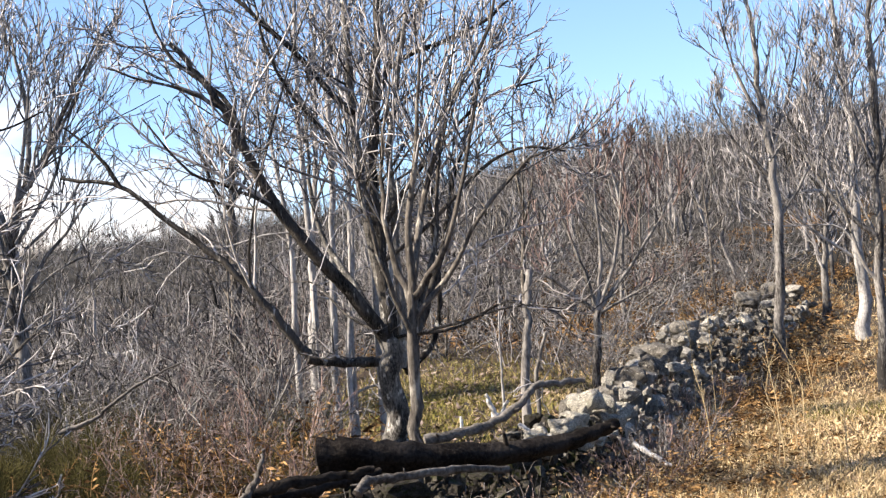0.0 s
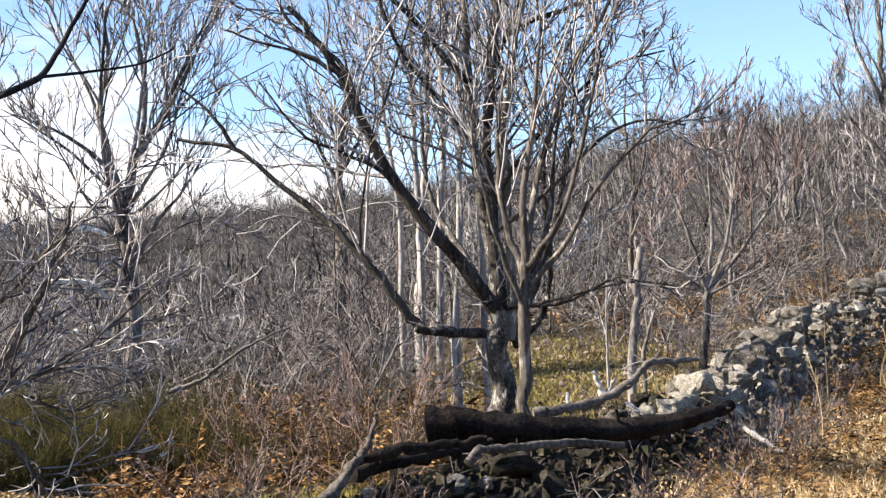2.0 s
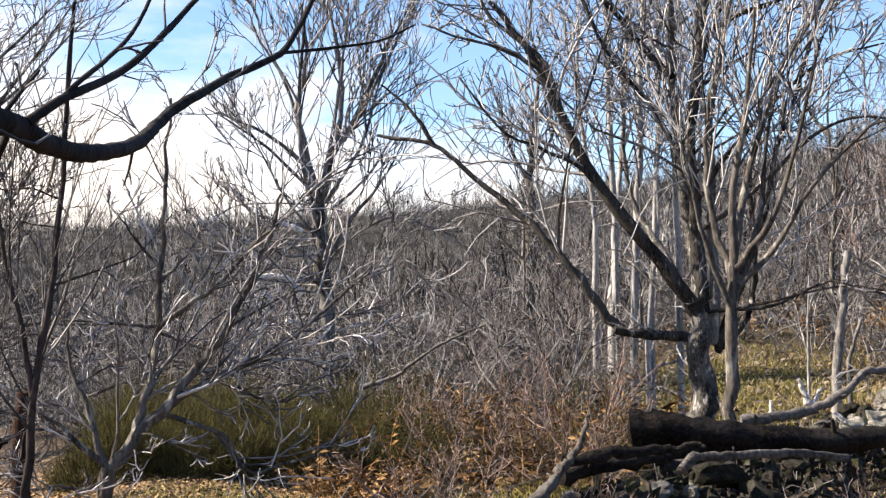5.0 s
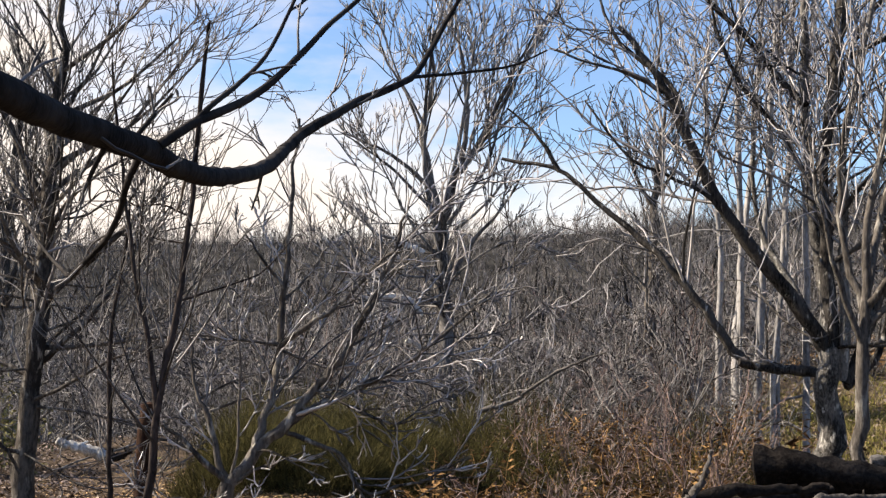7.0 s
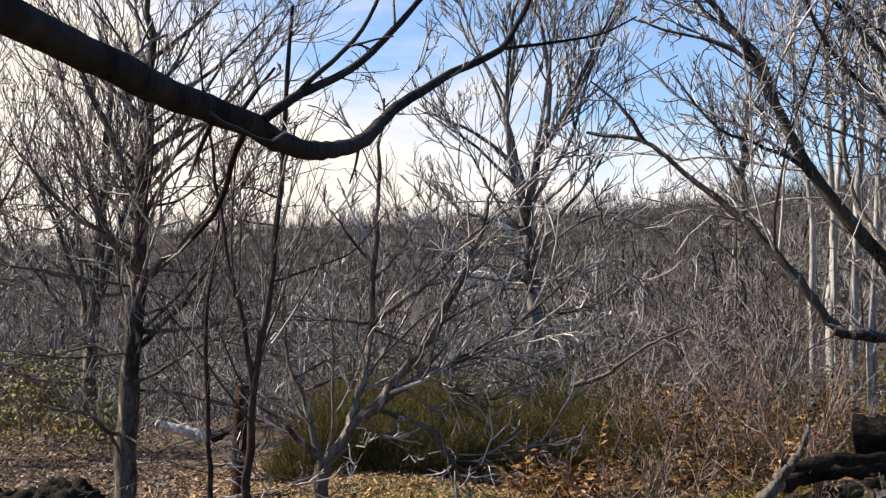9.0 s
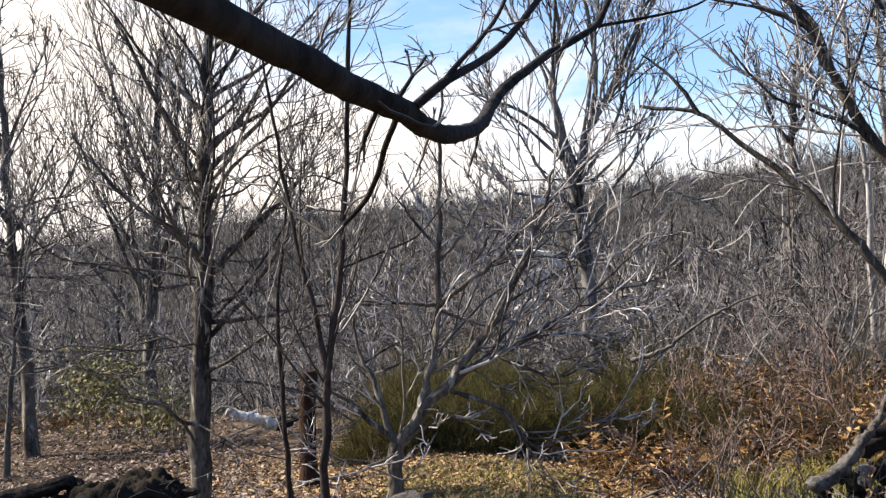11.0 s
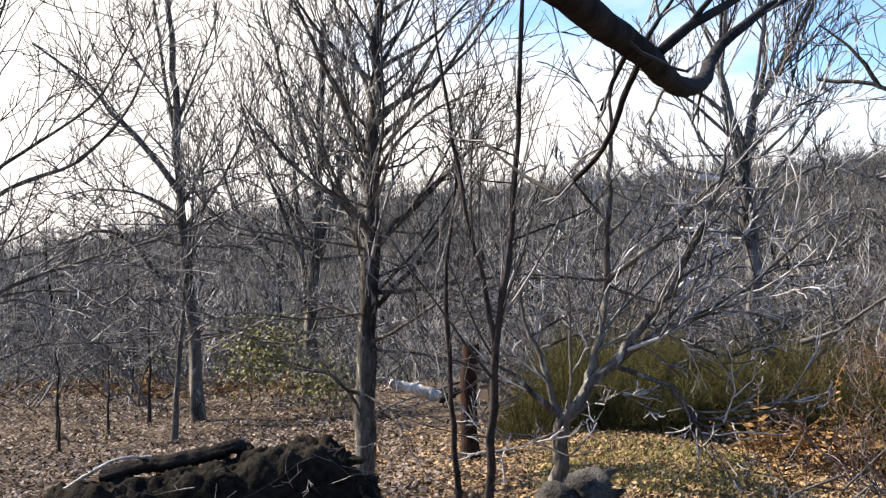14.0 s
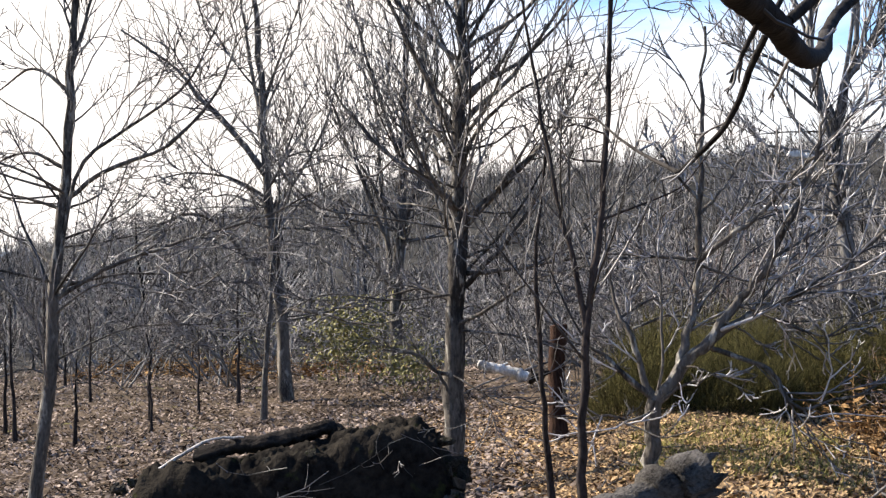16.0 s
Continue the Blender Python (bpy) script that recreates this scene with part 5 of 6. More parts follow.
def fronds(x, y, n, height, spread, rng):
    """Dead bracken: arching stalks, each with two rows of ragged leaflets."""
    chunks, leaves = [], []
    a = rng.uniform(0, 2 * np.pi, n)
    rr = spread * np.sqrt(rng.uniform(0, 1, n))
    b = np.stack([x + rr * np.cos(a), y + rr * np.sin(a), np.zeros(n)], 1)
    b[:, 2] = ground(b[:, 0], b[:, 1])
    d = rng.standard_normal((n, 3)) * 0.5
    d[:, 2] = rng.uniform(0.5, 1.3, n)
    d /= np.linalg.norm(d, axis=1, keepdims=True)
    L = height * rng.uniform(0.5, 1.1, n)
    pts = [b]
    for k in range(11):
        pts.append(pts[-1] + d * (L / 11)[:, None])
        d[:, 2] -= 0.1
        d += rng.standard_normal((n, 3)) * 0.08
        d /= np.linalg.norm(d, axis=1, keepdims=True)
    P = np.stack(pts, 1)
    chunks += tubes(P, np.broadcast_to(np.linspace(0.004, 0.0015, 12) * height / 0.6, (n, 12)), 3)
    V = []
    tan = np.gradient(P, axis=1)
    tan /= np.linalg.norm(tan, axis=2, keepdims=True)
    side = np.cross(tan, [0, 0, 1.0])
    side /= np.linalg.norm(side, axis=2, keepdims=True) + 1e-6
    for k in range(3, 12):
        for s in (-1, 1):
            w = (0.105 * (1 - (k - 3) / 10.0) * height / 0.6) * rng.uniform(0.35, 1.2, n)[:, None]
            q = P[:, k] + rng.standard_normal((n, 3)) * 0.006
            e = q + side[:, k] * s * w + tan[:, k] * w * 0.4 + rng.standard_normal((n, 3)) * w * 0.3 - np.array([0, 0, 0.3]) * w
            mid = (q + e) / 2 + tan[:, k] * w * 0.13 + np.array([0, 0, 0.1]) * w
            mid2 = (q + e) / 2 - tan[:, k] * w * 0.1
            V.append(np.stack([q, mid, e, mid2], 1).reshape(-1, 3))
    V = np.concatenate(V)
    leaves.append((V, np.arange(len(V)).reshape(-1, 4)))
    return chunks, leaves


def bracken(x, y, n, height, spread, seed, label="dead orange bracken fronds on the slope", group="bracken"):
    rng = np.random.default_rng(seed)
    root = thing("bracken_clump", (x, y, float(ground(x, y))), label, "fern", group)
    st, lv = fronds(x, y, n, height, spread, rng)
    tagged(part("stalk_tuft", st, FERN, root), kind="stuff")
    tagged(part("foliage", lv, FERN, root, smooth=False), kind="stuff")
    return root


for k, (x, y, h, s, c) in enumerate(((-4.89, 19.45, 1.27, 0.75, 1800), (-5.5, 18.28, 1.18, 0.79, 1800), (-5.61, 14.8, 0.97, 0.87, 2800), (-5.6, 12.92, 0.76, 0.72, 2800), (-6.75, 16.57, 1.14, 0.95, 2600), (-6.91, 23.45, 1.54, 1.21, 2000),
    (-7.19, 15.04, 0.83, 0.7, 1800), (-2.18, 17.18, 1.12, 0.52, 700), (-3.47, 18.58, 1.05, 0.6, 700), (-3.8, 14.4, 1.15, 0.8, 2400), (-4.4, 15.4, 1.3, 0.8, 2400), (-6.4, 12.6, 0.95, 0.7, 2000), (-4.9, 14.0, 1.0, 0.7, 2000), (-6.9, 14.6, 1.2, 0.9, 2400),
    (-1.9, 13.6, 1.0, 0.3, 500), (-2.6, 14.2, 1.0, 0.35, 500), (-1.25, 13.1, 1.1, 0.28, 450), (-3.0, 13.4, 0.9, 0.3, 500))):
    broom_bush(x, y, h, s, c, 200 + k)

# brambles and bare scrub on the near side of the coppice
for k, (x, y, h, s, m, w) in enumerate(((-1.52, 12.8, 1.38, 0.73, 0, 1.45), (-2.33, 13.71, 1.47, 0.88, 0, 1.47), (-3.72, 16.22, 1.65, 0.9, 0, 1.5), (-3, 14.54, 1.48, 0.89, 0, 1.48), (-4.13, 15.2, 1.31, 0.88, 0, 1.46), (-2.04, 14.99, 1.64, 0.89, 0, 1.49),
    (-2.6, 17.03, 1.65, 1.05, 1, 1.5), (-4.3, 20.11, 1.8, 1.2, 1, 1.5), (-1.95, 18.61, 1.65, 1.05, 1, 1.5), (-5.98, 23.36, 2.22, 1.33, 1, 1.48), (-4.06, 23.73, 2.39, 1.34, 1, 1.49), (-3.39, 12.79, 0.86, 0.72, 0, 1.44),
    (-4.18, 13.65, 0.78, 0.65, 0, 1.3), (1.1, 10.01, 0.63, 0.63, 0, 1.26), (0.2, 7.29, 0.57, 0.52, 0, 1.03), (-0.45, 6.05, 0.55, 0.37, 0, 0.92), (-1.36, 8.32, 0.77, 0.55, 0, 1.09), (2.17, 13.86, 0.67, 0.59, 0, 1.48),
    (-2.58, 10.8, 0.77, 0.64, 0, 1.28), (3.4, 19.96, 0.75, 0.6, 0, 1.5), (4.79, 23.86, 0.81, 0.59, 0, 1.47), (2.87, 26, 1.6, 1.17, 2, 1.46), (1.26, 27.06, 1.74, 1.31, 2, 1.45),
    (-0.96, 28.4, 1.78, 1.19, 1, 1.48), (2.15, 25.57, 1.47, 1.03, 3, 1.47), (3.17, 25.25, 1.32, 0.88, 3, 1.47), (3.97, 27.82, 1.43, 1, 3, 1.43), (5.02, 30.05, 1.41, 1.13, 3, 1.41), (5.86, 25.68, 0.86, 0.58, 3, 1.44), (2.5, 14.91, 0.68, 0.52, 3, 1.5), (2.95, 16.6, 0.75, 0.55, 3, 1.4), (3.5, 18.5, 0.8, 0.6, 0, 1.4), (2.65, 15.7, 0.7, 0.5, 0, 1.4))):
    mat = (TWIG_RED, TWIG_DARK, TWIG, TWIG_DARK)[m]
    scrub("bramble" if m < 2 else "bare_shrub", x, y, h, s, 24, 300 + k, mat, ("tangled reddish brown brambles with few dead leaves", "dark bare thicket of thin stems", "low grey leafless scrub in the grass", "low dark leafless scrub against the stones")[m], brown=(130, 70, 0, 0)[m], k=w)

def wild_shrubs():
    rng = np.random.default_rng(77)
    for k in range(20):
        yaw, r = radians(rng.uniform(6, 29)), rng.uniform(18, 31)
        x, y = -math.sin(yaw) * r, math.cos(yaw) * r
        scrub("bare_shrub", x, y, rng.uniform(1.7, 3.1), 1.2, 26, 340 + k, (TWIG_RED, TWIG_MIX, TWIG_DARK, FAR_TWIG)[k % 4],
              ("tall reddish leafless shrub in the thicket", "tall dark silvery leafless shrub in the thicket", "dark leafless shrub in the thicket", "dull brown leafless shrub in the thicket")[k % 4], k=1.3)


wild_shrubs()


def crooked_shrub(seed, twig, label):
    """A wide low shrub of crooked silvery stems."""
    t = Tree("crooked_shrub", label, BARK, twig, seed, "shrub", "crooked shrubs")
    rng = t.rng
    g = float(ground(0, 0))
    for k in range(7):
        a = rng.uniform(0, 2 * np.pi)
        d, q = np.array([np.cos(a), np.sin(a), rng.uniform(0.5, 1.6)]), np.array([rng.normal() * 0.12, rng.normal() * 0.12, g - 0.05])
        pts = [q]
        for s in range(4):
            pts.append(pts[-1] + d / np.linalg.norm(d) * rng.uniform(0.4, 0.65))
            d = d + rng.standard_normal(3) * 0.3
        limb(t, pts, rng.uniform(0.014, 0.024), 0.006)
    return grow(t, counts=(5, 4, 2), caps=(0.9, 0.5, 0.3), tip=0.004, sides=5, up=0.1, ang=(25, 65), bend=0.15, fine=False)


def crooked_shrubs():
    rng = np.random.default_rng(78)
    kinds = [crooked_shrub(560 + k, (TWIG_MIX, FAR_TWIG, TWIG_DARK, FAR_TWIG)[k], ("wide leafless shrub of crooked silvery stems", "leafless shrub of crooked grey stems", "leafless shrub with dark arching stems", "dark crooked leafless shrub")[k]) for k in range(4)]
    spots = []
    for k in range(900):
        yaw, r = radians(rng.uniform(1, 48)), rng.uniform(16, 44)
        x, y = -math.sin(yaw) * r, math.cos(yaw) * r
        if (yaw > 0.54 and r < 32) or (0.26 < yaw < 0.55 and r < 19) or (yaw < 0.1 and r < 28):
            continue
        if all(math.hypot(x - a, y - b) > 2.1 for a, b in spots):
            spots.append((x, y))
        if len(spots) == 84:
            break
    # some more up the slope behind the wall
    for k in range(300):
        x, y = rng.uniform(-2, 13), rng.uniform(24, 50)
        if x < (y - 13) * 0.42 - 1.5 and y > 28 and all(math.hypot(x - a, y - b) > 2.0 for a, b in spots):
            spots.append((x, y))
        if len(spots) == 112:
            break
    # and along the top of the leafy slope
    for k in range(300):
        yaw, r = radians(rng.uniform(40, 60)), rng.uniform(27, 46)
        x, y = -math.sin(yaw) * r, math.cos(yaw) * r
        if all(math.hypot(x - a, y - b) > 2.0 for a, b in spots):
            spots.append((x, y))
        if len(spots) == 124:
            break
    for k, (x, y) in enumerate(spots):
        m = Matrix.Translation((x, y, float(ground(x, y)) - 0.03)) @ Matrix.Rotation(rng.uniform(0, 6.28), 4, "Z") @ Matrix.Scale(rng.uniform(0.8, 1.35), 4)
        if k < 4:
            kinds[k].matrix_basis = m
        else:
            copy_thing(kinds[k % 4 if k < 112 else 3], m)


crooked_shrubs()

for k, (x, y, n, h, s) in enumerate(((-2.28, 12.87, 70, 1.09, 1.02), (-3.51, 14.23, 70, 1.03, 1.03), (-1.54, 13.84, 60, 1.1, 0.73), (-4.44, 15.33, 60, 0.77, 0.98), (-4.54, 13.76, 36, 0.46, 0.7), (-2.56, 15.85, 60, 1.42, 0.9),
    (-3.75, 17.53, 50, 1.35, 0.9), (-3.22, 15.61, 60, 1.35, 0.9), (-1.61, 16.2, 50, 1.35, 0.9), (2.95, 14.61, 16, 0.52, 0.75), (4.15, 18.47, 20, 0.6, 0.75), (5.29, 21.77, 46, 0.74, 0.89),
    (6.3, 25.12, 46, 0.79, 0.87), (7.79, 28.78, 50, 0.84, 1.12), (7.92, 33.16, 60, 0.96, 1.51), (9.8, 36.36, 60, 0.94, 1.62), (11.67, 38.08, 60, 0.93, 1.73), (8.67, 43.51, 60, 1.06, 1.85),
    (12.32, 44.82, 60, 1.04, 1.95), (4.38, 34.39, 60, 0.97, 1.52), (2.22, 30.74, 46, 0.85, 1.27), (1.85, 12.82, 18, 0.44, 0.59), (3.06, 12.96, 14, 0.44, 0.74), (6.53, 40.64, 60, 1.07, 1.88),
    (-3.14, 9.64, 30, 0.4, 0.56), (-7.88, 10.72, 40, 0.58, 0.27), (-3.57, 12.47, 50, 0.76, 0.69), (-3.9, 12.12, 40, 0.61, 0.61), (4.45, 16.09, 12, 0.45, 0.9),
    (1.55, 9.6, 40, 0.45, 0.6), (2.3, 11.0, 40, 0.5, 0.7), (2.9, 13.2, 40, 0.55, 0.7), (3.5, 15.8, 46, 0.6, 0.8), (4.2, 18.4, 46, 0.65, 0.8), (5.0, 21.4, 46, 0.7, 0.9),
    (6.1, 25.0, 50, 0.75, 1.1), (7.6, 29.0, 50, 0.8, 1.3), (5.4, 15.0, 30, 0.4, 1.0), (6.8, 18.0, 30, 0.4, 1.2), (8.4, 22.4, 40, 0.5, 1.6), (10.2, 28.0, 46, 0.6, 2.0), (3.9, 11.4, 30, 0.36, 0.8), (2.6, 9.2, 26, 0.36, 0.6),
    (-19.5, 21.5, 46, 0.8, 1.4), (-21.5, 22.4, 46, 0.9, 1.6), (-18.2, 23.0, 46, 0.9, 1.5), (-23.5, 20.8, 46, 0.8, 1.6), (-25.0, 23.5, 46, 0.9, 1.8), (-8.6, 10.6, 30, 0.5, 0.5),
    (1.5, 11.4, 36, 0.45, 0.5), (2.0, 12.6, 40, 0.5, 0.55), (2.45, 13.9, 40, 0.5, 0.5), (1.25, 10.2, 30, 0.4, 0.4), (3.2, 17.2, 40, 0.6, 0.6))):
    bracken(x, y, n, h, s, 400 + k)


def slope_bracken():
    """Dead fern over the climbing slope, past counting."""
    rng = np.random.default_rng(88)
    st, lv = [], []
    for k in range(100):
        x, y = rng.uniform(-2, 25), rng.uniform(29, 62)
        if x > 12 and y < 38:
            continue
        a, b = fronds(x, y, 24, 1.05, 2.4, rng)
        st, lv = st + a, lv + b
    tagged(new("slope_bracken", mesh_of("slope_bracken", st + lv, FERN, smooth=False)), "rusty dead bracken over the climbing slope", "fern", kind="stuff")


slope_bracken()


def leafy_shrub(x, y, height, spread, n, seed):
    """A shrub that has kept its yellow green leaves."""
    root = scrub("leafy_shrub", x, y, height, spread, 22, seed, TWIG_DARK, "shrub with thin yellow green leaves under the trees", group="leafy shrubs")
    rng = np.random.default_rng(seed + 1)
    c = np.stack([rng.normal(x, spread * 0.45, n), rng.normal(y, spread * 0.45, n), np.zeros(n)], 1)
    c[:, 2] = ground(c[:, 0], c[:, 1]) + height * np.clip(rng.normal(0.62, 0.25, n), 0.08, 1.1)
    u = rng.standard_normal((n, 3))
    u /= np.linalg.norm(u, axis=1, keepdims=True)
    v = np.cross(u, rng.standard_normal((n, 3)))
    v /= np.linalg.norm(v, axis=1, keepdims=True)
    V = np.stack([c - u * 0.05, c + v * 0.024, c + u * 0.05, c - v * 0.024], 1).reshape(-1, 3)
    tagged(part("foliage", [(V, np.arange(len(V)).reshape(-1, 4))], LEAF_GREEN, root, smooth=False), kind="stuff")


leafy_shrub(-16.41, 19.96, 1.56, 0.94, 1700, 810)
leafy_shrub(-20.29, 26.29, 1.77, 1.11, 900, 812)
leafy_shrub(-13.73, 18.47, 0.9, 0.7, 600, 814)
leafy_shrub(-24.48, 25.15, 1.36, 1.13, 500, 816)


# ---- thicket and woods further off ----
def woods():
    """Bare trees in numbers nobody could count, over the valley and the far hill."""
    rng = np.random.default_rng(7)
    bands = (("far_wood", 46, 120, 420, 6.2, 5, (9, 5, 2), 0.011, 5), ("hill_wood", 115, 400, 2300, 5.4, 4, (8, 3), 0.027, 4))
    for name, r0, r1, n, tall, npt, counts, tip, sd in bands:
        yaw = np.radians(rng.uniform(-28, 64, n))
        r = np.sqrt(rng.uniform(r0 * r0, r1 * r1, n))
        x, y = -np.sin(yaw) * r, np.cos(yaw) * r
        z = ground(x, y)
        H = tall * rng.uniform(0.6, 1.2, n)
        lean = rng.standard_normal((n, 2)) * 0.06
        s = np.linspace(0, 1, 7)
        s = np.linspace(0, 1, 4) if name == "hill_wood" else s
        P = np.stack([x[:, None] + lean[:, :1] * H[:, None] * s, y[:, None] + lean[:, 1:] * H[:, None] * s, z[:, None] - 0.1 + H[:, None] * s], 2)
        P[:, 1:] += rng.standard_normal((n, len(s) - 1, 3)) * 0.09
        R = np.maximum((0.012 if name == "hill_wood" else 0.018) * H[:, None] * (1 - s) ** 0.8, tip)
        chunks = tubes(P, R, 3 if name == "hill_wood" else 5)
        lev = (P, R)
        for q, c in enumerate(counts):
            C, Q = spawn(lev[0], lev[1], c, rng, 0.22 if q == 0 else 0.2, 1, (25, 58), 0.45, 0.18, 0.3, 3 if q == 0 else 2 + (q == 1) * (name == "far_wood"), 0.5, tip, 3.0)
            chunks += tubes(C, Q, 3)
            lev = (C, Q)
        ob = new(name, mesh_of(name, chunks, FAR_TWIG))
        tagged(ob, "grey brown leafless woodland covering the hillside", "woodland", kind="stuff")
    # heath on the far slopes
    n = 7500
    yaw, r = np.radians(rng.uniform(-28, 64, n)), np.sqrt(rng.uniform(85**2, 395**2, n))
    x, y = -np.sin(yaw) * r, np.cos(yaw) * r
    b = np.repeat(np.stack([x, y, ground(x, y) - 0.1], 1), 5, 0)
    d = rng.standard_normal((n * 5, 3)) * 0.45
    d[:, 2] = 1
    H = rng.uniform(0.85, 2.7, n * 5)[:, None]
    P = np.stack([b + d * 0.1, b + d * H], 1)
    R = np.broadcast_to(np.array([0.043, 0.018]), (n * 5, 2))
    tagged(new("heath", mesh_of("heath", tubes(P, R, 3), FAR_TWIG)), "grey brown heath scrub on the far hill", "scrub", kind="stuff")
    # low scrub between the trees
    n = 1500
    yaw, r = np.radians(rng.uniform(-28, 64, n)), 20 * 4.8 ** np.sqrt(rng.uniform(0, 1, n))
    x, y = -np.sin(yaw) * r, np.cos(yaw) * r
    keep = ~((yaw > 0.58) & (r < 44)) & ~((np.abs(yaw) < 0.1) & (r < 27)) & ~((yaw < -0.12) & (r < 42))
    x, y, r = x[keep], y[keep], r[keep]
    n = len(x)
    b = np.stack([x, y, ground(x, y)], 1)
    P0 = []
    for q in range(3):
        d = rng.standard_normal((n, 3)) * 0.4
        d[:, 2] = 1
        H = rng.uniform(1.0, 2.7, n)
        p = [b + rng.standard_normal((n, 3)) * np.array([0.2, 0.2, 0])]
        for k in range(4):
            p.append(p[-1] + d * (H / 4)[:, None])
            d = d + rng.standard_normal((n, 3)) * 0.2
        P0.append(np.stack(p, 1))
    P = np.concatenate(P0)
    R = np.linspace(0.018, 0.0065, 5)[None] * np.ones((len(P), 1))
    C, Q = spawn(P, R, 6, rng, 0.2, 1, (25, 65), 0.5, 0.2, 0.15, 3, 0.7, 0.0055, 1.3)
    ob = new("thicket", mesh_of("thicket", tubes(P, R, 3) + tubes(C, Q, 3), FAR_TWIG))
    tagged(ob, "grey tangled leafless thicket", "thicket", kind="stuff")


woods()


def plain_tree(seed, tall, mat, twig, label):
    t = Tree("wood_tree", label, mat, twig, seed, group="wood trees")
    rng = t.rng
    g = float(ground(0, 0))
    pts = [(rng.normal() * 0.03 * s * tall, rng.normal() * 0.03 * s * tall, g - 0.1 + tall * s) for s in (0, 0.25, 0.5, 0.75, 1.0)]
    limb(t, pts, 0.008 * tall + 0.025, 0.012)
    for k in range(5):
        s = rng.uniform(0.25, 0.75)
        a = rng.uniform(0, 2 * np.pi)
        c, e = np.cos(a), np.sin(a)
        L = tall * (1 - s) * rng.uniform(0.5, 0.85)
        q = np.array(pts[int(s * 4)]) * (1 - s * 4 % 1) + np.array(pts[int(s * 4) + 1]) * (s * 4 % 1)
        limb(t, [q, q + L * np.array([c * 0.3, e * 0.3, 0.3]), q + L * np.array([c * 0.48, e * 0.48, 0.7]), q + L * np.array([c * 0.55, e * 0.55, 1.05])], 0.004 * tall + 0.008, 0.006)
    return grow(t, counts=(4, 3, 2), caps=(2.0, 1.1, 0.6), tip=0.0056, sides=5, up=0.3, fine=False)


def mid_wood():
    rng = np.random.default_rng(5)
    kinds = [plain_tree(500 + k, (6.5, 7.5, 5.5, 8.0)[k], (BARK, BARK_DARK, BARK, BARK_DARK)[k], (TWIG_MIX, FAR_TWIG, TWIG_MIX, FAR_TWIG)[k],
                        ("bare grey woodland tree", "bare dark woodland tree", "pale slim woodland tree", "tall bare woodland tree")[k]) for k in range(4)]
    spots = []
    for k in range(900):
        yaw, r = radians(rng.uniform(-27, 62)), math.sqrt(rng.uniform(25**2, 64**2))
        x, y = -math.sin(yaw) * r, math.cos(yaw) * r
        if (yaw > 0.52 and r < 42) or (yaw < -0.14 and r < 36):
            continue
        if all(math.hypot(x - a, y - b) > 4.0 for a, b in spots):
            spots.append((x, y))
        if len(spots) == 66:
            break
    # a taller stand up the slope behind the wall
    for k in range(400):
        yaw, r = radians(rng.uniform(-24, 3)), rng.uniform(33, 56)
        x, y = -math.sin(yaw) * r, math.cos(yaw) * r
        if (yaw > -0.1 or r > 42) and all(math.hypot(x - a, y - b) > 2.9 for a, b in spots):
            spots.append((x, y))
        if len(spots) == 104:
            break
    # and the edge of the wood beyond the leafy slope
    for k in range(400):
        yaw, r = radians(rng.uniform(41, 63)), rng.uniform(42, 64)
        x, y = -math.sin(yaw) * r, math.cos(yaw) * r
        if all(math.hypot(x - a, y - b) > 2.6 for a, b in spots):
            spots.append((x, y))
        if len(spots) == 132:
            break
    for k, (x, y) in enumerate(spots):
        s = rng.uniform(0.75, 1.15) * (1.12 if x > -2.5 else 0.8)
        m = Matrix.Translation((x, y, float(ground(x, y)) - 0.05)) @ Matrix.Rotation(rng.uniform(0, 6.28), 4, "Z") @ Matrix.Scale(s, 4)
        if k < 4:
            kinds[k].matrix_basis = m
        else:
            copy_thing(kinds[k % 4], m)


mid_wood()


def slope_sapling(seed, tall, label):
    t = Tree("slope_sapling", label, SAPLING_BARK, TWIG_DARK, seed, group="slope saplings", size=0.6)
    g = float(ground(0, 0))
    limb(t, [(0, 0, g - 0.05), (0.03, 0.02, g + tall * 0.4), (0.0, 0.05, g + tall * 0.75), (0.06, 0.03, g + tall)], 0.035, 0.012)
    return grow(t, counts=(7, 3, 2), caps=(1.2, 0.7, 0.4), tip=0.006, sides=7, lo=0.4, up=0.25, fine=False)


def slope_saplings():
    """Thin dark saplings standing about the leafy slope."""
    rng = np.random.default_rng(93)
    kinds = [slope_sapling(590, 2.3, "thin dark bare sapling on the leafy slope"), slope_sapling(591, 1.4, "short dark bare sapling on the leafy slope")]
    for k in range(18):
        yaw, r = radians(rng.uniform(43, 55)), rng.uniform(19, 36)
        x, y = -math.sin(yaw) * r, math.cos(yaw) * r
        m = Matrix.Translation((x, y, float(ground(x, y)) - 0.02)) @ Matrix.Rotation(rng.uniform(0, 6.28), 4, "Z") @ Matrix.Scale(rng.uniform(0.7, 1.2), 4)
        if k < 2:
            kinds[k].matrix_basis = m
        else:
            copy_thing(kinds[k % 2], m)


slope_saplings()


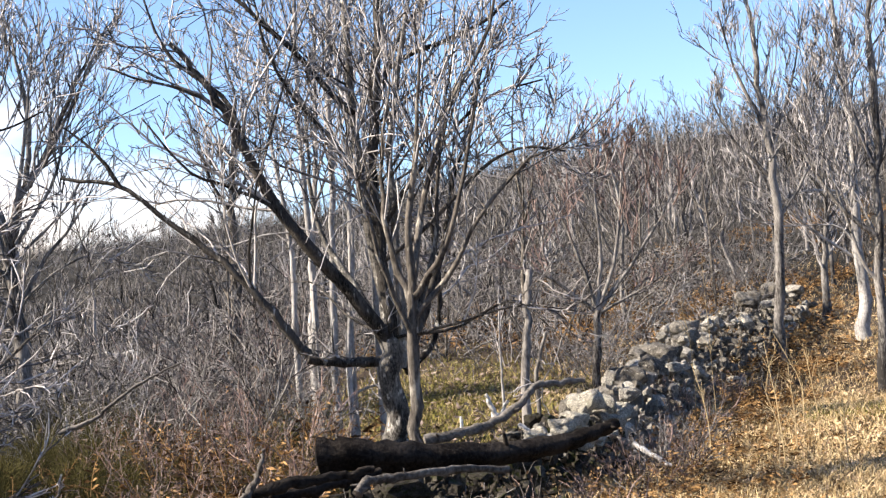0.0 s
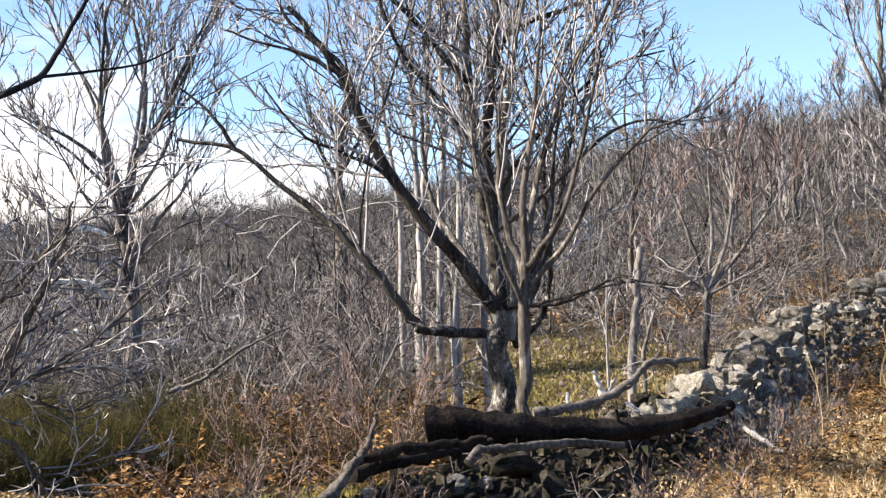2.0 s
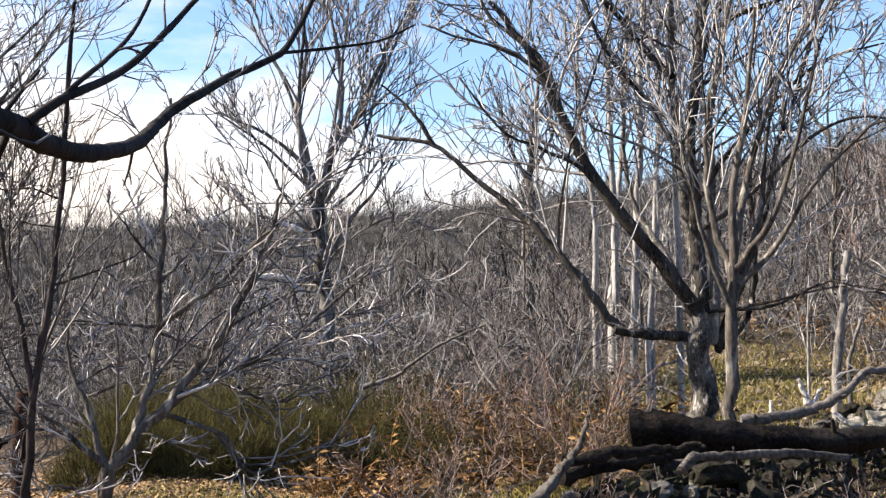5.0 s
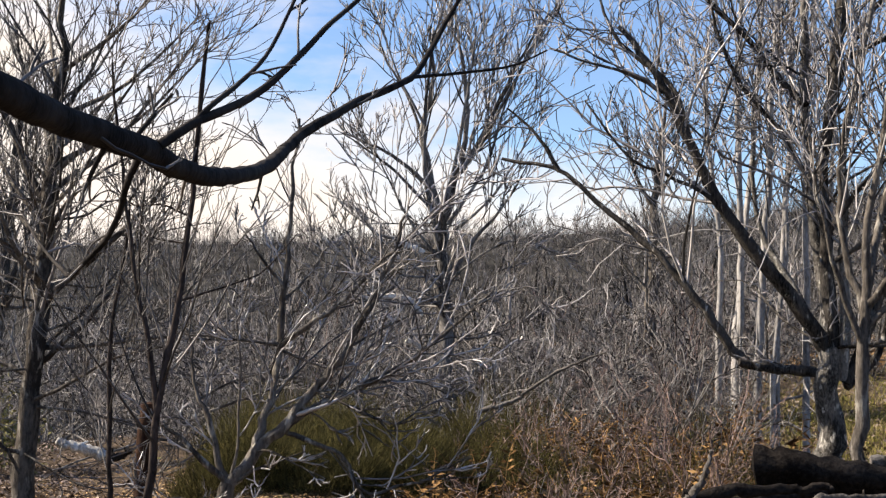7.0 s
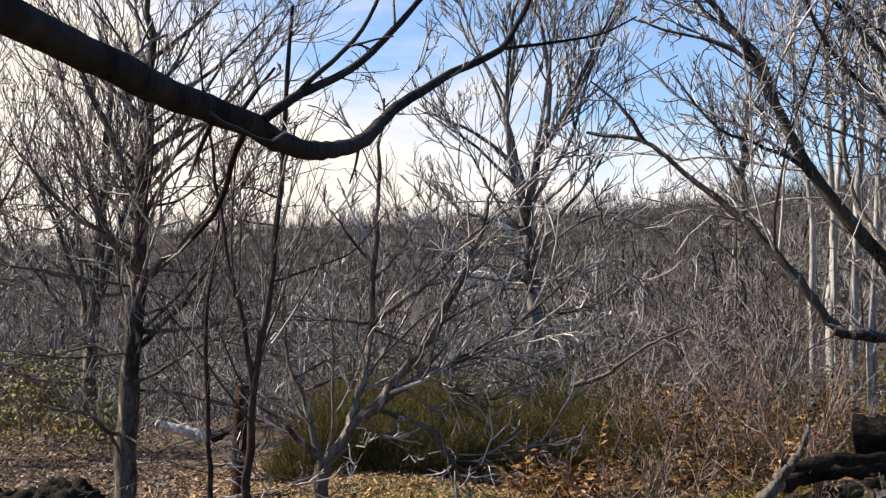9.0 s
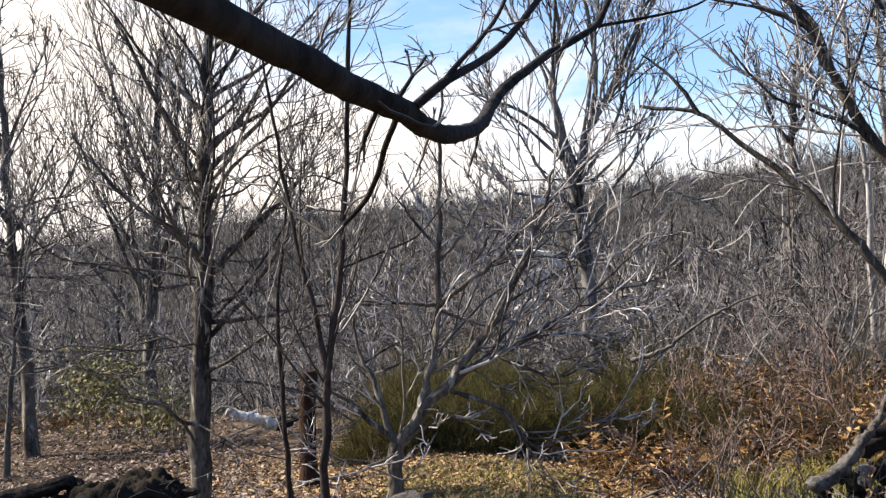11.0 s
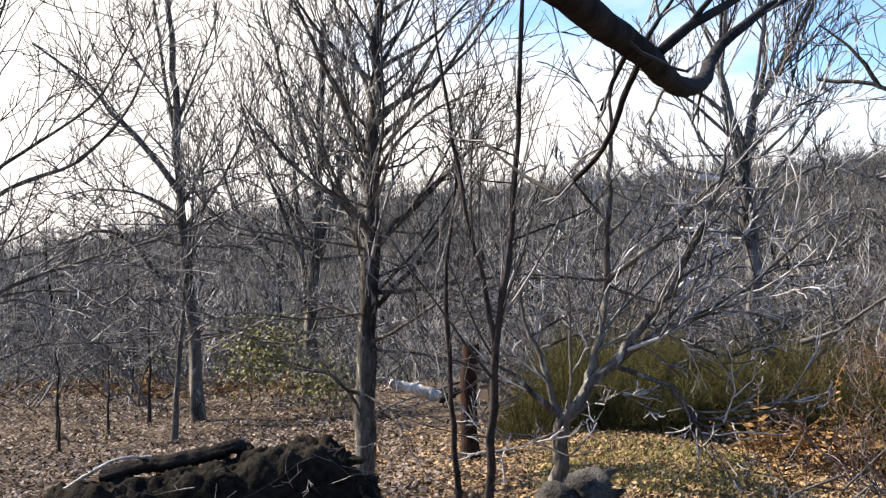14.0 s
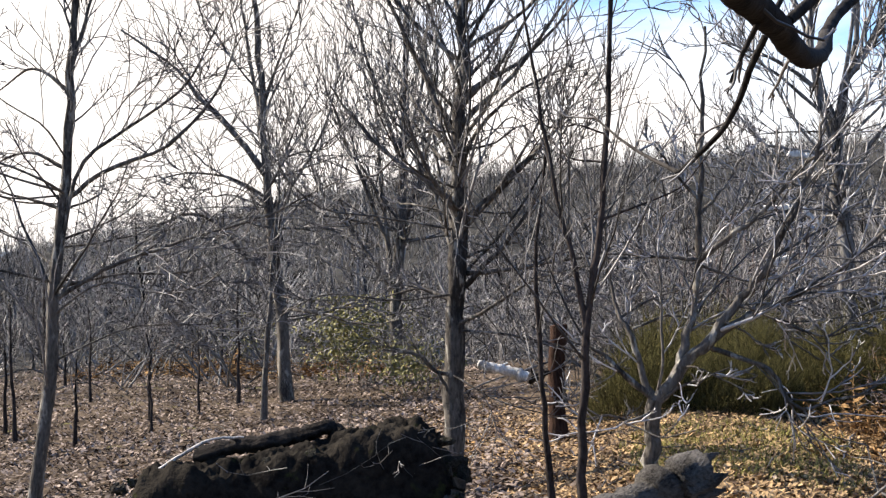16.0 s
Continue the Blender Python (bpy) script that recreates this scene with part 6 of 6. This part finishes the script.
# ---- grass and fallen leaves ----
def scatter(n, rng, yaw0, yaw1, r0, r1):
    """n places over a stretch of bearings and distances, thinning out unevenly towards its rim."""
    yaw = rng.uniform(0, 1, n)
    rim = 0.06 * np.sin(yaw * 17 + r0) + 0.04 * np.sin(yaw * 41 + r1) + rng.normal(0, 0.06, n)
    r = r0 * (r1 / r0) ** np.clip(rng.uniform(0, 1, n) + rim, -0.05, 1.1)
    yaw = np.radians(yaw0 + (yaw1 - yaw0) * (yaw + rng.normal(0, 0.05, n)))
    return -np.sin(yaw) * r, np.cos(yaw) * r


def leaves(name, label, mat, x, y, rng, size=0.05, lift=0.02):
    n = len(x)
    z = ground(x, y) + rng.uniform(0.004, lift, n)
    a = rng.uniform(0, 2 * np.pi, n)
    L = size * rng.uniform(0.5, 1.3, n)
    u = np.stack([np.cos(a), np.sin(a), rng.normal(0, 0.35, n)], 1) * L[:, None]
    v = np.stack([-np.sin(a), np.cos(a), rng.normal(0, 0.35, n)], 1) * (L * 0.42)[:, None]
    c = np.stack([x, y, z], 1)
    lift3 = np.array([0, 0, 0.35]) * L[:, None]
    V = np.stack([c - u, c + v + lift3 * 0.5, c + u + lift3, c - v + lift3 * 0.5], 1).reshape(-1, 3)
    ob = new(name, mesh_of(name, [(V, np.arange(len(V)).reshape(-1, 4))], mat, smooth=False))
    tagged(ob, label, "leaves", kind="stuff")


def blades(name, label, mat, x, y, rng, height, width=0.004):
    n = len(x)
    b = np.stack([x, y, ground(x, y) - 0.01], 1)
    a = rng.uniform(0, 2 * np.pi, n)
    H = height * rng.uniform(0.4, 1.2, n)
    side = np.stack([np.cos(a), np.sin(a), 0 * a], 1) * width
    lean = rng.standard_normal((n, 3)) * 0.35
    lean[:, 2] = 1
    m = b + lean * (H * 0.55)[:, None]
    lean2 = lean * np.array([2.2, 2.2, 0.75])
    t = m + lean2 * (H * 0.45)[:, None]
    V = np.stack([b - side, b + side, m + side * 0.7, t, m - side * 0.7], 1).reshape(-1, 3)
    i = np.arange(n)[:, None] * 5
    ob = new(name, mesh_of(name, [(V, i + np.array([0, 1, 2, 4])), (V, i + np.array([4, 2, 3]))], mat, smooth=False))
    tagged(ob, label, "grass", kind="stuff")


def floor_cover():
    rng = np.random.default_rng(9)
    x, y = scatter(125000, rng, 33.5, 66, 5.0, 42)
    leaves("leaf_litter", "pale brown dry leaves covering the wood floor", LEAF, x, y, rng, 0.042, 0.04)
    x, y = scatter(100000, rng, 15, 37, 4.8, 19)
    leaves("golden_leaves", "golden brown fallen leaves in sunlight", LEAF_GOLD, x, y, rng, 0.027)
    x, y = scatter(60000, rng, -32, -5.5, 9.5, 46)
    leaves("field_leaves", "brown fallen leaves on the grassy slope", LEAF_FIELD, x, y, rng, 0.05, 0.07)
    x, y = scatter(78000, rng, -32, -6, 9.5, 46)
    blades("dry_grass", "short straw coloured grass on the slope", STRAW, x, y, rng, 0.21, 0.006)
    x, y = scatter(26000, rng, -180, 180, 0.6, 9)
    leaves("path_leaves", "thin brown leaves round the path", LEAF, x, y, rng, 0.032)
    x, y = scatter(9000, rng, -180, 180, 0.6, 9)
    blades("path_grass", "thin dry grass round the path", STRAW, x, y, rng, 0.1)
    x, y = scatter(3600, rng, -20, -15.5, 19, 22)
    blades("green_grass", "patch of fresh green grass", GRASS, x, y, rng, 0.15, 0.006)
    x, y = rng.normal(-0.6, 2.2, 15000), rng.normal(22.5, 3.0, 15000)
    blades("meadow_grass", "yellow green grass beyond the wall", GRASS, x, y, rng, 0.17, 0.007)
    x, y = rng.normal(-0.3, 2.4, 4500), rng.normal(22.5, 3.2, 4500)
    blades("meadow_straw", "straw coloured grass beyond the wall", STRAW, x, y, rng, 0.2, 0.006)
    x, y = rng.normal(-0.3, 2.4, 3500), rng.normal(22.0, 3.2, 3500)
    leaves("meadow_leaves", "brown leaves in the grass beyond the wall", LEAF, x, y, rng, 0.06, 0.12)
    x, y = scatter(3600, rng, 3, 13, 10.5, 16)
    blades("bramble_grass", "yellow olive grass among the brambles", GRASS, x, y, rng, 0.4, 0.005)
    x, y = scatter(5200, rng, 19, 28, 8.4, 12.5)
    blades("glade_grass", "yellow green grass among fallen leaves", GRASS, x, y, rng, 0.09, 0.004)


floor_cover()


def dead_stalk(x, y, h, seed):
    rng = np.random.default_rng(seed)
    z = float(ground(x, y))
    p = smooth_path([(x, y, z - 0.02), (x + rng.normal() * 0.04, y, z + h * 0.5), (x + rng.normal() * 0.1, y + rng.normal() * 0.1, z + h)], 8, 0.006, rng)
    root = thing("dead_stalk", (x, y, z), "thin pale dead stalk standing in the grass", "plant", "dead stalks")
    R = np.linspace(0.0075, 0.0033, 8)
    C, Q = spawn(p[None], R[None], 5, rng, 0.4, 1, (20, 45), 0.25, 0.15, 0.2, 4, 0.6, 0.003, 0.45)
    part("stalk", tubes(p[None], R[None], 5), STRAW, root)
    tagged(part("side_shoot", tubes(C, Q, 3), STRAW, root), kind="stuff")


for k, (x, y, h) in enumerate(((3.95, 19.06, 2.55), (3.7, 19.36, 1.95), (3.85, 14.89, 1.5), (4.07, 15.19, 1.2), (4.6, 16.09, 1.35), (3.62, 14.3, 1.05),
    (4.3, 14, 1.2), (4.9, 17.86, 1.35), (5.3, 21.51, 1.19), (3.25, 16.09, 1.2), (5.79, 19.9, 1.05))):
    dead_stalk(x, y, h, 700 + k)


# ---- the dry stone wall and the heap, stone by stone ----
def stone_meshes(mat, n=7, fine=2):
    out = []
    for k in range(n):
        bm = bmesh.new()
        bmesh.ops.create_icosphere(bm, subdivisions=fine, radius=0.5)
        rng = np.random.default_rng(900 + k)
        off = Vector(rng.uniform(-50, 50, 3))
        for v in bm.verts:
            c = v.co.copy()
            # squared off, then knocked about
            q = Vector([math.copysign(abs(e * 2) ** 0.72, e) * 0.5 for e in c])
            v.co = q * (1 + 0.62 * noise.noise(c * 1.9 + off)) + noise.noise_vector(c * 3.4 + off) * 0.1 + noise.noise_vector(c * 9 + off) * 0.035
        me = bpy.data.meshes.new("stone")
        bm.to_mesh(me)
        bm.free()
        me.materials.append(mat)
        me.polygons.foreach_set("use_smooth", [True] * len(me.polygons))
        me.set_sharp_from_angle(angle=radians(26))
        out.append(me)
    return out


def heap(root, meshes, path, width, tops, size, count, seed, shady=0.0, others=None, dark=None):
    """Stones laid in rough courses along a path from the ground to the given tops."""
    rng = np.random.default_rng(seed)
    p = smooth_path(path, 60)
    tz = np.interp(np.linspace(0, 1, 60), np.linspace(0, 1, len(tops)), tops)
    for k in range(count):
        i = int(rng.uniform(0, 59))
        d = p[min(i + 1, 59)] - p[max(i - 1, 0)]
        d /= np.linalg.norm(d)
        side = np.array([-d[1], d[0], 0])
        s = size * rng.choice((0.5, 0.75, 1.0, 1.5)) * rng.uniform(0.85, 1.15)
        f = k / count
        h = tz[i]
        w = width * (1 - 0.45 * f) * (1 if rng.random() < 0.5 else -1) * rng.uniform(0.35, 1.0)
        c = p[i] + side * w + d * rng.uniform(-0.1, 0.1)
        g = float(ground(c[0], c[1]))
        c[2] = g + max((h - g) * f - s * 0.28, 0.02)
        # darker stones over the first stretch carry the shade under the logs
        kind = dark if i / 59 < shady and rng.random() < 0.7 else others if others and rng.random() < (0.2 if i < 27 else 0.45) else meshes
        s *= 0.6 if i / 59 < shady else 1.0
        ob = new("stone", kind[int(rng.integers(len(kind)))])
        ob.parent = root
        ob.matrix_parent_inverse = root.matrix_basis.inverted()
        ob.matrix_basis = Matrix.Translation(c) @ Euler((rng.normal() * 0.25, rng.normal() * 0.25, math.atan2(d[1], d[0]) + rng.normal() * 0.5)).to_matrix().to_4x4() @ Matrix.Diagonal((s * rng.uniform(0.8, 1.6), s * rng.uniform(0.7, 1.15), s * rng.uniform(0.5, 0.95), 1))


wall = tagged(thing("dry_stone_wall", (1.5, 6.8, float(ground(1.5, 6.8))), "tumbled grey dry stone wall with pale lichen", "wall"), kind="structure")
WALL_LINE = [(-1.02, 8.55, 0), (-0.29, 10.8, 0), (0.68, 13.86, 0), (1.69, 15.96, 0), (2.65, 18.65, 0), (3.62, 21.63, 0), (4.55, 24.86, 0), (6.29, 29.24, 0), (8.44, 33.81, 0), (10.64, 38.29, 0)]
WALL_TOPS = [0.66, 0.64, 0.58, 0.8, 1.02, 1.24, 1.56, 1.83, 2.1, 2.51]
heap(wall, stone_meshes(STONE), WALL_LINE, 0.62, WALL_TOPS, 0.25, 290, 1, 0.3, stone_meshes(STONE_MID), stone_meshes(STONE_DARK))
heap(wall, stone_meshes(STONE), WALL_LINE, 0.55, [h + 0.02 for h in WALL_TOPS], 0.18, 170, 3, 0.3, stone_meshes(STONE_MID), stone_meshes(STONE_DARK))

# the pale boulders that cap the wall
def cap_stones():
    rng = np.random.default_rng(31)
    kinds, dark = stone_meshes(STONE_PALE, 5, 3), stone_meshes(STONE_MID, 3, 3)
    for k, (x, y, z, s) in enumerate(((1.69, 15.5, 0.8, 0.4), (1.27, 14.46, 0.6, 0.32), (2.2, 16.71, 0.53, 0.42), (2.65, 18.16, 0.94, 0.51), (3.65, 21.11, 1.15, 0.54), (1.79, 15.22, 0.39, 0.36),
    (0.96, 13.75, 0.56, 0.29), (4.61, 24.38, 1.5, 0.59), (3.13, 19.64, 1.01, 0.45), (7.43, 31.51, 2.08, 0.69), (8.9, 34.45, 2.29, 0.68), (1.5, 14.9, 0.62, 0.3), (1.95, 16.1, 0.7, 0.34), (1.05, 14.0, 0.45, 0.3), (2.45, 17.4, 0.78, 0.36), (1.6, 14.6, 0.4, 0.28), (2.05, 15.6, 0.5, 0.3), (0.85, 13.5, 0.5, 0.24))):
        ob = new("stone", dark[k % 3] if y > 18 else kinds[k % 5])
        ob.parent = wall
        ob.matrix_parent_inverse = wall.matrix_basis.inverted()
        ob.matrix_basis = Matrix.Translation((x, y, z - s * 0.12)) @ Euler((rng.normal() * 0.2, rng.normal() * 0.2, rng.uniform(0, 6))).to_matrix().to_4x4() @ Matrix.Diagonal((s * rng.uniform(0.75, 1.1), s * 0.75, s * rng.uniform(0.45, 0.65), 1))


cap_stones()


def earth_bank(line, half, tops):
    """A ragged bank of leaf mould over old stones, its shaded face put into the black colour."""
    rng = np.random.default_rng(55)
    n, m = 110, 46
    p = smooth_path(line, n)
    tz = np.interp(np.linspace(0, 1, n), np.linspace(0, 1, len(tops)), tops)
    d = np.gradient(p, axis=0)
    d /= np.linalg.norm(d, axis=1, keepdims=True)
    s = np.linspace(-1, 1, m)
    x, y = p[:, :1] - d[:, 1:2] * s * half, p[:, 1:2] + d[:, :1] * s * half
    g = ground(x, y)
    lump = np.array([[noise.fractal(Vector((a * 7.5, b * 7.5, 0.3)), 0.9, 2.1, 5) for a, b in zip(ra, rb)] for ra, rb in zip(x, y)])
    crest = np.where(s < 0, np.clip(1 - (np.abs(s) * 1.5) ** 5, 0, 1), np.clip(1 - np.abs(s) ** 3, 0, 1)) * np.clip(np.minimum(np.arange(n), n - 1 - np.arange(n)) / 12.0, 0, 1)[:, None] ** 0.7
    z = g - 0.03 + (tz[:, None] - g + 0.08 * lump) * crest + 0.006 * rng.standard_normal((n, m)) * crest
    V = np.stack([x, y, z], -1).reshape(-1, 3)
    i, j = np.meshgrid(np.arange(n - 1), np.arange(m - 1), indexing="ij")
    F = np.stack([i * m + j, (i + 1) * m + j, (i + 1) * m + j + 1, i * m + j + 1], -1).reshape(-1, 4)
    ob = new("earth_bank", mesh_of("earth_bank", [(V, F)], SHADED_HUMUS))
    return tagged(ob, "ragged bank of leaf mould and old stones, coloured black for shade", "bank", kind="structure")


BANK = [(-6.85, 5.75, 0), (-6.49, 5.98, 0), (-6.11, 6.28, 0), (-5.8, 6.48, 0), (-5.52, 6.73, 0), (-5.28, 6.99, 0), (-5.05, 7.16, 0)]
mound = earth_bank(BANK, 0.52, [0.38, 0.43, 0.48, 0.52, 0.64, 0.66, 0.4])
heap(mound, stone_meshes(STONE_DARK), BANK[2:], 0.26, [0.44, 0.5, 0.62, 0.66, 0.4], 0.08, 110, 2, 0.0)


def sticks(name, label, mat, boxed, n, length, r, seed, rise=0.3, lift=0.0):
    """Loose dead sticks lying anyhow over the ground, too many to count."""
    rng = np.random.default_rng(seed)
    x, y = scatter(n, rng, *boxed)
    a = rng.uniform(0, 2 * np.pi, n)
    L = length * rng.uniform(0.4, 1.3, n)
    high = rng.uniform(0, lift + 1e-6, n)
    P = []
    for s in (-0.5, -0.15, 0.2, 0.5):
        px, py = x + np.cos(a) * L * s + rng.normal(0, 0.03, n), y + np.sin(a) * L * s + rng.normal(0, 0.03, n)
        P.append(np.stack([px, py, ground(px, py) + high + rng.uniform(0.01, 0.04, n) + np.clip(s + 0.2, 0, 1) * L * rng.uniform(0, rise, n)], 1))
    P = np.stack(P, 1)
    R = np.linspace(r, r * 0.45, 4)[None] * rng.uniform(0.5, 1.3, (n, 1))
    C, Q = spawn(P, R, 3, rng, 0.3, 1, (20, 60), 0.4, 0.2, 0.0, 3, 0.6, 0.002, 0.3)
    tagged(new(name, mesh_of(name, tubes(P, R, 5) + tubes(C, Q, 3), mat)), label, "dead wood", kind="stuff")


def rubble(name, label, mat, line, half, tops, n, seed, size=0.03):
    """Small stones filling the gaps, too many and too small to pick apart."""
    rng = np.random.default_rng(seed)
    p = smooth_path(line, 80)
    tz = np.interp(np.linspace(0, 1, 80), np.linspace(0, 1, len(tops)), tops)
    i = rng.integers(0, 79, n)
    d = p[i + 1] - p[i]
    d /= np.linalg.norm(d, axis=1, keepdims=True)
    w = rng.normal(0, half, n)
    x, y = p[i, 0] - d[:, 1] * w, p[i, 1] + d[:, 0] * w
    g = ground(x, y)
    z = g + np.clip((tz[i] - g) * rng.uniform(0, 0.95, n) * np.exp(-((w / half) ** 2) * 0.35), 0.01, None)
    base = np.array([(a, b, c) for a in (-1, 1) for b in (-1, 1) for c in (-1, 1)], float)
    V = base[None] * size * rng.uniform(0.5, 1.5, (n, 1, 3)) * (1 + 0.35 * rng.standard_normal((n, 8, 1)))
    t = rng.uniform(0, 6.28, n)
    c, s = np.cos(t)[:, None], np.sin(t)[:, None]
    V = np.stack([V[..., 0] * c - V[..., 1] * s, V[..., 0] * s + V[..., 1] * c, V[..., 2] + 0.4 * V[..., 0]], -1) + np.stack([x, y, z], 1)[:, None]
    quads = np.array([(0, 1, 3, 2), (4, 6, 7, 5), (0, 4, 5, 1), (2, 3, 7, 6), (0, 2, 6, 4), (1, 5, 7, 3)])
    F = (np.arange(n)[:, None, None] * 8 + quads[None]).reshape(-1, 4)
    tagged(new(name, mesh_of(name, [(V.reshape(-1, 3), F)], mat, smooth=False)), label, "rubble", kind="stuff")


rubble("wall_rubble", "small grey rubble between the wall stones", STONE_MID, WALL_LINE[3:6], 0.42, WALL_TOPS[3:6], 700, 21, 0.043)
rubble("wall_rubble", "dark rubble in the far wall", STONE_MID, WALL_LINE[5:], 0.34, WALL_TOPS[5:], 800, 24, 0.045)
# rubble in the darkened stone too, shade under the logs as colour
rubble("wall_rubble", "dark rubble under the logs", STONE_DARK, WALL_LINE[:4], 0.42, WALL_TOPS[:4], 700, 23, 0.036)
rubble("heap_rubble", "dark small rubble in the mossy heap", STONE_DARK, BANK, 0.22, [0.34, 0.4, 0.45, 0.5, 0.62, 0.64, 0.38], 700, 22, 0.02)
sticks("floor_sticks", "thin dead sticks scattered over the leaf litter", LOG_GREY, (22, 46, 5.5, 24), 170, 0.5, 0.007, 61)
sticks("brush_sticks", "dead brush lying on the black bank", TWIG_DARK, (35.5, 45, 7.9, 9.4), 34, 0.4, 0.004, 62, 0.5, 0.62)
sticks("field_sticks", "grey dead sticks in the grass beside the wall", LOG_GREY, (-30, -12, 11.5, 20), 24, 0.65, 0.009, 63, 0.1)
sticks("bramble_sticks", "grey dead sticks among the brambles", LOG_GREY, (-3, 20, 6.5, 19), 60, 1.0, 0.011, 64, 1.0)
sticks("wall_brush", "dark dead twigs over the foot of the wall", TWIG_DARK, (-9, 6.5, 6.8, 15.5), 130, 0.75, 0.007, 65, 1.0)
